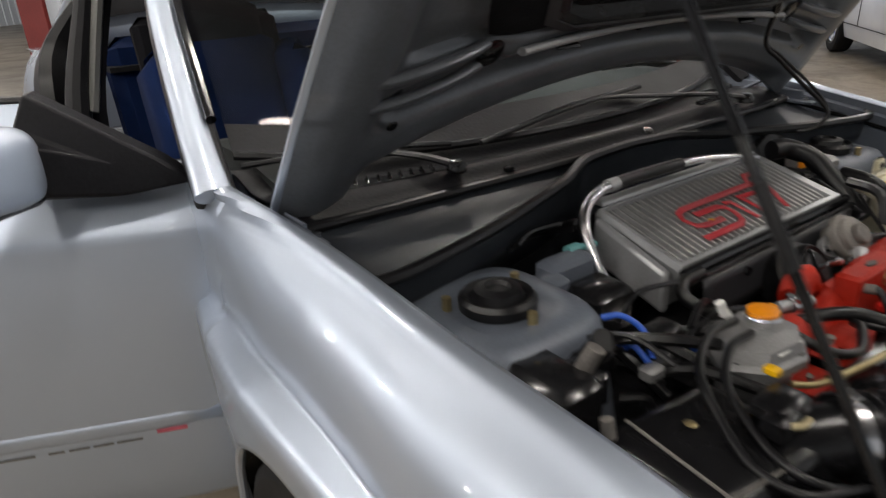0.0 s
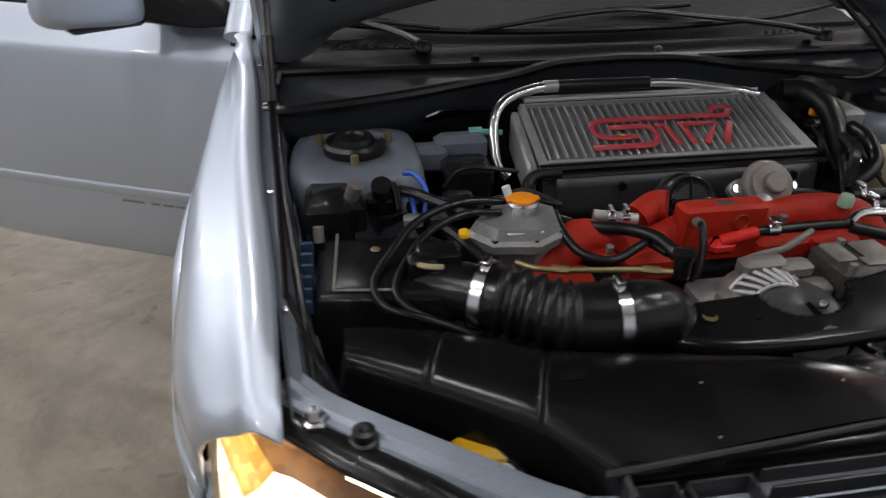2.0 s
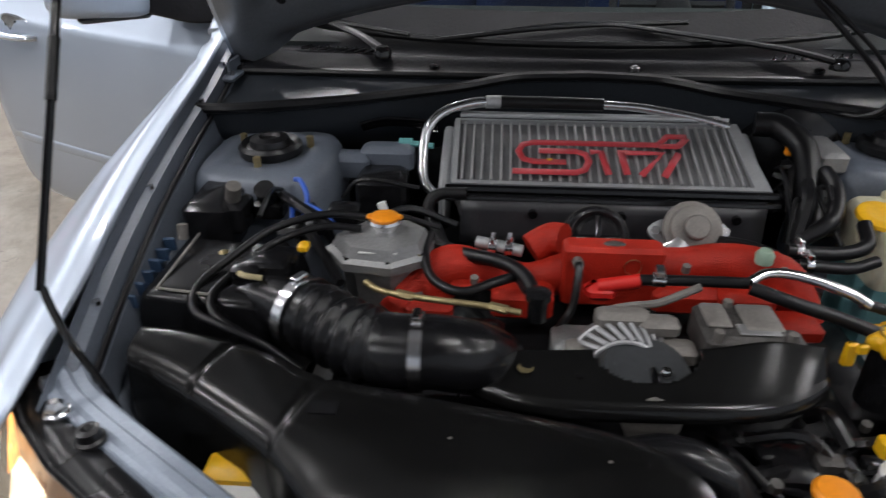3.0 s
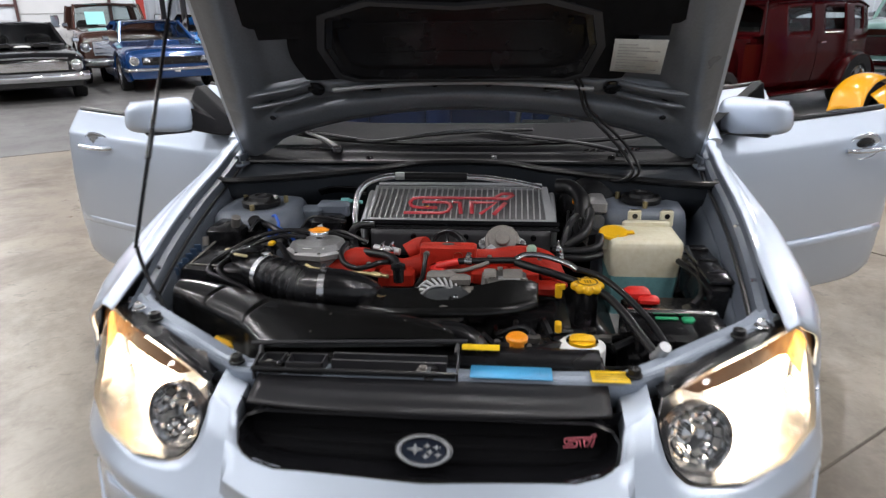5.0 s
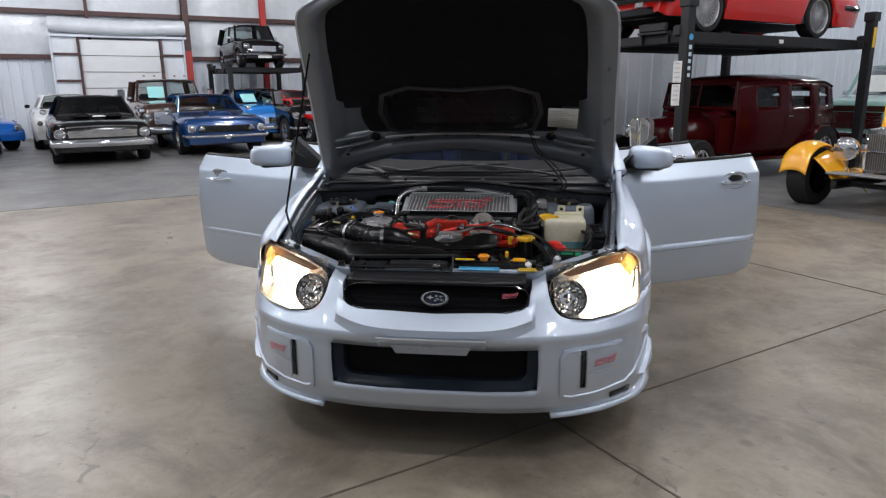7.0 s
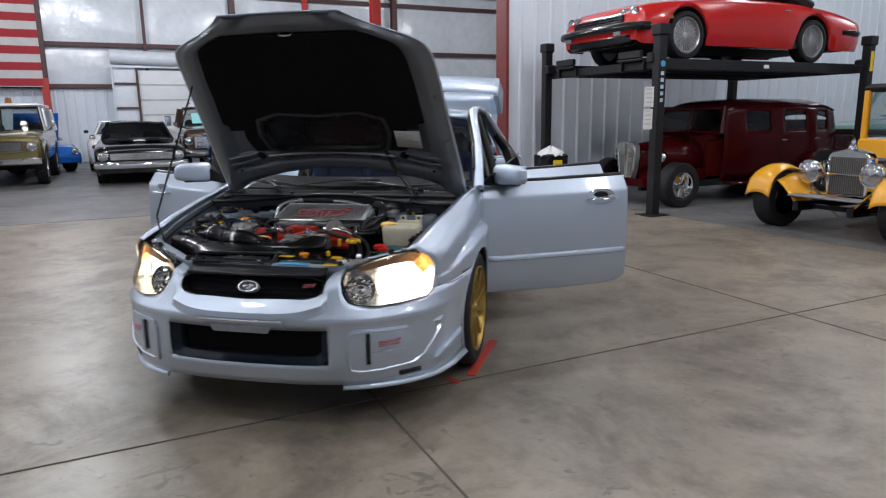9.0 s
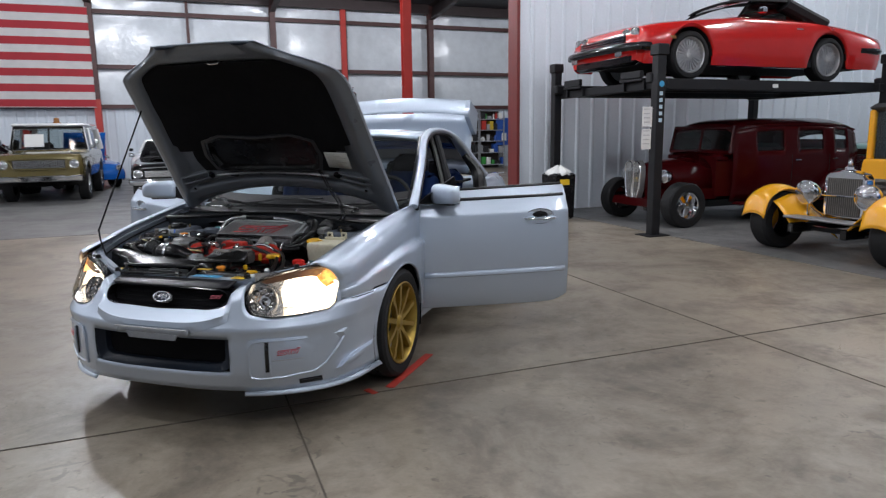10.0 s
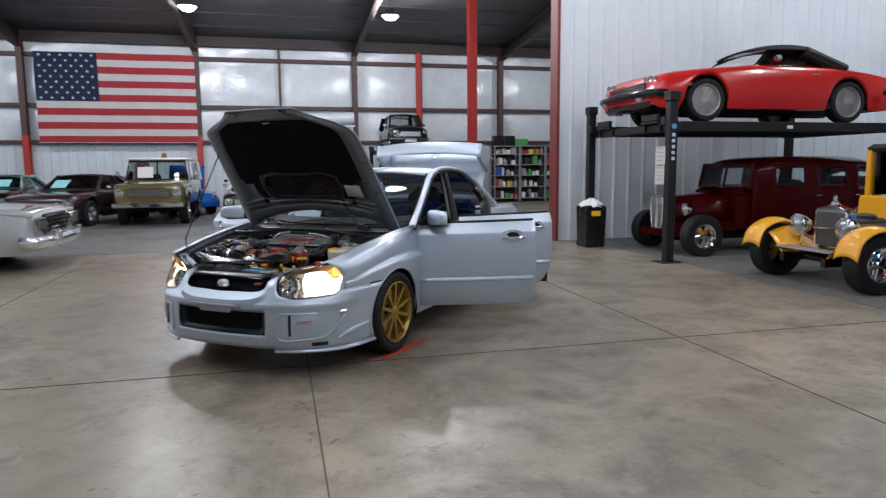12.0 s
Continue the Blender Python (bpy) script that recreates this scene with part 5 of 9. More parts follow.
def door(s, hx, hy, ang, length, rear=False):
    """Hinged at (hx, hy); ang: how far it stands open."""
    name = "rear_door" if rear else "front_door"
    d = new(name)
    d.empty_display_size = .1
    d.parent = car
    tagged(d, "open silver frameless rear door" if rear else "open silver frameless front door")
    d.matrix_basis = Matrix.Translation((s * hx, hy, 0)) @ Matrix.Rotation(-s * ang, 4, "Z")
    z0, z1, L = .262, .945, length

    def skin(t, z, off=0.0):
        bow = .035 * (1 - ((z - .60) / .38) ** 2) + .012 * math.sin(math.pi * t)
        bow -= .05 * max(0, (.36 - z) / .1) ** 2 * .25 + .62 * max(0, z - .862)
        e = .012 * (abs(2 * t - 1) ** 16)
        top = z1 + .022 * t
        zz = z0 + (z - z0) / (z1 - z0) * (top - z0)
        if t > .80:
            r = (t - .80) / .2
            zz = max(zz, z0 + .05 * r ** 3 + (.20 * r ** 2.2 if rear else 0))
        return Vector((s * (.012 + bow - e + off), t * L, zz))
    g = G().surf(skin, [0, .006, .02] + lin(.05, .95, 22) + [.98, .994, 1], [z0, .27, .285] + lin(.31, .845, 16) + [.858, .866, .875, .90, .925, .94, z1])
    part("door_skin", g, SILVER, d, "silver outer door skin", sharp=60, solid=.004 * s)
    g = G().rings([[Vector((s * x, t, z)) for x, z in ((-.022, z0 + .02), (-.065, z0 + .04), (-.085, .45), (-.105, .55), (-.100, .72), (-.092, .80), (-.090, z1 + .015), (-.044, z1 + .015), (-.022, .87))] for t in (.03, .10, L * .5, L * .9, L * .97)], caps=True)
    part("door_card", g, TRIMDARK, d, "dark inner door card", sharp=40)
    part("belt_strip", G().tube([skin(t, z1) + Vector((-s * .012, 0, .008)) for t in lin(.10 if not rear else .02, .985, 9)], .012, 8, 2, flat=.9), RUBBER, d, "black window belt strip")
    part("moulding", G().surf(lambda t, z: skin(t, z, .0012 + (.010 if s > 0 else .0025) * (.470 < z < .49)), lin(.03, .975, 15), [.466, .472, .488, .503]), SILVER, d, "silver side moulding", solid=.002 * s)
    if s < 0 and not rear:
        marks = [(.40, .335), (.315, .29), (.283, .25), (.245, .212), (.207, .165)]
        for a, b in marks:
            part("lettering", G().surf(lambda t, z: skin(t, z, .0055), lin(b, a, 5), [.449, .4545]), mat_print, d, "row of small dark print")
        part("decal", G().surf(lambda t, z: skin(t, z, .0055), lin(.09, .14, 5), [.457, .467]), PINKRED, d, "small faded red decal")
    # handle in its cup
    hc = skin(.80, .828)
    hz, hy0 = hc.z, hc.y
    cup = [(math.cos(a) * .100, math.sin(a) * .052) for a in lin(0, 2 * math.pi, 29)[:-1]]
    lay = [hc + Vector((s * (.004 - .010 * a * a / .01), a, b)) for a, b in cup]
    part("handle_cup", G().rings([lay, [p + Vector((s * .004, -(p.y - hy0) * .06, -(p.z - hz) * .08)) for p in lay], [p + Vector((s * -.014, -(p.y - hy0) * .22, -(p.z - hz) * .25)) for p in lay], [p + Vector((s * -.030, -(p.y - hy0) * .45, -(p.z - hz) * .5)) for p in lay]], caps=True), CUPPAINT, d, "bright silver handle cup", sharp=30)
    # black disc stands in for the shade inside the handle cup
    part("cup_shade", G().rings([[hc + Vector((s * .0005, a * .52, b * .40 + .012)) for a, b in cup], [hc + Vector((s * .0015, a * .46, b * .32 + .012)) for a, b in cup]], caps=True), PLASTIC, d)
    part("handle", G().tube([hc + Vector((s * .002, -.098, -.010)), hc + Vector((s * .026, -.075, -.010)), hc + Vector((s * .034, 0, -.010)), hc + Vector((s * .026, .075, -.010)), hc + Vector((s * .002, .098, -.010))], .0145, 10, 5, flat=.7), CUPPAINT, d, "silver pull handle")
    if rear:
        return
    # mirror on its black foot
    mc = d.matrix_basis.inverted() @ Vector((.990, 1.430, 1.005) if s > 0 else (-1.145, 1.395, 1.014))
    turn = d.matrix_basis.to_3x3().inverted().to_4x4() @ Matrix.Rotation(-s * radians(36), 4, "Z")

    inner = [mc + turn @ Vector((-s * .095, yy, zz)) for yy, zz in ((-.045, -.055), (.03, -.06), (.03, .02), (-.04, .03))]
    root = [Vector((s * .03, yy, zz)) for yy, zz in ((.0, .947), (.28, .955), (.235, 1.115), (.05, .990))]
    part("mirror_foot", G().rings([inner, [(a + b) / 2 + Vector((0, 0, -.012)) for a, b in zip(inner, root)], root, [p - Vector((s * .05, 0, 0)) for p in root]], caps=True), COWL, d, "black mirror foot", bevel=.006)

    def shell(a, b):
        t, q = (b - .5) * math.pi, a * 2 * math.pi

        def sp(v, e):
            return math.copysign(abs(v) ** e, v)
        cx, cy, cz = sp(math.cos(t), .45) * sp(math.cos(q), .5), sp(math.cos(t), .45) * sp(math.sin(q), .6), sp(math.sin(t), .55)
        return mc + turn @ Vector((s * cx * .122 * (1 - .05 * cz), cy * (.055 if cy < 0 else .032) * (1 - .12 * cx), cz * .061 * (1 - .12 * cx)))
    mr = part("mirror_shell", G().surf(shell, lin(0, 1, 33), lin(0.001, .999, 19)), SILVER, d, "silver mirror housing", sharp=60)
    part("mirror_glass", G().box(0, .030, 0, .19, .004, .11, .001, Matrix.Translation(mc) @ turn), CHROME, mr, "mirror glass")
    part("mirror_skirt", G().box(-s * .02, -.005, -.057, .17, .07, .02, .008, Matrix.Translation(mc) @ turn), PLASTIC, mr, "black underside of the mirror")


def hinge_ang(dx, dy):
    return math.atan2(dx, dy)


door(1, .805, 1.405, hinge_ang(.880, .470), 1.0)
door(-1, .805, 1.405, hinge_ang(.915, .415), 1.12)
door(1, .79, 2.33, hinge_ang(.77, .55), .93, True)
door(-1, .905, 2.52, hinge_ang(.85, .50), .93, True)


# ---- seats and dash ----
def seat(s):
    st = new("front_seat")
    st.parent = car
    tagged(st, "blue and black bucket seat")
    x = s * .40
    def pad(cx, cy, cz, sx, sy, sz, m, name, lab=""):
        g = G().box(0, 0, 0, sx, sy, sz, min(sx, sy, sz) * .42, Matrix.Translation((cx, cy, cz)) @ Matrix.Rotation(m, 4, "X"))
        part(name, g, SEATBLUE if "blue" in lab else SEATBLK, st, lab, sharp=80)
    pad(x, 2.0, .50, .34, .52, .16, radians(6), "cushion", "blue seat cushion")
    for k in (-1, 1):
        pad(x + k * .20, 2.0, .53, .10, .54, .20, radians(6), "cushion_bolster")
        pad(x + k * .20, 2.28, .80, .11, .22, .56, radians(-16), "back_bolster", "blue backrest bolster")
    pad(x, 2.32, .84, .34, .14, .60, radians(-16), "backrest", "blue backrest centre")
    pad(x, 2.40, 1.12, .28, .12, .22, radians(-16), "head_rest")
    part("seat_shell", G().box(0, 0, 0, .46, .06, .72, .03, Matrix.Translation((x, 2.39, .82)) @ Matrix.Rotation(radians(-16), 4, "X")), SEATBLK, st)


both(seat)
rs = new("rear_bench")
rs.parent = car
part("bench_cushion", G().box(0, 2.90, .50, 1.18, .48, .18, .06), SEATBLUE, rs, "blue rear bench cushion")
part("bench_back", G().box(0, 0, 0, 1.18, .16, .56, .06, Matrix.Translation((0, 3.14, .80)) @ Matrix.Rotation(radians(-20), 4, "X")), SEATBLUE, rs, "blue rear bench back")
g = G().rings([[Vector((x, y, z)) for y, z in ((1.30, .925), (1.45, .950), (1.62, .952), (1.74, .930), (1.78, .87), (1.74, .70), (1.70, .50), (1.35, .50))] for x in lin(-.70, .70, 9)], caps=True)
part("dashboard", g, DASHBLK, car, "dark grey dashboard", sharp=50)
sw = part("steering_wheel", G().tube([Vector((.36 + .18 * math.cos(a), 1.98 + .06 * math.sin(a), .90 + .17 * math.sin(a))) for a in lin(0, 2 * math.pi, 25)], .014, 8, 1, smooth=False).tube([(.20, 1.98, .90), (.52, 1.98, .90)], .012, 6).cyl((.36, 1.85, .86), (.36, 1.985, .90), .05, 14), TRIMDARK, car, "black steering wheel")

# ---- the engine bay ----
def apron(s):
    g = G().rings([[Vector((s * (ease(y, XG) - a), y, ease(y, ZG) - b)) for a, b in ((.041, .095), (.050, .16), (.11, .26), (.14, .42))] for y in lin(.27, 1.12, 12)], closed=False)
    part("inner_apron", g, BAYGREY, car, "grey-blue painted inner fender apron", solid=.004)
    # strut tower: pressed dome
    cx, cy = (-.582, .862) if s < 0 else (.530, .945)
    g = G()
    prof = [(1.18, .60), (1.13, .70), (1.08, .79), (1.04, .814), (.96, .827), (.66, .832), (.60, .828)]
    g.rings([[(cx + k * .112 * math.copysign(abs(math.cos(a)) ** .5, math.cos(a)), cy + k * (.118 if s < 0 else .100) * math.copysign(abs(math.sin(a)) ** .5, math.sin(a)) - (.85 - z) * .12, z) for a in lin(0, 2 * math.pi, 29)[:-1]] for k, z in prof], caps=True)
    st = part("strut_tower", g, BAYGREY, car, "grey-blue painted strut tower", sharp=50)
    m = Matrix.Translation((cx, cy - .005, .830)) @ Matrix.Diagonal((.84, .84, 1.1, 1))
    part("strut_mount", G().lathe([(.066, .0), (.067, .012), (.060, .018), (.050, .012), (.044, .014), (.040, .024), (.022, .027), (.018, .022), (.0001, .022)], 28, m), RUBBER, st, "black rubber strut mount")
    for k in range(3):
        a = 2 * math.pi * k / 3 + .5
        part("nut", G().cyl((cx + .072 * math.cos(a), cy - .005 + .072 * math.sin(a), .826), (cx + .072 * math.cos(a), cy - .005 + .072 * math.sin(a), .848), .007, 6), mat_brass, st, "zinc-plated nut")


mat_worn = mat("worn_valve_grey", (.20, .185, .17), .55, .4, var=.25, scale=30, fine=250, bump=.1)
mat_grimy = mat("grimy_cast_metal", (.085, .08, .076), .55, .5, var=.35, scale=30, fine=220, bump=.25)
mat_brass = mat("yellow_zinc", (.42, .34, .18), .4, .8, var=.2, scale=30, fine=200)
both(apron)




SEALY = [(0, 1.110), (.13, 1.100), (.25, 1.045), (.36, 1.010), (.45, .982), (.60, .950), (.70, .934), (.79, .950)]
SEALZ = [(0, .904), (.13, .902), (.25, .895), (.45, .886), (.60, .880), (.79, .876)]


def firewall():
    g = G().surf(lambda x, z: Vector((x, 1.13 + .05 * (z - .5) + .016 * math.sin(x * 17 + 3 * z) * math.sin(z * 25 + 4 * x) + .008 * math.sin(x * 43), z)), lin(-.72, .72, 45), lin(.40, .88, 14))
    part("firewall", g, mat_fw, car, "dark grey firewall")

    def seal(x, up=0.0):
        return Vector((x, ease(abs(x), SEALY), ease(abs(x), SEALZ) + up))
    # bulkhead under the seal, folded back to the firewall; shade is in its paint colour
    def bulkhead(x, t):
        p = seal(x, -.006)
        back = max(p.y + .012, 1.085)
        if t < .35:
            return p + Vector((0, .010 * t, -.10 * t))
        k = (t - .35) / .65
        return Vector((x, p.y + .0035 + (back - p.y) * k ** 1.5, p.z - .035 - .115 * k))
    part("bulkhead", G().surf(bulkhead, lin(-.76, .76, 41), lin(0, 1, 14)), BULKSHADE, car, "bulkhead under the cowl, bay paint coloured dark for shade")
    part("bulkhead_mat", G().surf(lambda x, t: Vector((x, 1.080 - .02 * math.sin(t * 3) + .006 * math.sin(x * 31), .79 - .16 * t)), lin(-.36, .36, 31), lin(0, 1, 6)), mat_fw, car, "black insulation mat on the bulkhead")

    # cowl cover with a step, vents, seal
    def cowl(x, t):
        f = (x / .72) ** 2
        y0, z0 = 1.120 + .035 * f, .909 - .008 * f
        y1, z1 = 1.235 + .20 * f, .940 - .004 * f
        z = z0 + (z1 - z0) * t + .013 * math.exp(-((t - .26) / .13) ** 2) - .010 * math.exp(-((t - .66) / .16) ** 2)
        return Vector((x, y0 + (y1 - y0) * t, z))
    cw = part("cowl_cover", G().surf(cowl, lin(-.735, .735, 41), lin(0, 1, 25)), COWL, car, "black plastic cowl cover", sharp=60, solid=.006)
    part("cowl_lip", G().tube([cowl(x, 0) + Vector((0, -.002, -.006)) for x in lin(-.735, .735, 25)], .0085, 8, 2), RUBBER, cw, "black front lip of the cowl")
    part("cowl_shelf", G().surf(lambda x, t: seal(x, -.004).lerp(cowl(x, 0) + Vector((0, .006, -.012)), t) + Vector((0, 0, -.010 * math.sin(math.pi * t))), lin(-.76, .76, 41), lin(0, 1, 8)), BULKSHADE, car, "shelf between seal and cowl, bay paint coloured dark for shade")
    part("cowl_seal", G().tube([seal(x, .004) for x in lin(-.785, .785, 33)], .0105, 8, 2), RUBBER, cw, "black rubber cowl seal")
    for s_, n, x0 in ((-1, 9, -.605), (1, 9, .395)):
        for i in range(n):
            x = x0 + i * .021
            p = cowl(x, .42) + Vector((0, 0, .003))
            part("vent_slat", G().box(0, 0, 0, .008, .040, .012, .003, Matrix.Translation(p) @ Matrix.Rotation(radians(-28), 4, "Z")), GLOSSBLK, cw)
        part("vent_recess", G().surf(lambda q, t: cowl(x0 - .012 + q * .195, .26 + .32 * t) + Vector((0, 0, .0015)), lin(0, 1, 8), lin(0, 1, 4)), mat_fw, cw)
    for x, t in ((.098, .10), (-.31, .06), (.47, .10)):
        p = cowl(x, t)
        part("clip", G().lathe([(.011, 0), (.011, .006), (.007, .009), (.0001, .008)], 12, Matrix.Translation(p)), STEEL if .05 < x < .2 else GLOSSBLK, cw)
    # wipers parked along the foot of the glass
    for piv, arm, ends in (((-.42, 1.155, .940), ((-.47, 1.205, .958), (-.56, 1.285, .972), (-.60, 1.312, .974)), ((-.75, 1.335, .968), (-.373, 1.232, .958))), ((.50, 1.140, .934), ((.40, 1.175, .952), (.238, 1.220, .966), (.10, 1.238, .980), (.03, 1.242, .984)), ((-.314, 1.212, .952), (.222, 1.258, .986)))):
        w = part("wiper", G().tube([piv] + list(arm), .010, 8, 5, flat=.55, rs=[.013, .011, .009, .007]), WIPERGREY, car, "dark grey wiper arm with its blade")
        e0, e1 = Vector(ends[0]), Vector(ends[1])
        mid = (e0 + e1) / 2 + Vector((0, -.004, .010))
        part("wiper_blade", G().tube([e0, mid, e1], .0055, 6, 8), RUBBER, w)
        part("wiper_frame", G().tube([e0.lerp(e1, .18) + Vector((0, 0, .006)), mid + Vector((0, 0, .006)), e0.lerp(e1, .82) + Vector((0, 0, .006))], .0035, 6, 6), SATIN, w)
        part("wiper_pivot", G().lathe([(.019, 0), (.019, .012), (.012, .022), (.0001, .023)], 14, Matrix.Translation(Vector(piv) + Vector((0, 0, -.012)))), GLOSSBLK, w)
    # hood hinges beside the cowl
    for s_ in (1, -1):
        h = part("hinge_base", G().box(s_ * .735, 1.135, .893, .030, .11, .010, .003).box(s_ * .742, 1.150, .908, .008, .07, .030, .003), BAYGREY, car, "grey painted hood hinge bracket")
        for y in (1.10, 1.165):
            part("hinge_bolt", G().cyl((s_ * .732, y, .896), (s_ * .732, y, .908), .0085, 6), STEEL, h)


# bay paint with the shade under the cowl put into its colour
BULKSHADE = mat("shaded_bay_paint", (.024, .028, .034), .36, .0, var=.2, scale=7, fine=160, rvar=.1, spec=.25)
WIPERGREY = mat("worn_wiper_grey", (.020, .020, .022), .42, .3, var=.2, scale=20, fine=160)
mat_fw = mat("firewall_black_mat", (.009, .010, .012), .38, .0, var=.4, scale=8, fine=120, bump=.2, rvar=.12, spec=.2)
firewall()


def core_support():
    line = [(-.69, .315, .766), (-.645, .275, .756), (-.52, .205, .732), (-.41, .150, .708), (-.33, .132, .702), (0, .128, .700), (.33, .132, .702), (.41, .150, .708), (.52, .205, .732), (.645, .275, .756), (.69, .315, .766)]
    P = curve_pts(line, 6)
    rings = []
    for i, p in enumerate(P):
        d = (P[min(i + 1, len(P) - 1)] - P[max(i - 1, 0)]).normalized()
        n = Vector((-d.y, d.x, 0)).normalized()
        rings.append([p + n * a + Vector((0, 0, b)) for a, b in ((-.014, -.05), (-.012, -.004), (-.008, .003), (-.004, .001), (.002, .001), (.008, .005), (.018, .005), (.022, 0), (.034, 0), (.038, -.004), (.038, -.03))])
    cs = part("core_support", G().rings(rings, closed=False), COREGREY, car, "grey-blue painted radiator core support", sharp=20, solid=.003)
    for x, y, z, r, m in ((-.648, .262, .760, .012, STEEL), (-.598, .235, .751, .0125, RUBBER), (-.385, .140, .710, .012, RUBBER), (.598, .235, .751, .0125, RUBBER), (.648, .262, .760, .012, STEEL), (.385, .140, .710, .012, RUBBER), (0, .125, .702, .012, STEEL)):
        part("stop_buffer" if m is RUBBER else "support_bolt", G().lathe([(r * 1.3, 0), (r * 1.3, .004), (r, .006), (r, .016 if m is RUBBER else .010), (r * .5, .018), (.0001, .012)], 14 if m is RUBBER else 6, Matrix.Translation((x, y, z))), m, cs)
    part("hazard_sticker", G().surf(lambda a, b: Vector((.078 + .155 * a, .115 + .046 * b, .708)), [0, 1], [0, 1]), STICKBLUE, cs, "blue sticker with unreadable print", solid=.0015)
    for k in range(4):
        part("sticker_line", G().surf(lambda a, b: Vector((.085 + .14 * a, .121 + .009 * k + .004 * b, .7086)), [0, 1], [0, 1]), mat_pale, cs)
    part("fan_sticker", G().surf(lambda a, b: Vector((.305 + .07 * a, .112 + .042 * b, .711)), [0, 1], [0, 1]), STICKYEL, cs, "yellow warning sticker", solid=.0015)
    for k in range(3):
        part("sticker_line", G().surf(lambda a, b: Vector((.312 + .056 * a, .121 + .009 * k + .003 * b, .7116)), [0, 1], [0, 1]), STICKYEL2, cs)
    # radiator, shroud, fans and dark depth of the bay
    rad = part("radiator", G().box(0, .215, .50, .68, .06, .40, .008), SATIN, car, "black radiator with its top tank")
    part("radiator_tank", G().tube([(-.33, .215, .695), (.33, .215, .695)], .030, 10, 1, flat=.8), PLASTIC, rad)
    part("radiator_cap", G().lathe([(.022, 0), (.023, .007), (.019, .011), (.0001, .012)], 20, Matrix.Translation((.167, .236, .728))).cyl((.167, .236, .70), (.167, .236, .729), .015), ORANGEP, rad, "orange radiator cap")
    part("radiator_sticker", G().box(.095, .20, .728, .075, .022, .002), STICKYEL, rad, "yellow sticker")
    part("fan_shroud", G().box(-.17, .27, .52, .32, .05, .32, .02).box(.17, .27, .52, .32, .05, .32, .02), PLASTIC, rad)
    part("undertray", G().box(0, .60, .24, 1.18, 1.0, .03), mat_fw, car, "dark tray under the engine")
    part("crossmember", G().box(0, .35, .34, 1.1, .10, .10, .02), mat_fw, car)
    part("bay_front_panel", G().surf(lambda x, z: Vector((x, .075 + 1.1 * max(0, abs(x) - .37), z)), lin(-.575, .575, 21), [.25, .67]), GLOSSBLK, car, "black panel behind the grille")


mat_pale = mat("pale_print", (.55, .70, .80), .5, var=.1)
STICKYEL2 = mat("dark_print", (.25, .15, .02), .5, var=.1)
core_support()


def block():
    e = part("engine_block", G().box(0, .66, .52, .60, .55, .30, .03).box(-.33, .70, .55, .18, .40, .14, .03).box(.33, .70, .55, .18, .40, .14, .03), SATIN, car, "dark boxer engine block")
    part("valve_cover", G().box(-.42, .72, .52, .08, .36, .14, .02), CASTGREY, e)
    part("valve_cover", G().box(.42, .72, .52, .08, .36, .14, .02), CASTGREY, e)
    return e


engine = block()


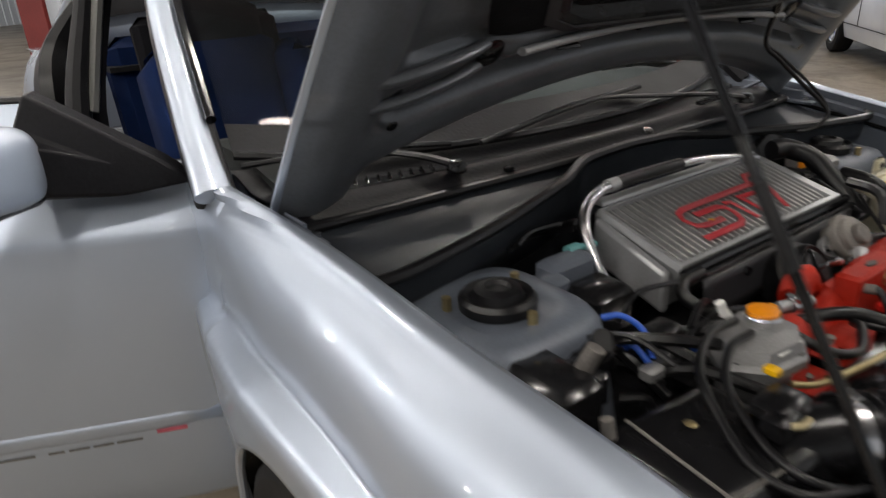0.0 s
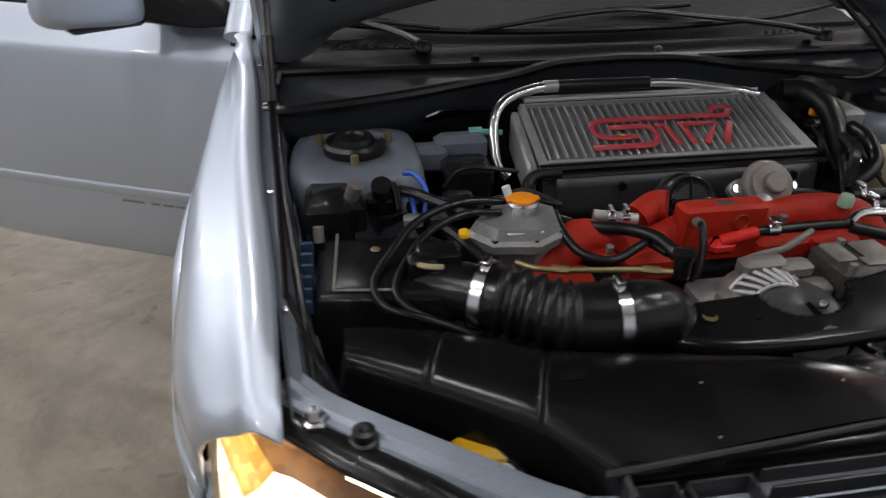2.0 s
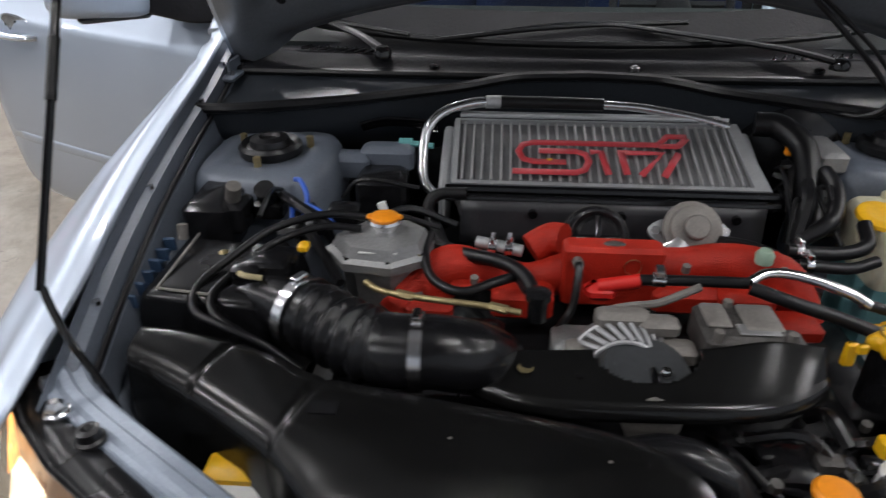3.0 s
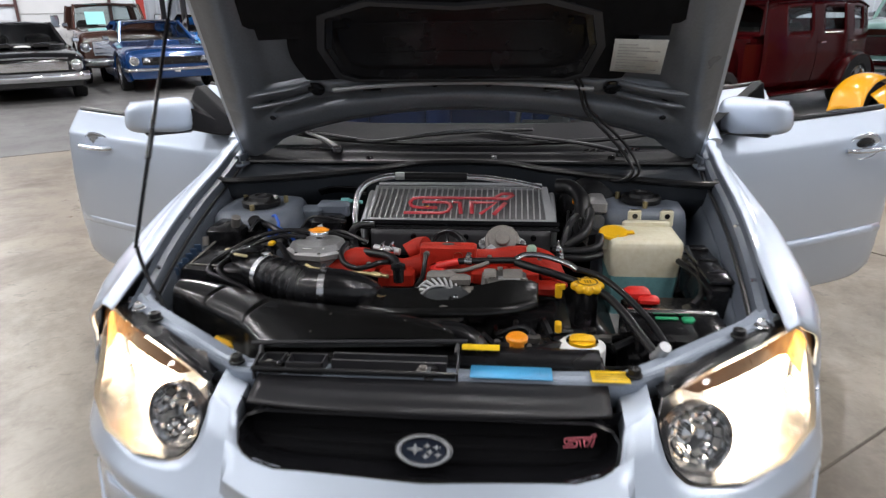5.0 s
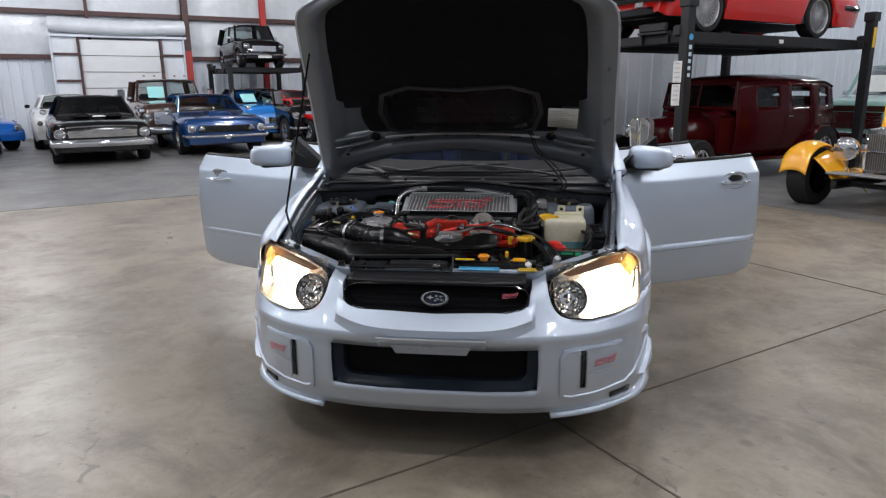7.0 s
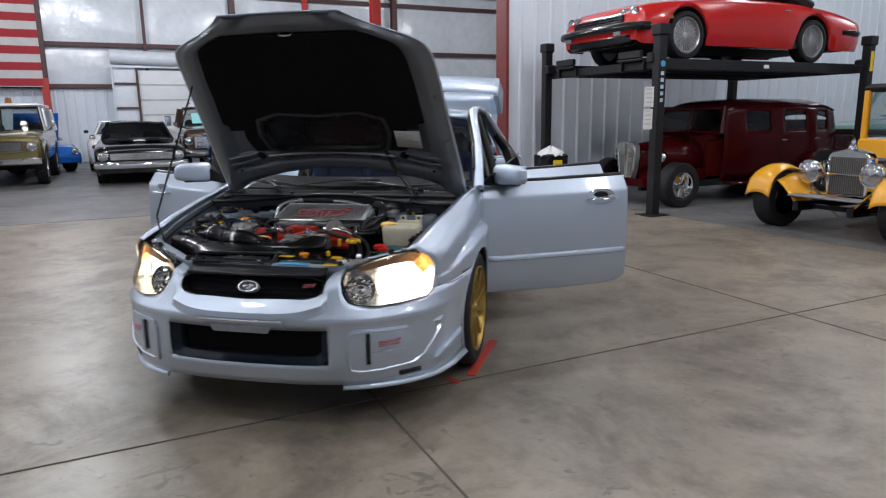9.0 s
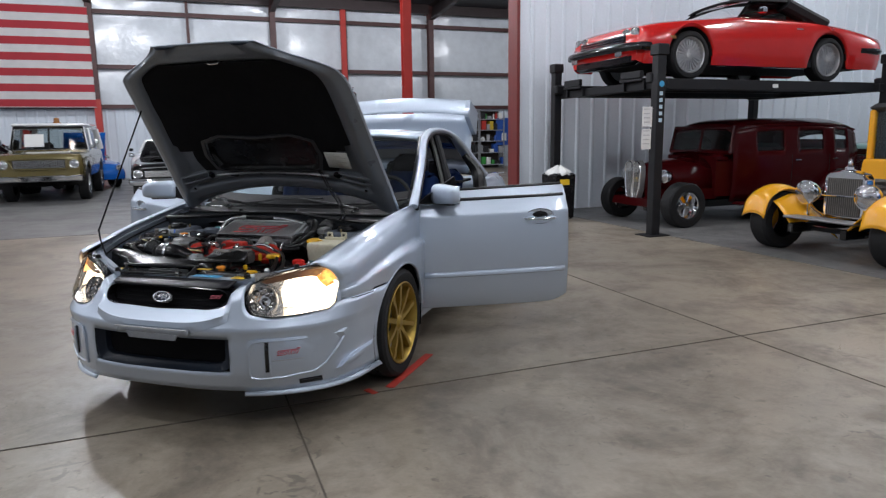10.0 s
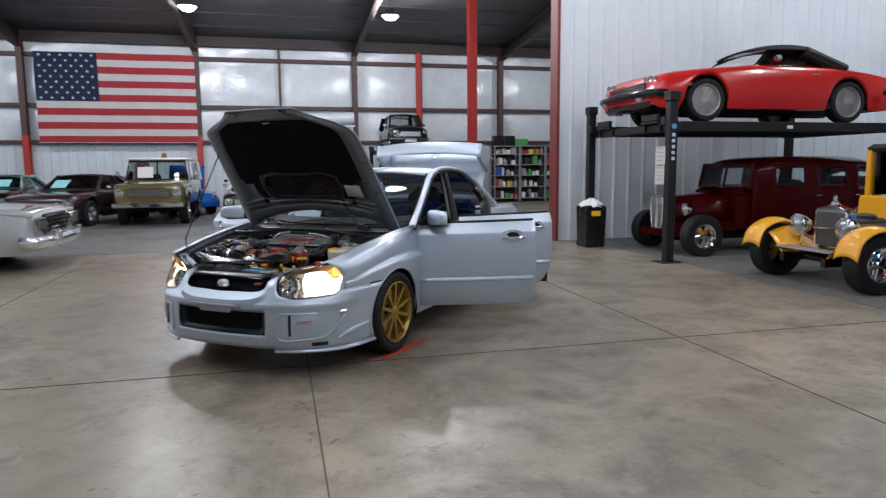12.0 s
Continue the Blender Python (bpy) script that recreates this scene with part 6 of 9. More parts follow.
def intercooler():
    B, Fz = Vector((0, .962, .866)), Vector((0, .784, .811))
    def top(x, t, h=0.0):
        n = Vector((0, -(Fz.z - B.z), (Fz.y - B.y))).normalized() * -1
        if n.z < 0:
            n = -n
        return B + (Fz - B) * t + Vector((x, 0, 0)) + n * h
    ic = part("intercooler", G().rings([[top(x * 1.0, t, -.10) for x, t in ((-.235, .06), (.245, .06), (.255, .94), (-.235, .94))], [top(x, t, -.012) for x, t in ((-.258, 0), (.262, 0), (.279, 1), (-.255, 1))], [top(x, t, 0) for x, t in ((-.255, .01), (.259, .01), (.276, .99), (-.252, .99))], [top(x, t, 0) for x, t in ((-.246, .035), (.240, .035), (.250, .945), (-.244, .945))], [top(x, t, -.012) for x, t in ((-.245, .04), (.239, .04), (.249, .94), (-.243, .94))]], caps=True), ALU, car, "aluminium top-mount intercooler with a red stencilled emblem", sharp=25)
    for i in range(29):
        x = -.236 + i * .0168
        part("fin", fin_mesh, None, ic).matrix_basis = Matrix.Translation(top(x, .485, -.006)) @ Matrix.Rotation(math.atan2(Fz.z - B.z, Fz.y - B.y) - math.pi, 4, "X")
    part("fin_bed", G().surf(lambda x, t: top(x, t, -.009), lin(-.245, .248, 12), lin(.04, .94, 8)), FIN, ic, "grey corrugated core")
    em = emblem(lambda a, b: top(-.150 + .310 * a, .885 - .62 * b, .0045))
    part("stencil", em, REDPAINT, ic, "red stencilled stroke emblem", solid=.001)
    # end tank with slanting flank
    part("end_tank", G().rings([[Vector((x, y, z)) for y, z in ((.80, .80), (.955, .855), (.955, .775), (.80, .725))] for x in (-.256, -.268, -.276)], caps=True), ALU, ic, "cast aluminium end tank", bevel=.012)
    part("end_tank", G().rings([[Vector((x, y, z)) for y, z in ((.80, .80), (.955, .855), (.955, .775), (.80, .725))] for x in (.262, .272, .282)], caps=True), ALU, ic, bevel=.012)
    part("rim_bar", G().tube([top(-.262, 1.045, -.004), top(.285, 1.045, -.004)], .008, 8, 1), GLOSSBLK, ic, "black seal bar along the front")
    part("rim_bar", G().tube([top(-.262, 1.12, -.012), top(.285, 1.12, -.012)], .006, 8, 1), SATIN, ic)
    sh = part("bracket_shroud", G().surf(lambda x, t: Vector((x, .760 - .012 * t, .792 - .072 * t)), lin(-.235, .262, 16), lin(0, 1, 5)), DUCTRIM, ic, "dark shroud under the intercooler", solid=.004)
    for x in (-.115, .03, .215):
        part("shroud_bolt", G().cyl((x, .757, .775), (x, .747, .774), .008, 8), GLOSSBLK, sh)
    part("rear_plate", G().surf(lambda x, t: top(x, -.03 - .13 * t, .004 - .010 * t), [-.245, -.22, 0, .20, .235], lin(0, 1, 4)), ALU, ic, "grey flange plate along the back", solid=.004)
    part("rear_rib", G().tube([top(-.246, -.012, .004), top(.244, -.012, .004)], .0045, 8, 1), ALU, ic)
    part("paint_chip", G().lathe([(.006, 0), (.005, .003), (.0001, .004)], 8, Matrix.Translation(top(-.085, .65, .001))), YELLOWP, ic)


FINBRIGHT = mat('bright_fin', (.60, .60, .60), .4, .8, var=.2, scale=30, fine=300)
g = G().box(0, 0, 0, .0040, .160, .010, .0010)
fin_mesh = mesh(g, 30, "fin")
fin_mesh.materials.append(FINBRIGHT)
intercooler()


def band(p, d, r, name="hose_clamp", w=.012, parent=None):
    p, d = Vector(p), Vector(d).normalized()
    m = Matrix.Translation(p) @ d.to_track_quat("Z", "Y").to_matrix().to_4x4()
    g = G().lathe([(r, -w), (r + .003, -w), (r + .003, w), (r, w)], 24, m).box(0, r + .006, 0, .022, .010, w * 1.6, .002, m)
    return part(name, g, STEEL, parent or car, "bright steel hose clamp")


def plumbing():
    hot = part("breather_pipe", G().tube([(-.175, .992, .888), (-.225, .985, .886), (-.280, .968, .872), (-.308, .945, .845), (-.314, .915, .80), (-.310, .89, .765), (-.292, .878, .748)], .0105, 10, 6), STEEL, car, "bent bright steel pipe")
    part("pipe_ferrule", G().cyl((-.20, .990, .888), (-.172, .992, .888), .0125, 12), ALU, hot)
    part("rubber_joint", G().tube([(-.175, .992, .888), (-.08, .995, .887), (.02, .990, .887)], .012, 10, 5), RUBBER, hot)
    part("pipe_end", G().tube([(.015, .990, .887), (.09, .985, .884), (.18, .968, .874), (.245, .955, .862)], .0085, 10, 5), STEEL, hot, "bright steel pipe")
    part("valve_fitting", G().cyl((-.360, .935, .822), (-.335, .935, .822), .010, 10).cyl((-.335, .935, .822), (-.295, .93, .82), .006, 8), mat_teal, hot, "teal capped fitting")
    # coolant tank with its orange cap
    c = Vector((-.338, .606, 0))
    hexa = [(-.090, -.004), (-.055, -.050), (.015, -.060), (.062, -.030), (.070, .030), (.035, .060), (-.045, .050)]
    tk = part("coolant_tank", G().rings([[(c.x + a * k, c.y + b * k, z) for a, b in hexa] for k, z in ((.66, .65), (.74, .74), (.78, .764), (1.0, .771), (1.01, .784), (.90, .790), (.80, .806), (.42, .814))], caps=True), CASTGREY, car, "cast grey coolant expansion tank", sharp=16)
    part("tank_label", G().box(c.x - .005, c.y - .040, .8005, .055, .014, .002), PAPER, tk)
    m = Matrix.Translation((c.x, c.y, .808))
    part("cap_skirt", G().lathe([(.017, 0), (.017, .014), (.023, .016), (.025, .022), (.023, .026), (.0001, .028)], 24, m), STEEL, tk, "bright metal cap skirt")
    g = G().lathe([(.020, .026), (.021, .029), (.017, .031), (.0001, .031)], 24, m)
    for k in range(2):
        g.box(.022 * (1 - 2 * k), 0, .0275, .008, .014, .005, .002, m)
    part("cap", g, ORANGEP, tk, "orange pressure cap")
    for a, b in ((-.07, -.01), (-.05, -.042), (.01, -.05), (.052, -.025), (.058, .025)):
        part("tank_screw", G().cyl((c.x + a, c.y + b, .783), (c.x + a, c.y + b, .792), .006, 6), STEEL, tk)
    part("vent_plug", G().cyl((-.345, .655, .812), (-.352, .660, .832), .007, 10).cyl((-.34, .655, .815), (-.33, .65, .79), .006, 8), WHITEP, tk, "pale plastic vent plug")
    # paired coolant hoses over the air box
    H = lambda pts, r, mt=RUBBER, lab="", name="hose": part(name, G().tube(pts, r, 10, 6), mt, car, lab)
    H([(-.365, .628, .822), (-.43, .622, .828), (-.50, .590, .818), (-.545, .530, .802), (-.572, .475, .790), (-.560, .430, .782), (-.52, .412, .775), (-.47, .405, .755), (-.42, .40, .72)], .0058, RUBBER, "black coolant hose")
    H([(-.372, .600, .818), (-.43, .594, .822), (-.49, .560, .812), (-.530, .500, .798), (-.545, .455, .790), (-.53, .425, .780), (-.49, .412, .76), (-.44, .405, .72)], .0054, RUBBER, "black coolant hose")
    H([(-.225, .768, .800), (-.272, .768, .797), (-.288, .750, .780), (-.268, .70, .760), (-.255, .655, .762), (-.225, .612, .775), (-.17, .588, .778), (-.135, .555, .776), (-.118, .510, .765)], .0105, RUBBER, "black breather hose")
    H([(-.275, .640, .79), (-.278, .585, .785), (-.262, .545, .770), (-.22, .525, .764), (-.17, .545, .772), (-.145, .565, .765), (-.13, .530, .765)], .0070, RUBBER)
    part("pcv_valve", G().lathe([(.013, -.03), (.014, 0), (.018, .004), (.018, .013), (.010, .016), (.0001, .017)], 16, Matrix.Translation((-.118, .503, .770))), SATIN, car, "black ribbed valve")
    H([(-.36, .545, .762), (-.331, .525, .760), (-.26, .510, .760), (-.19, .500, .760), (-.14, .49, .758)], .0048, mat_brass, "yellow zinc fuel pipe")
    for p in ((-.30, .518, .760), (-.17, .496, .760)):
        part("pipe_nut", G().cyl(Vector(p) - Vector((.012, -.004, 0)), Vector(p) + Vector((.012, -.004, 0)), .0065, 6), mat_brass, car)
    # blue silicone vacuum hoses
    H([(-.505, .735, .832), (-.490, .715, .838), (-.475, .690, .820), (-.480, .670, .79)], .0042, BLUEHOSE, "blue silicone vacuum hose")
    H([(-.500, .700, .80), (-.47, .675, .815), (-.44, .655, .81), (-.42, .648, .79)], .0042, BLUEHOSE, "blue silicone vacuum hose")
    H([(-.515, .72, .80), (-.50, .69, .81), (-.495, .66, .79)], .0042, BLUEHOSE)
    # right-hand hoses
    H([(.285, .945, .872), (.325, .930, .872), (.352, .880, .850), (.350, .82, .80), (.34, .76, .75)], .022, RUBBER, "thick black hose")
    H([(.30, .70, .77), (.345, .715, .80), (.365, .77, .825), (.372, .83, .83)], .013, RUBBER)
    H([(.26, .655, .775), (.33, .65, .775), (.375, .66, .785), (.385, .70, .80)], .011, RUBBER, "black hose with white clip")
    H([(.27, .63, .765), (.34, .625, .765), (.385, .64, .77)], .009, RUBBER)
    for p in ((.275, .655, .776), (.282, .63, .766)):
        band(p, (1, 0, 0), .011, w=.005)
    H([(.022, .555, .776), (.10, .548, .782), (.165, .538, .788)], .0080, RUBBER, "black fuel hose")
    band((.050, .553, .779), (1, -.1, 0), .0075, w=.009)
    H([(.165, .535, .792), (.19, .545, .800), (.23, .540, .800), (.285, .520, .790), (.31, .505, .78)], .0075, STEEL, "bright steel pipe")
    H([(.165, .530, .786), (.22, .505, .778), (.28, .49, .765), (.36, .44, .75), (.40, .36, .735), (.43, .27, .715), (.455, .20, .70)], .0095, RUBBER, "thick black hose")
    H([(.30, .51, .782), (.36, .49, .77), (.41, .43, .75), (.45, .34, .73), (.47, .24, .715)], .0075, RUBBER)
    part("hose_union", G().cyl((.44, .235, .70), (.450, .205, .728), .010, 12).cyl((.447, .212, .722), (.452, .200, .742), .012, 12), ALU, car, "silver hose union")
    part("green_cap", G().lathe([(.012, 0), (.013, .014), (.009, .020), (.0001, .020)], 14, Matrix.Translation((.205, .600, .785))), mat_palegreen, car, "pale green service cap")


mat_teal = mat("teal_cap", (.15, .42, .42), .45, var=.1)
mat_palegreen = mat("pale_green_plastic", (.30, .42, .32), .5, var=.1)
plumbing()


def airway():
    ab = part("air_box", G().rings([[(x, y, z) for x, y in o] for o, z in (([(-.66, .45), (-.46, .43), (-.44, .60), (-.655, .63)], .62), ([(-.655, .455), (-.47, .435), (-.455, .605), (-.65, .625)], .745), ([(-.648, .462), (-.475, .445), (-.462, .60), (-.646, .618)], .782), ([(-.625, .475), (-.485, .460), (-.475, .590), (-.628, .605)], .790))], caps=True), PLASTIC, car, "black plastic air filter box", bevel=.006)
    part("box_rim", G().tube([(-.625, .468, .789), (-.618, .60, .800)], .0022, 6, 1), mat_worn, ab, "thin bright line along the box edge")
    part("box_rim", G().tube([(-.625, .468, .789), (-.55, .458, .789)], .0022, 6, 1), mat_worn, ab)
    for i in range(6):
        y = .462 + i * .026
        part("box_clip", G().box(-.663, y, .770 + .003 * i, .018, .006, .022, .002).box(-.668, y, .760 + .003 * i, .010, .011, .008, .002), mat_clip, ab, "blue-grey plastic clip")
    part("chip", G().lathe([(.008, 0), (.005, .002), (.0001, .002)], 6, Matrix.Translation((-.565, .555, .7965))), mat_brass, ab)
    part("plug", G().cyl((-.645, .600, .790), (-.645, .606, .812), .008, 10), mat_worn, ab, "grey plastic plug")
    # air flow sensor neck
    part("sensor_neck", G().tube([(-.50, .500, .765), (-.46, .475, .768), (-.425, .455, .769)], .041, 18, 3), PLASTIC, ab, "black air flow sensor neck")
    part("sensor_plug", G().box(-.482, .502, .812, .060, .042, .022, .005).box(-.505, .488, .806, .040, .030, .030, .005).box(-.462, .520, .806, .030, .022, .016, .003), PLASTIC, ab)
    part("sensor_tab", G().box(-.440, .535, .822, .014, .018, .012, .003), YELLOWP, ab, "yellow connector tab")
    part("sensor_wire", G().tube([(-.52, .49, .81), (-.505, .468, .815), (-.48, .47, .81)], .004, 6, 4), mat_beige, ab)
    # ribbed elbow
    P = curve_pts([(-.430, .457, .769), (-.385, .430, .768), (-.335, .400, .765), (-.29, .390, .765), (-.245, .390, .766), (-.205, .398, .754), (-.178, .422, .730), (-.168, .455, .695), (-.165, .48, .66)], 34)
    n = len(P)
    rs = []
    for i in range(n):
        t = i / (n - 1)
        r = .046
        if .07 < t < .30:
            r += .0036 * math.sin((t - .07) / .23 * 5 * 2 * math.pi)
        if t > .62:
            r -= .012 * (t - .62) / .38
        rs.append(r)
    el = part("intake_elbow", G().tube(P, .046, 28, 1, smooth=False, rs=rs), PLASTIC, car, "satin black ribbed intake elbow", sharp=70)
    band((-.425, .454, .769), (-.8, .5, 0), .048, parent=el, w=.0075)
    band((-.268, .390, .765), (1, .0, 0), .047, parent=el, w=.0075)
    # the big flat duct from the grille to the air box
    back = [(-.614, .408), (-.56, .408), (-.493, .395), (-.43, .372), (-.371, .345), (-.20, .315), (-.04, .285), (.03, .240), (.048, .192)]
    front = [(-.614, .347), (-.575, .330), (-.524, .305), (-.465, .270), (-.408, .233), (-.388, .215), (-.370, .198), (-.353, .181), (-.338, .165)]
    Pb, Pf = curve_pts([(x, y, 0) for x, y in back], 5), curve_pts([(x, y, 0) for x, y in front], 5)
    m = len(Pb)

    def duct(t, k):
        i = t * (m - 1)
        a = int(min(i, m - 2))
        q = i - a
        b, f = Pb[a].lerp(Pb[a + 1], q), Pf[a].lerp(Pf[a + 1], q)
        zt = ease(t, [(0, .780), (.25, .773), (.5, .768), (.8, .760), (1, .752)])
        if k < 0:
            p = b
            return Vector((p.x, p.y + .004 * -k, zt - .012 + .10 * k))
        if k > 1:
            p = f
            return Vector((p.x - .004 * (k - 1), p.y - .010 * (k - 1), zt - .022 - .11 * (k - 1)))
        p = b.lerp(f, k)
        crown = .012 * (1 - (2 * k - 1) ** 6)
        groove = 0
        for g0 in (.25, .50):
            groove += .005 * math.exp(-((t - g0) / .006) ** 2)
        return Vector((p.x, p.y, zt - .012 - (.010 * k ** 4) + crown - groove))
    ts = sorted(set(lin(0, 1, 41) + [g0 + d for g0 in (.25, .50) for d in (-.018, -.012, -.006, 0, .006, .012, .018)]))
    du = part("intake_duct", G().surf(duct, ts, [-1, -.5, -.1, 0, .03, .08, .2, .4, .6, .8, .92, .97, 1, 1.1, 1.5, 2]), mat_duct, car, "large satin black plastic intake duct", sharp=60)
    part("duct_end", G().surf(lambda a, b: duct(0, a) * (1 - b) + (duct(0, a) + Vector((-.012, 0, -.08))) * b, lin(0, 1, 8), lin(0, 1, 3)), mat_duct, du)
    # mouthpiece over the core support
    lip0, lip1 = Vector((-.340, .163, .739)), Vector((.050, .190, .741))
    low0, low1 = Vector((-.345, .112, .714)), Vector((.052, .114, .714))
    mo = part("duct_mouth", G().rings([[lip0.lerp(lip1, t) + Vector((0, d, h)) for t in lin(0, 1, 9)] for d, h in ((.012, .002), (0, .001), (-.002, -.006), (.004, -.012))], closed=False), mat_duct, du, "black open mouth of the intake duct", solid=.003)
    part("mouth_lip", G().tube([lip0 + Vector((.004, -.02, -.012)), lip0, lip0.lerp(lip1, .03) + Vector((0, 0, .004)), lip0.lerp(lip1, .97) + Vector((0, 0, .004)), lip1, lip1 + Vector((-.002, -.02, -.012))], .0042, 8, 3), DUCTRIM, mo, "thin grey rim of the mouth")
    for p, q in ((lip0, low0), (lip1, low1)):
        part("mouth_side", G().rings([[p, q, q + Vector((0, 0, -.025)), p + Vector((0, 0, -.06))], [v + Vector((.004, 0, 0)) for v in (p, q, q + Vector((0, 0, -.025)), p + Vector((0, 0, -.06)))]], caps=True), DUCTRIM, mo)
    part("mouth_floor", G().surf(lambda x, t: Vector((x, .112 + .072 * t, .706 - .010 * t)), lin(-.344, .050, 9), lin(0, 1, 4)), mat_fw, mo)
    part("mouth_rail", G().tube([low0, low0.lerp(low1, .5), low1], .0045, 8, 3), RUBBER, mo)
    # open chambers and ribs inside the mouth
    for x0, x1, y0, y1 in ((-.278, -.208, .118, .152), (-.332, -.290, .118, .154)):
        for a, b in (((x0, y0), (x1, y0)), ((x1, y0), (x1, y1)), ((x1, y1), (x0, y1)), ((x0, y1), (x0, y0))):
            part("chamber_wall", G().rings([[Vector((a[0], a[1], z)), Vector((b[0], b[1], z)), Vector((b[0] + .0035, b[1] + .0035, z)), Vector((a[0] + .0035, a[1] + .0035, z))] for z in (.700, .726)], caps=True), DUCTRIM, mo)
    for y, z in ((.156, .720), (.136, .716)):
        part("mouth_rib", G().box(-.080, y, z, .225, .004, .022, .0015), DUCTRIM, mo)
    for x in (-.315, -.012):
        part("mouth_bolt", G().lathe([(.014, 0), (.014, .006), (.009, .008), (.008, .014), (.0001, .014)], 6, Matrix.Translation((x, .128, .708))), mat_worn, mo, "worn steel bolt")
        part("mouth_post", G().box(x + .024, .122, .714, .014, .014, .026, .004), GLOSSBLK, mo)
    part("duct_label", G().box(-.36, .285, .7665, .030, .018, .002), PLASTIC, du)
    for x, y in ((-.22, .25), (-.06, .23), (-.24, .17)):
        part("paint_fleck", G().lathe([(.002, 0), (.0015, .001), (.0001, .001)], 6, Matrix.Translation((x, y, .7675))), mat_worn, du)


mat_rib = mat('bright_cast_rib', (.44, .44, .45), .4, .3, var=.15, scale=30, fine=300)
GUARD = mat('satin_grey_guard', (.055, .058, .062), .3, .2, var=.2, scale=12, fine=120)
mat_clip = mat("blue_grey_clip", (.035, .07, .13), .45, var=.15)
mat_beige = mat("beige_wire", (.45, .38, .22), .5, var=.1)
mat_duct = mat("duct_plastic", (.006, .006, .006), .21, spec=.36, var=.4, scale=10, fine=120, bump=.02, rvar=.07)
airway()


def manifold():
    # plenum block with a drilled plug, two cast arms running out to the heads
    g = G().box(-.005, .611, .752, .144, .040, .100, .006).box(-.005, .640, .735, .13, .05, .06, .012)
    mf = part("intake_manifold", g, REDCRACK, car, "red wrinkle-painted intake manifold", sharp=35)
    part("left_arm", G().tube([(-.060, .630, .738), (-.125, .622, .728), (-.19, .618, .742), (-.24, .612, .752), (-.285, .592, .728), (-.315, .565, .69)], .03, 14, 5, flat=1.15, rs=[.030, .023, .026, .031, .033, .033]), REDCRACK, mf, "red cast runner arm", sharp=60)
    part("right_arm", G().tube([(.050, .640, .744), (.11, .645, .748), (.175, .640, .758), (.235, .615, .755), (.262, .590, .728), (.275, .570, .700)], .03, 14, 5, flat=1.1, rs=[.030, .027, .029, .031, .027, .022]), REDCRACK, mf, "red cast runner arm", sharp=60)
    for p in ((-.215, .575, .742, .050, .030, .012), (-.135, .575, .722, .09, .05, .045), (.105, .600, .722, .10, .05, .040), (.185, .585, .725, .08, .045, .045), (-.27, .560, .715, .07, .05, .030), (.245, .548, .712, .07, .05, .03)):
        part("flange", G().box(*p, .008), REDCRACK, mf)
    part("rear_runner", G().tube([(-.12, .665, .755), (-.09, .675, .770), (-.07, .665, .775)], .026, 12, 4), REDCRACK, mf)
    for x, y, z in ((-.205, .575, .762), (-.285, .562, .738), (.225, .580, .790), (.10, .605, .776)):
        part("flange_bolt", G().cyl((x, y - .004, z - .012), (x, y - .006, z), .0065, 6), mat_worn, mf)
    for x0 in (-.175, -.150):
        band((x0 - .005, .640, .772), (1, -.1, 0), .0095, w=.006, parent=mf)
    part("breather_stub", G().cyl((-.205, .650, .775), (-.135, .634, .770), .0095, 12), ALU, mf, "bright breather stub")
    part("plug_hole", G().lathe([(.0125, .003), (.0125, -.001), (.010, -.004), (.0001, -.005)], 16, Matrix.Translation((.022, .5915, .775)) @ Matrix.Rotation(radians(90), 4, "X")), mat_brass, mf, "zinc plug")
    part("top_notch", G().lathe([(.012, .0), (.010, .003), (.0001, .003)], 14, Matrix.Translation((-.005, .608, .8015)) @ Matrix.Diagonal((1.4, .6, 1, 1))), mat_grimy, mf)
    part("boot", G().box(-.026, .562, .752, .046, .030, .030, .011).tube([(-.03, .560, .760), (.0, .557, .768), (.026, .555, .775)], .0105, 10, 4), REDPLASTIC, mf, "bright red rubber boot")
    part("vacuum_pipe", G().tube([(-.058, .584, .782), (-.058, .570, .784), (-.060, .556, .768), (-.066, .540, .735), (-.085, .52, .71)], .0062, 8, 5), RUBBER, mf)
    part("pipe_stub", G().cyl((-.058, .590, .782), (-.058, .574, .785), .0080, 10), mat_worn, mf)
    # throttle body coupling
    m = Matrix.Translation((-.016, .712, .752)) @ Matrix.Rotation(radians(58), 4, "X")
    tb = part("throttle_hose", G().lathe([(.050, -.05), (.050, -.01), (.053, -.006), (.053, .012), (.048, .016), (.046, .03), (.042, .034), (.036, .030), (.030, .036), (.0001, .034)], 24, m), RUBBER, car, "black throttle hose with clamp")
    part("throttle_clamp", G().lathe([(.0535, -.002), (.0550, -.002), (.0550, .008), (.0535, .008)], 24, m), mat_grimy, tb)
    part("throttle_web", G().box(0, 0, .034, .075, .010, .008, .003, m).box(0, 0, .034, .010, .075, .008, .003, m), GLOSSBLK, tb)
    part("throttle_arm", G().tube([(.030, .685, .765), (.050, .675, .768), (.064, .682, .760)], .007, 8, 3), STEEL, tb)
    # bypass valve on its two-bolt flange
    m = Matrix.Translation((.131, .697, .783)) @ Matrix.Rotation(radians(52), 4, "X")
    bv = part("bypass_valve", G().lathe([(.034, -.034), (.036, -.016), (.045, -.012), (.047, -.004), (.045, .002), (.038, .004), (.037, .013), (.033, .016), (.020, .017), (.0195, .026), (.017, .028), (.0001, .028)], 28, m), mat_worn, car, "worn grey bypass valve")
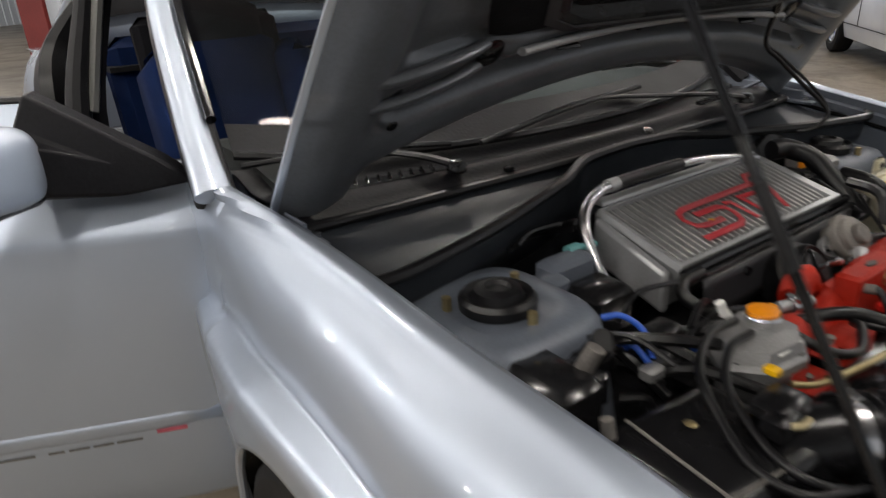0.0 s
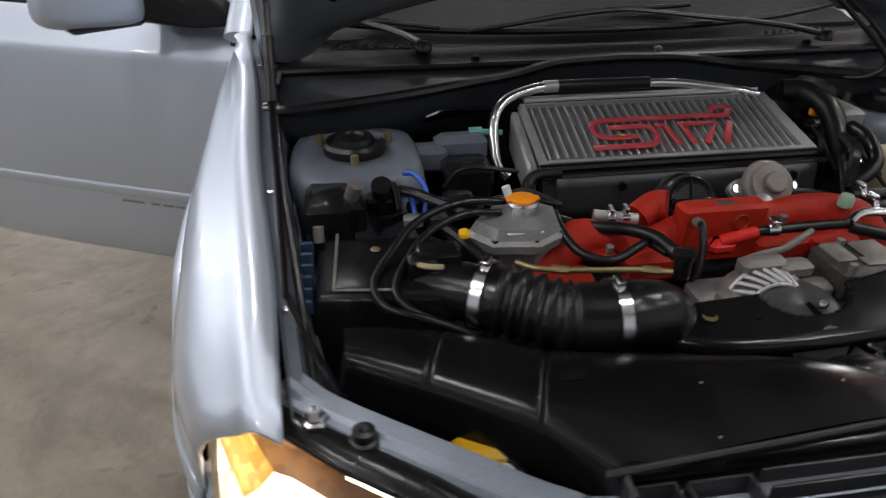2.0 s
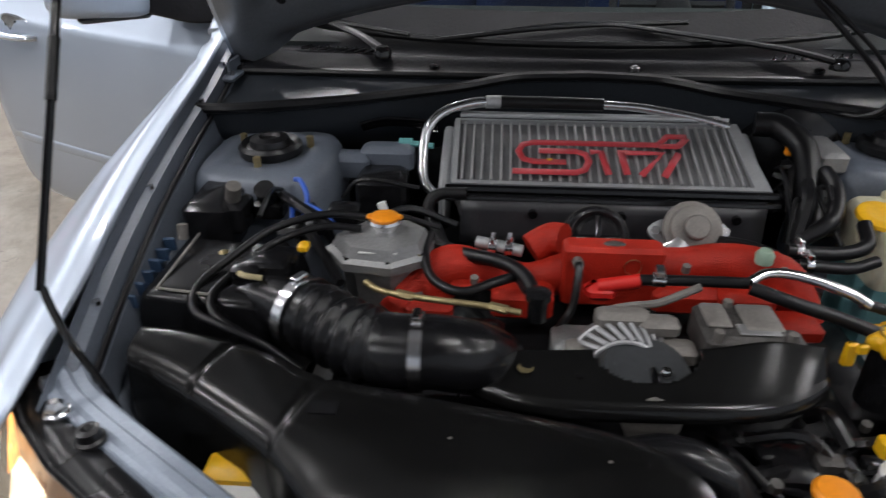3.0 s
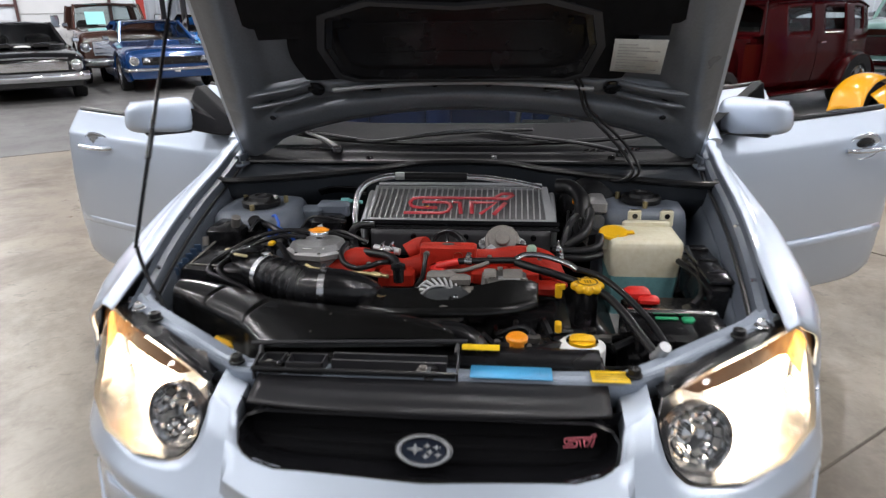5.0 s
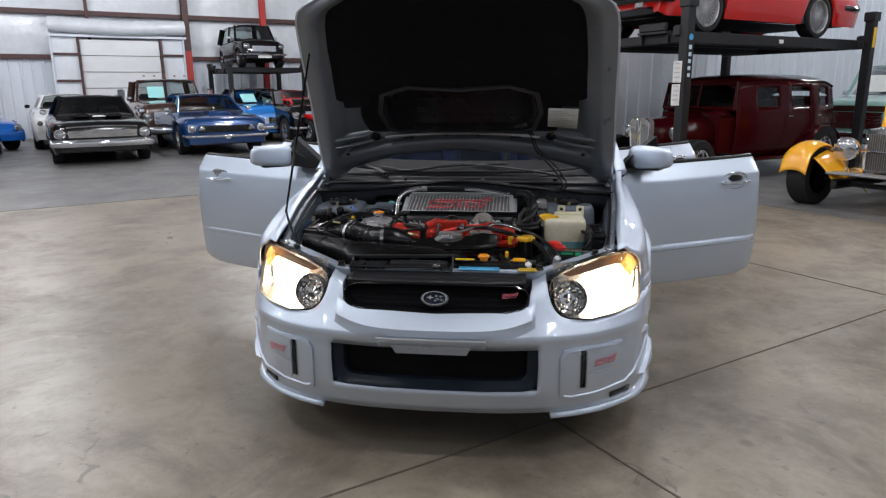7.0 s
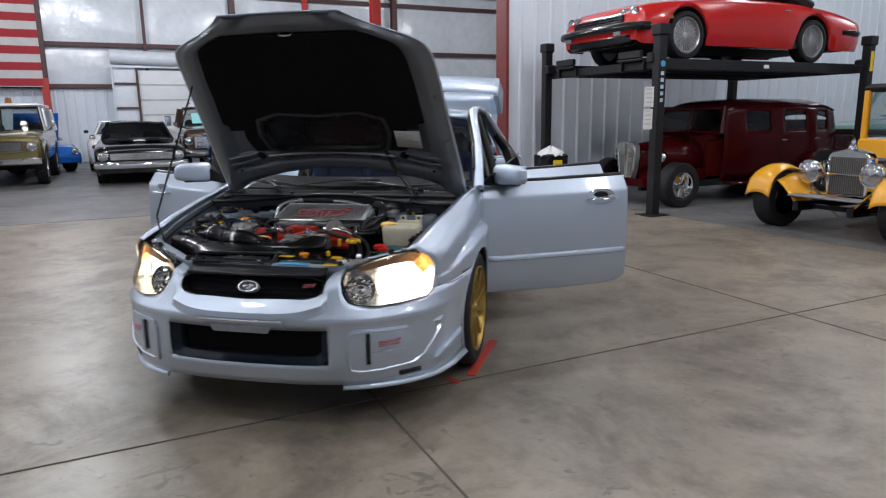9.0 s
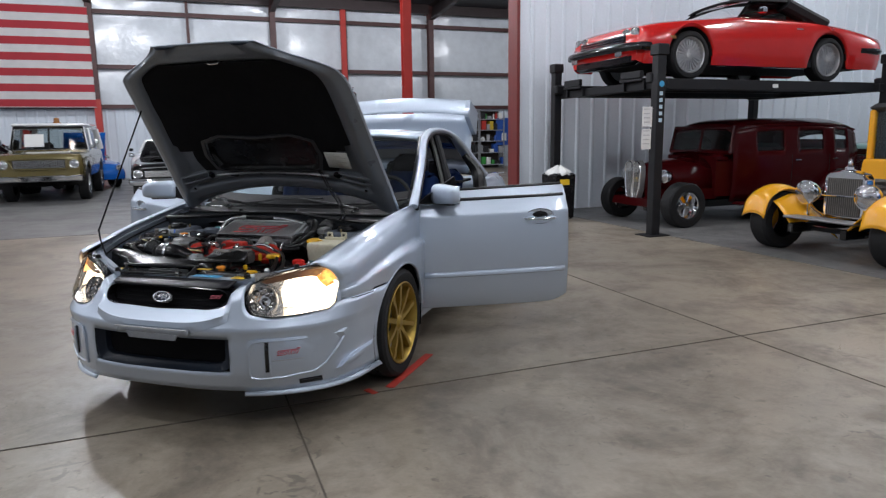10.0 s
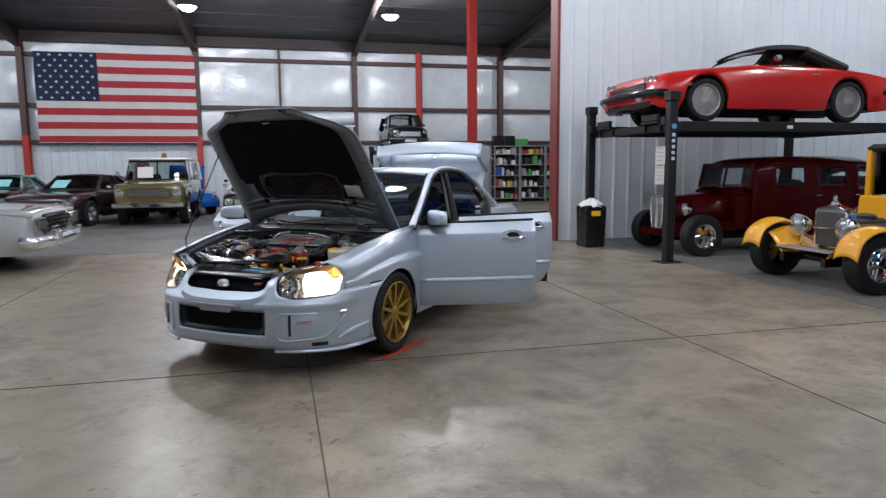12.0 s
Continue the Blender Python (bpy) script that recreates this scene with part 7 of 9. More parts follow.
    part("valve_flange", G().rings([[m @ Vector((.064 * math.cos(q) if abs(math.cos(q)) > .5 else .040 * math.cos(q), .026 * math.sin(q), h)) for q in lin(0, 2 * math.pi, 25)[:-1]] for h in (-.030, -.020)], caps=True), ALU, bv)
    for k in (-1, 1):
        part("valve_bolt", G().cyl(m @ Vector((.054 * k, 0, -.022)), m @ Vector((.054 * k, 0, -.010)), .0075, 6), STEEL, bv)
    part("valve_neck", G().tube([(.112, .672, .768), (.094, .660, .755), (.082, .655, .735)], .017, 12, 4), ALU, bv)
    part("neck_clamp", G().lathe([(.018, -.006), (.0205, -.006), (.0205, .006), (.018, .006)], 18, Matrix.Translation((.096, .660, .757)) @ Matrix.Rotation(radians(40), 4, "X")), STEEL, bv)
    part("valve_hose", G().tube([(.165, .685, .772), (.21, .680, .768), (.25, .655, .765)], .009, 8, 4), RUBBER, bv)
    # alternator: ribbed cooling collar over a cast body
    ctr = Vector((-.010, .446, .704))
    m = Matrix.Translation(ctr) @ Matrix.Rotation(radians(72), 4, "X")
    al = part("alternator", G().lathe([(.050, -.055), (.058, -.045), (.060, -.015), (.063, -.012), (.063, -.004), (.059, .0), (.050, .026), (.044, .030), (.0001, .030)], 34, m), CASTGREY, car, "worn grey alternator with bright cooling vents", sharp=30)
    def collar(q, r, h):
        return m @ Vector((r * math.cos(q), r * math.sin(q), h))
    # dark band behind the ribs, drawn for the shade in their gaps
    part("vent_shadow", G().rings([[collar(q, r, h) for q in lin(radians(18), radians(158), 26)] for r, h in ((.0635, .0020), (.0475, .0320))], closed=False), mat_grimy, al, "dark band for the shade between the vents")
    for r, h, th in ((.0665, .000, .0036), (.0500, .031, .0030)):
        part("vent_rim", G().tube([collar(q, r, h) for q in lin(radians(16), radians(160), 22)], th, 6, 1, smooth=False), mat_rib, al)
    for k in range(11):
        q = radians(26 + k * 12.4)
        part("vent_rib", G().tube([collar(q + .14, .0665, .003), collar(q + .03, .0600, .018), collar(q - .12, .0520, .030)], .0034, 6, 3), mat_rib, al)
    for p in ((-.066, .450, .730, .032, .034, .026), (.058, .446, .738, .046, .034, .028), (-.010, .476, .764, .070, .030, .030), (.035, .468, .762, .05, .030, .026)):
        part("alternator_lug", G().box(*p, .007), mat_worn, al)
    for x in (.048, -.066):
        part("alternator_bolt", G().cyl((x, .422, .728), (x, .434, .736), .008, 6), STEEL, al)
    part("alternator_cable", G().tube([(-.035, .492, .764), (.0, .498, .770), (.04, .505, .772), (.075, .520, .778), (.10, .530, .784)], .0055, 8, 5), mat_worn, al, "dull grey cable")
    # compressor: finned casting with brackets
    cp = part("compressor", G().box(.138, .468, .748, .105, .085, .055, .008).box(.150, .425, .748, .095, .030, .040, .006).box(.196, .440, .742, .030, .06, .05, .006), mat_grimy, car, "grey air-conditioning compressor")
    part("compressor_rib", G().box(.105, .474, .778, .030, .050, .008, .003).box(.158, .470, .779, .046, .056, .007, .003), mat_worn, cp)
    part("compressor_label", G().box(.150, .445, .7785, .05, .022, .0025, .001), CASTGREY, cp)
    for x, y in ((.098, .432), (.186, .432), (.128, .500)):
        part("compressor_bolt", G().cyl((x, y, .768), (x, y, .784), .0065, 6), mat_worn, cp)
    # belt cover: tilted shelf with a rolled front lip, cut out round the tensioner
    def cover(x, t):
        side = (x + .205) / .41
        zb, zf = .757 + .024 * side, .744 + .013 * side
        hump = .012 * math.exp(-((x - .15) / .05) ** 2) * max(0, 1 - t)
        front = .338 + .045 * (abs(x) / .21) ** 4
        if t <= 1:
            return Vector((x, .408 + (front - .408) * t, zb + (zf - zb) * t + hump))
        q = (t - 1) * math.pi / 2
        return Vector((x, front - .014 * math.sin(q), zf - .020 * (1 - math.cos(q))))
    bc = part("belt_cover", G().surf(cover, lin(-.205, .215, 85), lin(0, 1, 24) + [1.25, 1.5, 1.75, 2.0], skip=lambda x, t: ((x - .008) / .062) ** 2 + ((t - .05) / .62) ** 2 < 1), mat_duct, car, "satin black belt cover", solid=.005, sharp=60)
    part("cover_flank", G().rings([[cover(-.205, t) for t in lin(0, 1.6, 7)], [cover(-.205, t) + Vector((-.012, 0, -.003)) for t in lin(0, 1.6, 7)], [cover(-.205, t) + Vector((-.014, 0, -.022)) for t in lin(0, 1.6, 7)]], closed=False), SATIN, bc, "bent edge of the belt cover", solid=.003)
    part("tensioner_guard", G().lathe([(.053, -.004), (.052, .004), (.044, .008), (.020, .009), (.0001, .006)], 32, Matrix.Translation((.010, .400, .741)) @ Matrix.Rotation(radians(14), 4, "X")), GUARD, bc, "round grey tensioner guard")
    part("guard_bolt", G().lathe([(.007, 0), (.007, .006), (.005, .009), (.0001, .009)], 10, Matrix.Translation((.030, .388, .748))), STEEL, bc, "bright bolt")
    part("guard_arm", G().box(.018, .382, .745, .012, .045, .010, .004), GLOSSBLK, bc)
    for x, t, r in ((-.138, .45, .010), (-.075, .55, .0045), (-.185, .8, .005)):
        p = cover(x, t)
        part("cover_hole", G().lathe([(r, .0015), (r * .7, .0005), (.0001, .0003)], 14, Matrix.Translation(p)), mat_brass if r > .008 else GLOSSBLK, bc)
    part("pulley", G().lathe([(.028, -.014), (.034, -.012), (.034, .010), (.029, .012), (.0001, .013)], 24, Matrix.Translation((.008, .346, .718)) @ Matrix.Rotation(radians(84), 4, "X")), mat_worn, car, "worn steel pulley")


manifold()


def caps_and_bottles():
    # oil filler
    c = (.330, .461, .748)
    oc = part("oil_filler_cap", G().rings([[(c[0] + (r + .004 * math.cos(8 * a)) * math.cos(a), c[1] + (r + .004 * math.cos(8 * a)) * math.sin(a), c[2] + z) for a in lin(0, 2 * math.pi, 65)[:-1]] for r, z in ((.031, 0), (.035, .005), (.035, .013), (.029, .019), (.012, .020))], caps=True), YELLOWP, car, "yellow scalloped oil filler cap", sharp=40)
    part("cap_ring", G().lathe([(.020, .0), (.022, .0015), (.024, .0)], 24, Matrix.Translation((c[0], c[1], c[2] + .020))), mat_darkyel, oc)
    for k in range(3):
        part("cap_mark", G().box(c[0] - .006 + .006 * k, c[1], c[2] + .0205, .003, .014, .001), mat_darkyel, oc)
    part("filler_neck", G().cyl((.330, .461, .66), (.330, .461, .75), .026, 16), PLASTIC, oc)
    part("dipstick", G().box(.263, .44, .752, .016, .010, .038, .004).box(.271, .432, .766, .013, .008, .016, .003), YELLOWP, car, "yellow dipstick handle")
    # steering fluid reservoir
    rv = part("steering_reservoir", G().lathe([(.045, .0), (.050, .02), (.050, .06), (.040, .068), (.034, .07)], 22, Matrix.Translation((.305, .295, .63))), WHITEP, car, "white steering fluid reservoir")
    part("reservoir_cap", G().box(.305, .295, .706, .052, .026, .012, .005).lathe([(.028, .0), (.028, .010), (.0001, .011)], 20, Matrix.Translation((.305, .295, .694))), YELLOWP, rv, "yellow reservoir cap")
    part("reservoir_tab", G().box(.255, .315, .722, .014, .02, .026, .004), YELLOWP, rv)
    # washer bottle in front of the far strut tower
    wo = [(-1, -.82), (-.93, -.96), (-.82, -1), (.80, -1), (.93, -.95), (1, -.8), (1, .8), (.9, 1), (-.85, 1), (-1, .85)]

    def bottle_ring(k, z, grow=0.0):
        return [(.503 + a * (k * .094 + grow) - .02 * (.82 - z), .742 + b * (k * .078 + grow), z) for a, b in wo]
    wb = part("washer_bottle", G().rings([bottle_ring(k, z) for k, z in ((.84, .58), (.88, .64), (.92, .68), (.97, .74), (1.0, .775), (.985, .788), (.94, .796), (.78, .800))], caps=True), BOTTLE, car, "aged white plastic washer bottle", bevel=.005)
    part("fluid", G().rings([bottle_ring(k, z, .0014) for k, z in ((.845, .59), (.88, .64), (.92, .68), (.938, .700))], caps=False), BOTTLELOW, wb, "blue-green fluid showing through")
    part("bottle_back", G().box(.520, .800, .785, .125, .016, .06, .006), BOTTLE, wb)
    for x in (.490, .576):
        part("bottle_ear", G().box(x, .806, .818, .036, .012, .050, .006), BOTTLE, wb)
        part("ear_hole", G().cyl((x, .7985, .826), (x, .8002, .826), .0075, 10), GLOSSBLK, wb)
    part("bottle_neck", G().cyl((.428, .722, .76), (.426, .730, .796), .032, 16), BOTTLE, wb)
    part("filler_lid", G().lathe([(.034, 0), (.039, .004), (.037, .010), (.026, .013), (.020, .0115), (.0001, .0115)], 20, Matrix.Translation((.424, .728, .795)) @ Matrix.Rotation(radians(10), 4, "X")).box(.466, .724, .804, .022, .020, .006, .002), YELLOWP, wb, "yellow filler lid")
    # battery
    bt = part("battery", G().box(.515, .425, .62, .19, .22, .17, .010), PLASTIC, car, "black battery with covered terminals")
    part("terminal_cover", G().box(.452, .505, .722, .060, .040, .030, .008).box(.475, .485, .715, .05, .03, .02, .006), REDPLASTIC, bt, "red terminal cover")
    part("terminal_cover", G().box(.555, .395, .708, .045, .022, .010, .003), GREENP, bt, "green battery label")
    part("terminal_label", G().box(.50, .40, .709, .05, .012, .004, .001), GREENP, bt)
    part("battery_clamp", G().box(.515, .425, .712, .20, .02, .012, .003), STEEL, bt)
    part("ground_lead", G().tube([(.57, .46, .715), (.60, .50, .73), (.61, .58, .74), (.58, .66, .75)], .008, 8, 5), RUBBER, bt)
    # washer filler at the near corner, white with a yellow lid
    wf = part("front_reservoir", G().box(-.462, .262, .645, .08, .07, .07, .012), WHITEP, car, "white reservoir by the core support")
    part("reservoir_lid", G().box(-.465, .270, .682, .066, .046, .026, .008).box(-.46, .292, .694, .054, .020, .040, .006), YELLOWP, wf, "yellow reservoir lid")
    # fuse and relay boxes and brackets by the near tower
    part("relay_box", G().box(-.630, .705, .775, .075, .11, .09, .010).box(-.59, .69, .79, .035, .06, .05, .006), SATIN, car, "black relay box")
    part("solenoid", G().cyl((-.545, .715, .80), (-.545, .695, .832), .017, 14).box(-.545, .715, .79, .05, .04, .03, .005), PLASTIC, car, "black solenoid valve")
    part("solenoid", G().cyl((-.60, .690, .80), (-.585, .675, .845), .012, 12), mat_worn, car)
    part("connector", G().box(-.50, .655, .785, .03, .022, .020, .004).box(-.462, .665, .788, .022, .018, .016, .003), CASTGREY, car, "grey plug connector")
    part("connector", G().box(-.42, .70, .79, .05, .04, .03, .005), PLASTIC, car)
    fb = part("fuse_box", G().box(.635, .60, .700, .06, .26, .12, .012), PLASTIC, car, "black fuse box beside the washer bottle")
    part("fuse_lid", G().box(.635, .60, .765, .056, .25, .018, .006), SATIN, fb)
    for yy in (.54, .62, .70):
        part("lid_rib", G().box(.635, yy - .02, .776, .045, .010, .006, .002), PLASTIC, fb)
    part("bay_cover", G().box(.585, .40, .665, .09, .20, .10, .02), PLASTIC, car, "black cover beside the battery")
    # wiring loom along the bay, firewall lines
    for k in range(4):
        part("brake_line", G().tube([(-.44, .97 + .008 * k, .845 - .006 * k), (-.40, .985 + .006 * k, .852 - .006 * k), (-.35, .985 + .006 * k, .852 - .006 * k), (-.29, .98, .848 - .006 * k)], .004, 6, 4), GLOSSBLK, car, "thin black brake line")
    rnd = random.Random(5)
    for k in range(16):
        a = Vector((rnd.uniform(-.56, -.36), rnd.uniform(.66, .80), .77 + rnd.uniform(-.03, .03)))
        b = a + Vector((rnd.uniform(-.02, .14), rnd.uniform(-.16, .05), rnd.uniform(-.05, .03)))
        mid = (a + b) / 2 + Vector((rnd.uniform(-.03, .03), rnd.uniform(-.03, .03), .025))
        part("wire", G().tube([a, mid, b], rnd.choice((.004, .006, .008)), 6, 4), RUBBER, car)
    for k in range(12):
        a = Vector((rnd.uniform(.28, .37), rnd.uniform(.76, .92), .80 + rnd.uniform(-.03, .03)))
        b = a + Vector((rnd.uniform(-.04, .03), rnd.uniform(-.16, .0), rnd.uniform(-.08, .0)))
        mid = (a + b) / 2 + Vector((rnd.uniform(-.03, .03), rnd.uniform(-.03, .03), .025))
        part("wire", G().tube([a, mid, b], rnd.choice((.004, .006, .010)), 6, 4), RUBBER, car)
    for x, y, z, sx, sy, sz, mt in ((-.20, .50, .70, .08, .06, .05, PLASTIC), (.36, .80, .76, .07, .06, .06, SATIN), (-.38, .85, .76, .09, .08, .08, SATIN), (.20, .33, .66, .10, .06, .05, PLASTIC), (.05, .31, .66, .08, .05, .06, PLASTIC), (-.05, .50, .69, .09, .06, .06, CASTGREY), (-.45, .90, .79, .08, .05, .05, BAYGREY), (-.38, .92, .80, .10, .05, .05, BAYGREY)):
        part("bracket", G().box(x, y, z, sx, sy, sz, .010), mt, car)
    for k in range(26):
        a = Vector((rnd.uniform(.04, .44), rnd.uniform(.27, .42), .645 + rnd.uniform(-.02, .035)))
        b = a + Vector((rnd.uniform(-.10, .12), rnd.uniform(-.06, .10), rnd.uniform(-.03, .02)))
        mid = (a + b) / 2 + Vector((rnd.uniform(-.03, .03), rnd.uniform(-.03, .03), rnd.uniform(.005, .030)))
        part("wire", G().tube([a, mid, b], rnd.choice((.0035, .005, .007, .009)), 6, 4), rnd.choice((RUBBER, RUBBER, PLASTIC)), car)
    for k in range(22):
        p = Vector((rnd.uniform(.05, .42), rnd.uniform(.27, .42), .68 + rnd.uniform(-.02, .02)))
        kind = rnd.random()
        if kind < .5:
            part("small_bolt", G().cyl(p, p + Vector((0, -.002, .012)), rnd.uniform(.005, .008), 6), rnd.choice((mat_worn, mat_grimy, mat_grimy)), car)
        else:
            part("plug", G().box(*p, rnd.uniform(.012, .03), rnd.uniform(.012, .025), rnd.uniform(.010, .02), .003), rnd.choice((PLASTIC, SATIN, mat_grimy)), car)
    part("lower_hose", G().tube([(-.04, .300, .690), (.02, .292, .712), (.07, .280, .700), (.10, .262, .665)], .026, 14, 6), PLASTIC, car, "fat black radiator hose")
    part("orange_tag", G().box(.34, .90, .84, .02, .012, .02, .003), ORANGEP, car, "orange tag")
    part("brake_booster", G().lathe([(.10, -.05), (.11, -.02), (.11, .02), (.06, .05), (.0001, .055)], 26, Matrix.Translation((.40, 1.02, .78)) @ Matrix.Rotation(radians(90), 4, "X")), PLASTIC, car, "black brake booster")
    part("master_cylinder", G().cyl((.40, .97, .79), (.40, .86, .79), .020, 12).box(.40, .91, .83, .05, .10, .04, .008), CASTGREY, car)


mat_darkyel = mat("dark_print_on_yellow", (.20, .11, .01), .5, var=.1)
caps_and_bottles()

# ---- the other vehicles in the hall ----
def paint(name, col, rough=.22, metal=.0, coat=.8):
    return mat(name, col, rough, metal, var=.06, scale=3, fine=300, coat=coat, rvar=.04)


P_BLACK = paint("black_car_paint", (.005, .005, .006), rough=.12, coat=.2)
P_BLUE = paint("royal_blue_paint", (.002, .040, .15), metal=.3)
P_MBLUE = paint("bright_blue_paint", (.010, .10, .40), metal=.1)
P_LBLUE = paint("light_blue_paint", (.02, .20, .62), metal=.1)
P_WHITE = paint("white_car_paint", (.74, .75, .76))
P_GOLDGREEN = paint("olive_gold_paint", (.15, .12, .045), metal=.3)
P_PURPLE = paint("dark_plum_paint", (.026, .011, .016), metal=.2)
P_SILVERCAD = paint("pale_silver_paint", (.50, .52, .53), metal=.4)
P_RED = paint("bright_red_paint", (.50, .010, .008))
P_MAROON = mat("maroon_paint", (.040, .0022, .003), .16, var=.06, scale=3, fine=300, rvar=.04, spec=.16)
P_YELLOW = paint("yellow_paint", (.80, .38, .008))
P_TEAL = paint("faded_teal_paint", (.22, .40, .36), rough=.4)
P_BROWN = paint("dark_brown_paint", (.05, .022, .016))
RIMGREY = mat("brushed_grey_rim", (.46, .46, .47), .38, .7, var=.2, scale=30, fine=200)
SOFTTOP = mat("black_soft_top", (.014, .014, .016), .8, var=.25, scale=14, fine=300, bump=.2)
CABINDARK = mat("dark_cabin", (.013, .012, .012), .85, spec=.25, var=.3, scale=6, fine=80)
HAZE = glass("dusty_car_glass", (.68, .73, .73))
MESHGREY = mat("dark_grille_mesh", (.05, .05, .05), .5, .5, var=.3, scale=60, fine=300)
LAMPCLEAR = mat("sealed_beam_glass", (.42, .43, .44), .12, .8, var=.08, scale=30, fine=200)
PAPERCYAN = mat("cyan_paper", (.30, .66, .66), .7, var=.05)


def wheel_set(parent, x, y, r, w, rim_r, rim, spokes=8, face=1, dish=.02, name="wheel"):
    ob = part(name, G().lathe([(rim_r, w * .40), (rim_r + .02, w * .49), (r - .02, w * .48), (r, w * .36), (r, -w * .36), (r - .02, -w * .48), (rim_r, -w * .42)], 30), TYRE, parent, "black tyre", sharp=30)
    ob.matrix_basis = Matrix.Translation((x, y, r)) @ Matrix.Rotation(radians(90) * face, 4, "Y")
    g = G().lathe([(rim_r, w * .41), (rim_r - .008, w * .45), (rim_r - .02, w * .40), (rim_r - .03, w * .15), (.001, w * .15)], 30)
    g.lathe([(.001, w * .34), (.035, w * .33), (.05, w * .26), (.055, w * .15)], 18)
    for k in range(spokes):
        m = Matrix.Rotation(2 * math.pi * k / spokes, 4, "Z")
        hw = rim_r * .9 / spokes
        g.rings([[(.045, -hw * .6, w * .30), (.045, hw * .6, w * .30), (.045, hw * .5, w * .2), (.045, -hw * .5, w * .2)], [(rim_r - .02, -hw, w * .34 - dish), (rim_r - .02, hw, w * .34 - dish), (rim_r - .02, hw * .8, w * .22 - dish), (rim_r - .02, -hw * .8, w * .22 - dish)]], caps=True, m=m)
    part("rim", g, rim, ob, "polished rim", sharp=30)
    return ob


def vehicle(name, label, at, pt, P, group="parked cars"):
    v = thing(name, label, P.get("cat", "car"), group, at)
    L, W, gc, rw, yf, yr = P["L"], P["W"] / 2, P.get("gc", .22), P.get("rw", .33), P["yf"], P["yr"]
    ra = rw + P.get("gap", .07)

    def zl(y):
        for c in (yf, yr):
            d = abs(y - c)
            if d < ra:
                return max(gc, rw + math.sqrt(ra * ra - d * d))
        return gc
    ys = sorted(set([0, .02, .06] + lin(.1, L - .1, int(L / .14)) + [L - .06, L - .02, L] + [c - ra * math.cos(a) for c in (yf, yr) for a in lin(.02, math.pi - .02, 15)]))
    cols = []
    zmid = P.get("zmid", .55)
    for y in ys:
        top = ease(y, P["top"])
        k = ease(y, P.get("wide", [(0, .90), (.12, .965), (.5, 1), (L - .5, 1), (L - .12, .965), (L, .90)]))
        endd = min(y, L - y)
        rnd = max(0, 1 - endd / .10)
        w, z0 = W * k, zl(y) + .05 * rnd
        top -= .05 * rnd ** 2
        cr = P.get("crown", .03)
        sh = P.get("shoulder", .86)
        half = [(0, top + cr), (w * .45, top + cr * .85), (w * .72, top + cr * .4), (w * sh, top), (w * (sh + .55 * (1 - sh)), top - .035), (w * .985, top - .10), (w, max(zmid, z0 + .05) if top - .12 > zmid else top - .16)]
        lowz = half[-1][1]
        for t in lin(.25, 1, 4):
            zz = lowz + (z0 - lowz) * t
            half.append((w * (1 - .05 * t * t), min(zz, lowz)))
        cols.append([Vector((-a, y, b)) for a, b in reversed(half)] + [Vector((a, y, b)) for a, b in half[1:]])
    g = G().rings(cols, closed=False)
    for c in (cols[0], cols[-1]):
        n = len(c)
        g.add(c, [(i, i + 1, n - 2 - i, n - 1 - i) for i in range(n // 2)])
    part("body", g, pt, v, sharp=42)
    part("underbody", G().box(0, L / 2, gc + .10, W * 1.5, L * .92, .16), CABINDARK, v)
    for c in (yf, yr):
        for s in (1, -1):
            part("wheel_arch", G().rings([[Vector((s * x, c - ra * math.cos(a), rw + ra * math.sin(a))) for a in lin(0, math.pi, 12)] for x in (W * .6, W * .97)], closed=False), CABINDARK, v)
            wheel_set(v, s * (W - P.get("inset", .12)), c, rw, P.get("tw", .22), P.get("rim_r", rw * .62), P.get("rim", CHROME), P.get("spokes", 8), s)
    cab = P.get("cab")
    if cab:
        y0, y1, r0, r1, rz, bw, rwid = (cab[k] for k in ("y0", "y1", "r0", "r1", "z", "bw", "rw"))
        zb0, zb1 = ease(y0, P["top"]) + .01, ease(y1, P["top"]) + .01
        roofm = cab.get("mat", pt)
        rf = part("roof", G().surf(lambda a, y: Vector((a * rwid * (1 - .06 * max(0, (abs(y - (r0 + r1) / 2) / (r1 - r0) * 2) ** 4)), y, rz - .05 * abs(a) ** 3 - .03 * (abs(y - (r0 + r1) / 2) / (r1 - r0) * 2) ** 3)), lin(-1, 1, 15), lin(r0, r1, 9)), roofm, v, cab.get("label", ""), solid=.05)
        for s in (1, -1):
            part("pillar", G().tube([(s * bw, y0, zb0 - .02), (s * rwid, r0, rz - .05)], .018 if cab.get("soft") else .032, 8), roofm if not cab.get("soft") else GLOSSBLK, v)
            part("pillar", G().tube([(s * bw, y1, zb1 - .02), (s * rwid, r1, rz - .07)], cab.get("cp", .05), 8, flat=1.8, up=(1, 0, 0)), roofm, v)
            for q in cab.get("posts", ((y0 + y1) / 2,)):
                t = (q - y0) / (y1 - y0)
                part("post", G().tube([(s * bw, q, zb0 + (zb1 - zb0) * t - .02), (s * rwid, r0 + (r1 - r0) * min(1, max(0, t)), rz - .06)], .026, 8, up=(1, 0, 0)), roofm, v)
            gl = part("side_window", G().surf(lambda a, b: Vector((s * (bw - .012 + (rwid - bw) * b), (y0 + (r0 - y0) * b) * (1 - a) + (y1 + (r1 - y1) * b) * a, (zb0 * (1 - a) + zb1 * a) * (1 - b) + (rz - .07) * b)), lin(.02, .98, 4), [0, 1]), HAZE, v, "side windows")
            gl.visible_shadow = False
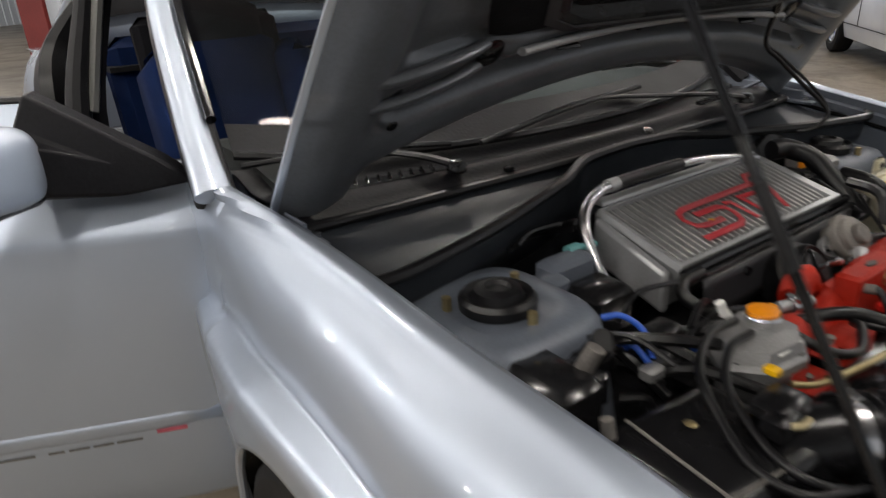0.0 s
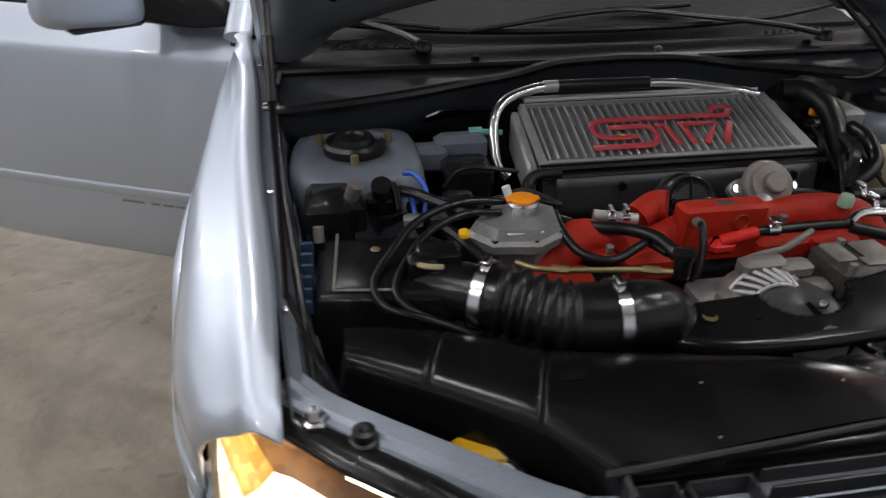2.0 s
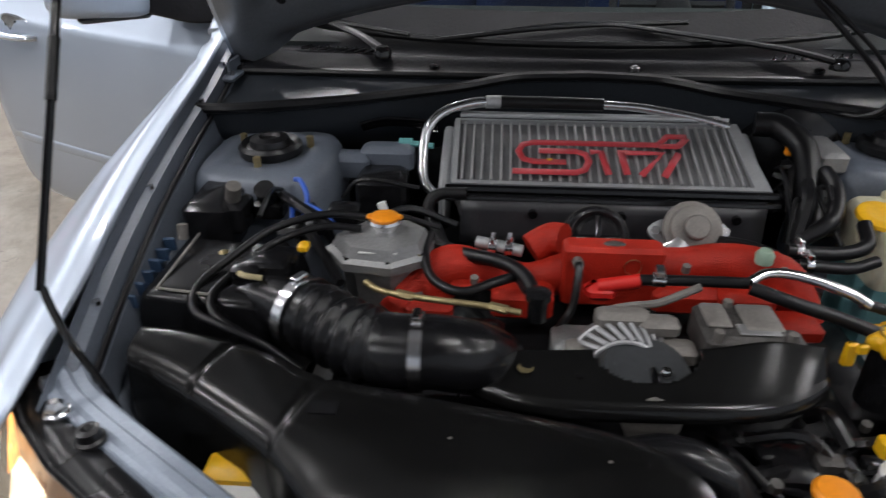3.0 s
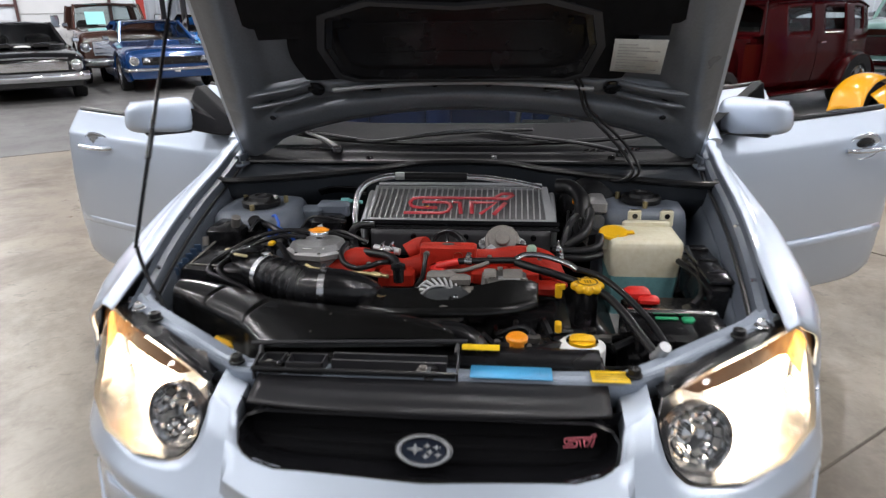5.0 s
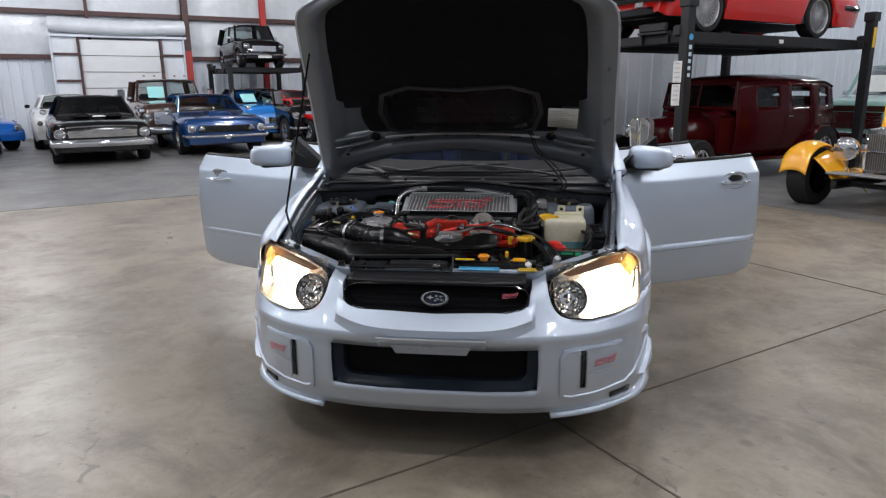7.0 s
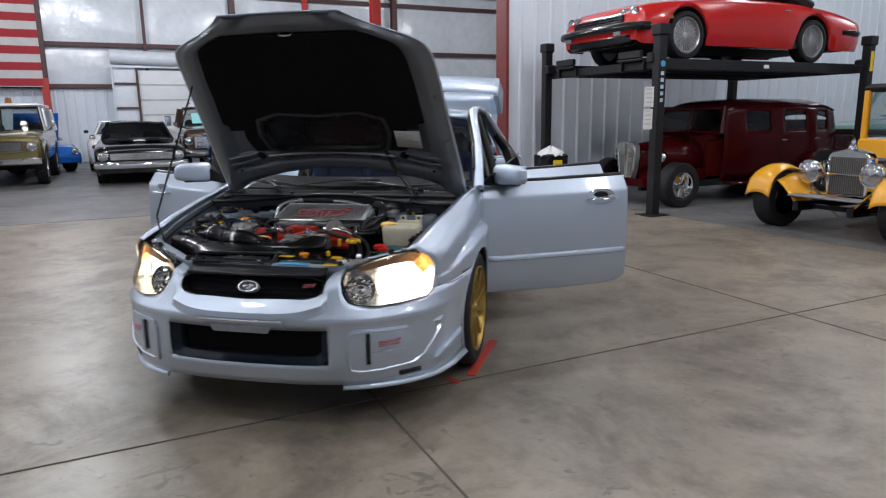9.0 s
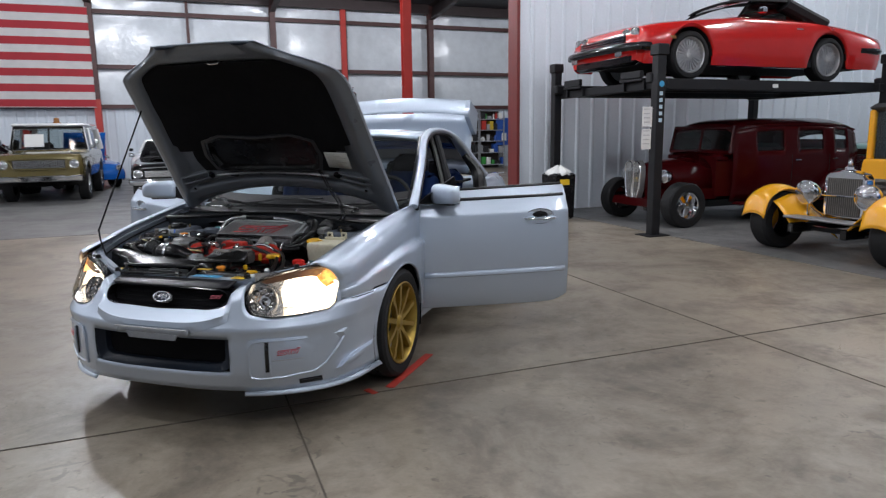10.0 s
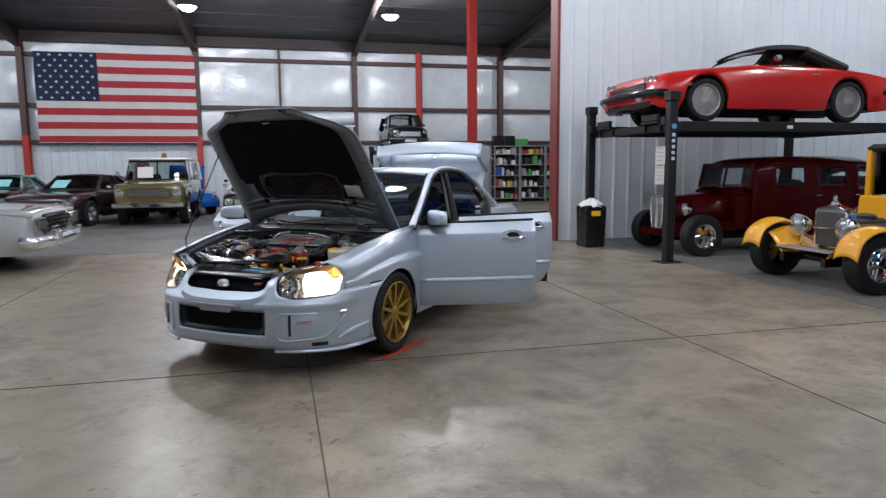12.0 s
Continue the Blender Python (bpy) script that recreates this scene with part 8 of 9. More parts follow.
        for nm, ya, yb, zb in (("windscreen", y0, r0, zb0), ("rear_window", y1, r1, zb1)):
            gl = part(nm, G().surf(lambda a, b: Vector((a * (bw + (rwid - bw) * b) * .97, ya + (yb - ya) * b - (.06 * (1 - a * a) if nm == "windscreen" else -.04 * (1 - a * a)), zb + (rz - .05 - zb) * b)), lin(-1, 1, 9), lin(0, 1, 4)), HAZE, v, nm.replace("_", " "))
            gl.visible_shadow = False
        part("windscreen_frame", G().tube([(-bw, y0, zb0), (0, y0 - .06, zb0 + .01), (bw, y0, zb0)], .012, 6, 5).tube([(-rwid, r0, rz - .05), (0, r0 - .05, rz - .03), (rwid, r0, rz - .05)], .014, 6, 5), P.get("trim", CHROME), v, "windscreen trim")
        zs = min(zb0, zb1)
        part("seats", G().box(-bw * .5, y0 + (y1 - y0) * .62, zs - .04, .46, .16, .42, .06).box(bw * .5, y0 + (y1 - y0) * .62, zs - .04, .46, .16, .42, .06).box(0, y0 + .22, zs - .02, bw * 1.8, .35, .12, .04), CABINDARK, v, "dark seats and dash")
        if cab.get("paper"):
            m_, a0 = cab["paper"]
            part("window_paper", G().surf(lambda a, b: Vector((a * .2 + a0, y0 + (r0 - y0) * (.15 + .55 * b) - .075, zb0 + (rz - .05 - zb0) * (.15 + .55 * b))), [-1, 1], [0, 1]), m_, v, "paper sheet behind the windscreen")
    gr = P.get("grille")
    if gr:
        hw, z0, z1, gm, n = gr
        q = part("grille", G().box(0, -.012, (z0 + z1) / 2, hw * 2, .03, z1 - z0, .008), gm, v, "front grille")
        for k in range(n):
            part("bar", G().box(0, -.032, z0 + (z1 - z0) * (k + .5) / n, hw * 1.94, .012, (z1 - z0) / n * .35, .002), P.get("bar", CHROME), q)
    for x, z, r in P.get("lamps", ()):
        for s in (1, -1):
            m = Matrix.Translation((s * x, P.get("lampy", -.02), z)) @ Matrix.Rotation(radians(90), 4, "X")
            h = part("headlamp", G().lathe([(r, -.05), (r * 1.06, .0), (r * 1.0, .016), (r * .86, .012)], 22, m), CHROME, v, "round chrome-rimmed headlamp")
            part("lamp_glass", G().lathe([(r * .88, .010), (r * .6, .022), (.001, .028)], 22, m), LAMPCLEAR, h)
    bp = P.get("bumper")
    if bp:
        z, h, bm_, out = bp
        part("front_bumper", G().tube([(-W * .98, .16, z), (-W * .94, -.02, z), (-W * .6, -out, z), (0, -out - .03, z), (W * .6, -out, z), (W * .94, -.02, z), (W * .98, .16, z)], h * .35, 10, 6, flat=1 / .7 if h > .1 else 1.2), bm_, v, "front bumper")
    for s in (1, -1):
        if P.get("mirrors", True) and cab:
            part("mirror", G().box(s * (W + .03), cab["y0"] + .25, ease(cab["y0"], P["top"]) + .08, .12, .08, .09, .02), P.get("trim", CHROME), v)
        part("door_handle", G().box(s * (W * .99), P.get("handle", (cab["y0"] + cab["y1"]) / 2 + .2 if cab else L / 2), ease(L / 2, P["top"]) - .14, .03, .14, .025, .008), P.get("trim", CHROME), v)
    return v


MUSCLE = dict(L=4.6, W=1.80, yf=.85, yr=3.55, rw=.33, gc=.22, top=[(0, .72), (.06, .78), (.4, .83), (1.25, .88), (1.45, .91), (3.5, .92), (3.8, .90), (4.6, .80)], cab=dict(y0=1.45, y1=3.75, r0=2.05, r1=2.95, z=1.34, bw=.74, rw=.58, posts=(2.75,)))

# black coupe with a chrome bumper
v = vehicle("muscle_car", "black seventies coupe with chrome bumper and hood scoops", hall(-.08, 12.6), P_BLACK, dict(MUSCLE, W=1.82, grille=(.60, .53, .68, STEEL, 4), lamps=((.74, .61, .095),), bumper=(.44, .15, CHROME, .09), cab=dict(MUSCLE["cab"])))
for s in (1, -1):
    part("hood_scoop", G().box(s * .30, .95, .93, .30, .55, .08, .03), P_BLACK, v, "black hood scoop")
    part("scoop_mouth", G().box(s * .30, .67, .93, .24, .02, .05, .01), CABINDARK, v)
part("hood_wedge", G().rings([[Vector((x, y, .912)) for x, y in ((-.12, .50), (.12, .50), (.06, .95), (-.06, .95))], [Vector((x, y, .93)) for x, y in ((-.12, .50), (.12, .50), (.06, .95), (-.06, .95))]], caps=True), PAPER, v, "white wedge on the hood")
part("hood_trim", G().tube([(-.62, .02, .735), (0, -.03, .755), (.62, .02, .735)], .014, 8, 4), CHROME, v, "chrome hood lip")
part("plate", G().box(0, -.16, .44, .26, .01, .07, .003), SATIN, v, "dark plate")

# royal blue coupe
v = vehicle("muscle_car", "royal blue sixties coupe with a hood scoop", hall(2.40, 13.1), P_BLUE, dict(MUSCLE, W=1.84, L=4.7, grille=(.60, .52, .66, GLOSSBLK, 2), bar=PLASTIC, lamps=((.74, .60, .085), (.53, .60, .06)), bumper=(.44, .07, CHROME, .07)))
part("hood_scoop", G().rings([[Vector((x, y, z)) for x, z in ((-.26, .86), (-.22, .95), (.22, .95), (.26, .86))] for y in (.55, .62, 1.2)], caps=True), P_BLUE, v, "raised blue hood scoop", bevel=.02)
part("plate", G().box(0, -.09, .40, .10, .01, .05, .003), CHROME, v, "small badge")
for s in (1, -1):
    part("trim_line", G().box(s * .915, 2.3, .40, .012, 2.6, .02, .003), CHROME, v, "chrome sill trim")

# white late coupe
v = vehicle("coupe", "white late-model coupe behind the black one", hall(-.35, 17.2), P_WHITE, dict(MUSCLE, W=1.88, L=4.7, rim=GLOSSBLK, top=[(0, .62), (.08, .76), (.4, .86), (1.3, .95), (1.5, .97), (3.6, 1.0), (4.7, .95)], cab=dict(MUSCLE["cab"], z=1.36), grille=(.60, .52, .62, GLOSSBLK, 1), bar=PLASTIC, lamps=((.74, .66, .06),), bumper=None, trim=GLOSSBLK))
part("lower_grille", G().box(0, -.012, .36, 1.3, .03, .14, .02), GLOSSBLK, v, "black lower grille")

# tall dark pickup
TRUCK = dict(L=5.0, W=1.95, yf=.85, yr=3.9, rw=.39, gc=.34, gap=.09, zmid=.8, top=[(0, 1.02), (.06, 1.08), (.5, 1.12), (1.45, 1.16), (2.9, 1.16), (3.0, 1.14), (5.0, 1.12)], cab=dict(y0=1.5, y1=2.9, r0=1.75, r1=2.80, z=1.78, bw=.84, rw=.74, posts=()), cat="truck")
v = vehicle("pickup_truck", "tall dark brown sixties pickup with a cyan sheet in its windscreen", hall(1.88, 15.4), P_BROWN, dict(TRUCK, W=1.78, grille=(.62, .62, .92, STEEL, 3), lamps=((.76, .80, .10),), bumper=(.50, .15, CHROME, .1), cab=dict(TRUCK["cab"], z=1.72, bw=.78, rw=.68, paper=(PAPERCYAN, -.30))))
for x in (-.5, -.25, 0, .25, .5):
    part("cab_lamp", G().lathe([(.03, 0), (.025, .03), (.001, .04)], 10, Matrix.Translation((x, 1.85, 1.775))), AMBERDIM, v, "amber cab lamp")
for s in (1, -1):
    part("tow_mirror", G().box(s * 1.10, 1.75, 1.32, .16, .06, .26, .02), CHROME, v, "chrome door mirror")

# light blue old sedan and dark car behind the doors
v = vehicle("classic_car", "light blue classic car with a dark roof", hall(4.55, 16.4), P_LBLUE, dict(MUSCLE, W=1.75, top=[(0, .78), (.1, .92), (.5, .98), (1.4, 1.0), (3.6, 1.0), (4.6, .85)], cab=dict(MUSCLE["cab"], z=1.48, mat=P_BLACK, paper=(PAPERCYAN, -.3)), grille=(.35, .5, .68, CHROME, 4), lamps=((.66, .70, .09),), bumper=(.42, .12, CHROME, .08)))
v = vehicle("classic_car", "black classic roadster with chrome lamps", hall(5.22, 15.3, 0, 4), P_BLACK, dict(MUSCLE, L=4.2, W=1.25, yf=.6, yr=3.2, top=[(0, .80), (.2, .95), (1.3, 1.02), (3.2, 1.0), (4.2, .8)], cab=dict(MUSCLE["cab"], y0=1.4, y1=3.2, r0=1.7, r1=2.9, z=1.42, bw=.52, rw=.45), grille=(.25, .5, .85, CHROME, 5), lamps=((.5, .75, .09),), bumper=(.42, .08, CHROME, .08)))
v = vehicle("classic_car", "low red sports car", hall(5.95, 14.6, 0, 15), P_RED, dict(MUSCLE, L=4.0, W=1.6, yr=3.1, top=[(0, .58), (.3, .70), (1.3, .80), (3.2, .80), (4.0, .70)], cab=dict(MUSCLE["cab"], y0=1.45, y1=3.1, r0=1.95, r1=2.6, z=1.20, bw=.66, rw=.52), lamps=((.60, .56, .07),), bumper=(.40, .07, CHROME, .06)))

# olive gold off-roader with a white roof and beacon
# its paper entry stands in for brightly reflecting windscreen glass
SCOUT = dict(L=4.2, W=1.74, yf=.80, yr=3.35, rw=.38, gc=.53, gap=.09, zmid=.80, crown=.02, shoulder=.93, top=[(0, 1.0), (.05, 1.05), (.5, 1.08), (1.3, 1.11), (1.4, 1.13), (4.2, 1.13)], cab=dict(y0=1.42, y1=4.1, r0=1.62, r1=4.0, z=1.72, bw=.80, rw=.72, posts=(2.3, 2.4), mat=P_WHITE, label="white hard top", cp=.045, paper=(PAPER, -.3)), cat="off-road car")
v = vehicle("off_roader", "olive gold off-road car with a white roof and orange beacon", hall(-2.80, 13.35), P_GOLDGREEN, dict(SCOUT, grille=(.50, .77, .94, MESHGREY, 9), bar=RIMGREY, lamps=((.68, .855, .095),), bumper=None))
part("front_bumper", G().box(0, -.13, .545, 1.70, .10, .13, .025), CHROME, v, "straight chrome bumper")
part("grille_surround", G().tube([(-.50, -.02, .75), (.50, -.02, .75), (.545, -.02, .855), (.50, -.02, .96), (-.50, -.02, .96), (-.545, -.02, .855), (-.50, -.02, .75)], .018, 8, 5), P_GOLDGREEN, v, "gold grille surround")
part("roof_slab", G().box(0, 2.82, 1.722, 1.53, 2.50, .085, .035), P_WHITE, v, "white roof panel")
part("screen_frame", G().tube([(-.79, 1.40, 1.14), (-.715, 1.585, 1.665), (.715, 1.585, 1.665), (.79, 1.40, 1.14)], .028, 8, smooth=False).tube([(0, 1.36, 1.14), (0, 1.56, 1.665)], .02, 6), CABINDARK, v, "dark windscreen frame")
part("axle_beam", G().cyl((-.7, .80, .38), (.7, .80, .38), .05, 10).lathe([(.001, -.13), (.12, -.06), (.13, .04), (.001, .12)], 14, Matrix.Translation((.2, .80, .38)) @ Matrix.Rotation(radians(90), 4, "X")), CABINDARK, v, "front axle")
part("beacon", G().lathe([(.09, 0), (.09, .03), (.065, .04), (.06, .13), (.03, .15), (.001, .15)], 18, Matrix.Translation((.12, 2.0, 1.755))), AMBERDIM, v, "orange roof beacon")
part("hood_patch", G().prism([(.10 + .44 * math.cos(a), .62 + .26 * math.sin(a)) for a in lin(0, 2 * math.pi, 25)[:-1]], 1.098, 1.116), P_WHITE, v, "white oval patch on the hood")
for s in (1, -1):
    part("mirror_arm", G().tube([(s * .86, 1.5, 1.15), (s * 1.0, 1.45, 1.28)], .012, 6).box(s * 1.0, 1.44, 1.32, .09, .04, .12, .02), CHROME, v, "chrome door mirror")

# plum coupe, another behind it, and a small blue car with its hood up
v = vehicle("muscle_car", "dark plum sixties coupe", hall(-5.35, 13.3, 0, -14), P_PURPLE, dict(MUSCLE, W=1.86, L=4.8, grille=(.62, .50, .64, STEEL, 3), lamps=((.72, .60, .08), (.52, .60, .07)), bumper=(.42, .12, CHROME, .09), cab=dict(MUSCLE["cab"], paper=(PAPERCYAN, -.3))))
v = vehicle("classic_car", "dark green classic sedan parked behind", hall(-7.9, 16.4), P_BLACK, dict(MUSCLE, grille=(.55, .5, .66, STEEL, 3), lamps=((.7, .6, .08),), bumper=(.42, .12, CHROME, .09), cab=dict(MUSCLE["cab"], paper=(PAPERCYAN, .2), mat=P_TEAL)))
v = vehicle("small_car", "small bright blue sports car with its hood raised", hall(-2.05, 17.2, 0, 25), P_MBLUE, dict(MUSCLE, L=3.6, W=1.5, yf=.7, yr=2.8, rw=.30, top=[(0, .52), (.3, .68), (1.2, .78), (2.9, .78), (3.6, .66)], cab=dict(MUSCLE["cab"], y0=1.3, y1=2.7, r0=1.7, r1=2.3, z=1.16, bw=.60, rw=.48, posts=()), lamps=((.52, .58, .08),)))
part("raised_hood", G().surf(lambda a, b: Vector((a * .55, 1.1 - .25 * b, .82 + .75 * b)), [-1, 1], lin(0, 1, 4)), P_MBLUE, v, "raised blue hood", solid=.02)

# pale silver luxury car, nose out
CAD = dict(L=5.6, W=2.0, yf=1.0, yr=4.2, rw=.35, gc=.24, top=[(0, .80), (.06, .85), (.5, .87), (1.7, .92), (4.4, .93), (5.6, .86)], shoulder=.92, cab=dict(y0=1.8, y1=4.6, r0=2.4, r1=3.9, z=1.38, bw=.82, rw=.66, posts=(3.2,)), cat="car")
v = vehicle("luxury_car", "pale silver seventies luxury car with a chrome front", hall(-2.95, 6.45, 0, 90), P_SILVERCAD, dict(CAD, grille=(.50, .50, .80, GLOSSBLK, 5), lamps=(), bumper=(.42, .17, CHROME, .13)))
for s in (1, -1):
    part("lamp_bezel", G().box(s * .74, -.03, .66, .42, .06, .20, .02), CHROME, v, "chrome lamp bezel")
    for k in (-1, 1):
        part("lamp_glass", G().box(s * .74 + k * .1, -.07, .66, .17, .02, .13, .01), LAMPCLEAR, v, "square headlamp")
    part("bumper_guard", G().box(s * .50, -.20, .45, .10, .08, .24, .02), CHROME, v, "chrome bumper guard")
    part("fender_edge", G().tube([(s * .93, -.02, .80), (s * .95, 1.0, .88), (s * .95, 3.0, .93)], .03, 8, 5), P_SILVERCAD, v)

# blue hatchback and white people carrier beyond the engine bay
v = vehicle("hatchback", "bright blue sport hatchback with a black grille", hall(7.30, .12, 0, -90), P_LBLUE, dict(L=4.4, W=1.82, yf=.9, yr=3.55, rw=.33, gc=.18, rim=GLOSSBLK, top=[(0, .62), (.06, .72), (.4, .86), (1.1, .98), (1.3, 1.0), (4.2, 1.05), (4.4, .95)], cab=dict(y0=1.25, y1=4.3, r0=2.0, r1=3.9, z=1.47, bw=.80, rw=.62, posts=(2.7,)), trim=GLOSSBLK, lamps=()))
g = G().rings([[Vector((x, -.012, z)) for x, z in ((-.46, .70), (.46, .70), (.60, .60), (.52, .44), (-.52, .44), (-.60, .60))], [Vector((x * .97, -.04, .57 + (z - .57) * .95)) for x, z in ((-.46, .70), (.46, .70), (.60, .60), (.52, .44), (-.52, .44), (-.60, .60))]], caps=True)
part("grille", g, GLOSSBLK, v, "large black grille")
part("lower_intake", G().box(0, -.02, .30, 1.0, .05, .14, .03), GLOSSBLK, v, "black lower intake")
part("lower_lip", G().box(0, -.05, .20, 1.5, .08, .05, .02), GLOSSBLK, v, "black lip")
for s in (1, -1):
    part("corner_intake", G().box(s * .70, .0, .43, .22, .05, .22, .04), GLOSSBLK, v, "black corner intake")
    part("fog_lamp", G().box(s * .70, -.03, .44, .08, .02, .10, .02), LAMPCLEAR, v, "fog lamp")
    part("headlamp", G().tube([(s * .42, .02, .76), (s * .62, .06, .80), (s * .80, .25, .86)], .05, 8, 5), LAMPCLEAR, v, "swept headlamp")
    part("intake_frame", G().tube([(s * .56, -.02, .62), (s * .58, -.03, .50), (s * .60, -.03, .34), (s * .84, .06, .30)], .022, 8, 5), P_LBLUE, v)
v = vehicle("people_carrier", "white people carrier parked side-on", hall(6.15, -2.65, 0, -90), P_WHITE, dict(L=4.7, W=1.80, yf=.9, yr=3.55, rw=.33, gc=.24, rim=STEEL, spokes=10, top=[(0, .70), (.1, .82), (.6, .95), (1.2, 1.03), (4.6, 1.10), (4.7, 1.0)], cab=dict(y0=1.2, y1=4.6, r0=1.95, r1=4.4, z=1.58, bw=.82, rw=.70, posts=(2.3, 3.4)), trim=P_WHITE, lamps=((.7, .7, .09),)))
for s in (1, -1):
    part("door_line", G().box(s * .902, 2.45, .72, .006, .008, .62).box(s * .902, 2.4, .42, .006, 1.9, .008), CABINDARK, v)

# teal pickup behind the maroon sedan
v = vehicle("pickup_truck", "faded teal and cream pickup with a sheet in its windscreen", hall(11.2, 4.6, 0, -90), P_TEAL, dict(TRUCK, grille=(.62, .62, .92, STEEL, 3), lamps=((.76, .80, .10),), bumper=(.50, .15, CHROME, .1), cab=dict(TRUCK["cab"], paper=(PAPER, -.3))))
part("rust_band", G().box(0, -.015, .98, 1.6, .02, .10, .01), P_BROWN, v, "rusty panel under the hood")

# red convertible on the lift
LZ = 2.085
v = vehicle("convertible", "red eighties convertible with a black soft top, up on the lift", hall(5.93, 5.10, LZ, -90), P_RED, dict(L=4.66, W=1.79, yf=.84, yr=3.45, rw=.325, gc=.20, gap=.05, zmid=.50, rim=RIMGREY, rim_r=.245, spokes=24, top=[(0, .62), (.06, .68), (.45, .76), (1.45, .86), (1.75, .885), (3.1, .875), (3.8, .82), (4.66, .68)], crown=.03, cab=dict(y0=1.78, y1=3.44, r0=2.14, r1=2.79, z=1.21, bw=.72, rw=.57, posts=(), mat=SOFTTOP, soft=True, cp=.09, label="black cloth soft top"), grille=(.55, .50, .60, GLOSSBLK, 3), lampy=.035, lamps=((.68, .59, .095), (.50, .585, .095)), bumper=(.42, .11, GLOSSBLK, .10)))
part("bumper_trim", G().tube([(-.86, .10, .468), (-.6, -.095, .468), (0, -.135, .468), (.6, -.095, .468), (.86, .10, .468)], .014, 8, 5), CHROME, v, "chrome bumper strip")


def soft_top(y, a):
    """The raised cloth top: a from -1 to 1 across, over the roof bows and down the rear quarters."""
    y += .11
    w = ease(y, [(2.18, .58), (2.5, .60), (3.0, .61), (3.4, .67), (3.74, .70)])
    z = ease(y, [(2.18, 1.215), (2.35, 1.265), (2.65, 1.285), (2.95, 1.262), (3.2, 1.17), (3.45, 1.04), (3.74, .88)])
    low = ease(y, [(2.18, 1.15), (2.9, 1.16), (3.05, 1.12), (3.15, .95), (3.25, .86), (3.74, .84)])
    k = abs(a)
    if k < .8:
        return Vector((math.copysign(w * k / .8, a), y - .11, z - .045 * (k / .8) ** 3))
    q = (k - .8) / .2
    return Vector((math.copysign(w + .07 * q, a), y - .11, (z - .045) * (1 - q) + min(low, z - .05) * q))


part("soft_top", G().surf(soft_top, lin(2.07, 3.63, 27), [-1, -.93, -.86, -.8, -.7, -.5, -.25, 0, .25, .5, .7, .8, .86, .93, 1]), SOFTTOP, v, "raised black cloth soft top", solid=.014)
part("sill_panel", G().box(.80, 2.3, .26, .10, 1.9, .14, .02).box(-.80, 2.3, .26, .10, 1.9, .14, .02), GLOSSBLK, v, "dark sill panels")
part("front_valance", G().box(0, .06, .27, 1.4, .14, .16, .04), GLOSSBLK, v, "dark front valance")
for s in (1, -1):
    part("side_marker", G().box(s * .885, .52, .55, .02, .10, .05, .01), AMBERDIM, v, "amber side marker")
    part("rear_bumper", G().tube([(s * .86, 4.1, .48), (s * .84, 4.55, .48), (s * .4, 4.72, .48)], .05, 8, 5), GLOSSBLK, v, "black rear bumper")
    part("fog_lamp", G().box(s * .55, -.12, .34, .14, .03, .07, .01), LAMPCLEAR, v, "fog lamp")

# black small car on the far lift
v = vehicle("small_car", "small black car up on a lift by the far wall", hall(5.05, 18.8, 2.10), P_BLACK, dict(L=3.05, W=1.41, yf=.5, yr=2.55, rw=.26, gc=.20, gap=.05, zmid=.5, shoulder=.80, crown=.05, wide=[(0, .80), (.10, .90), (.35, .97), (.7, 1), (2.6, 1), (2.9, .94), (3.05, .84)], top=[(0, .60), (.06, .70), (.25, .76), (.8, .81), (.95, .83), (3.05, .80)], cab=dict(y0=.92, y1=2.95, r0=1.20, r1=2.78, z=1.33, bw=.61, rw=.53, posts=(1.8,), mat=P_BLACK), grille=(.36, .44, .62, CHROME, 6), lamps=((.53, .60, .085),), bumper=(.36, .06, CHROME, .05)))
part("plate", G().box(0, -.05, .30, .42, .01, .09, .003), PAPER, v, "pale plate")


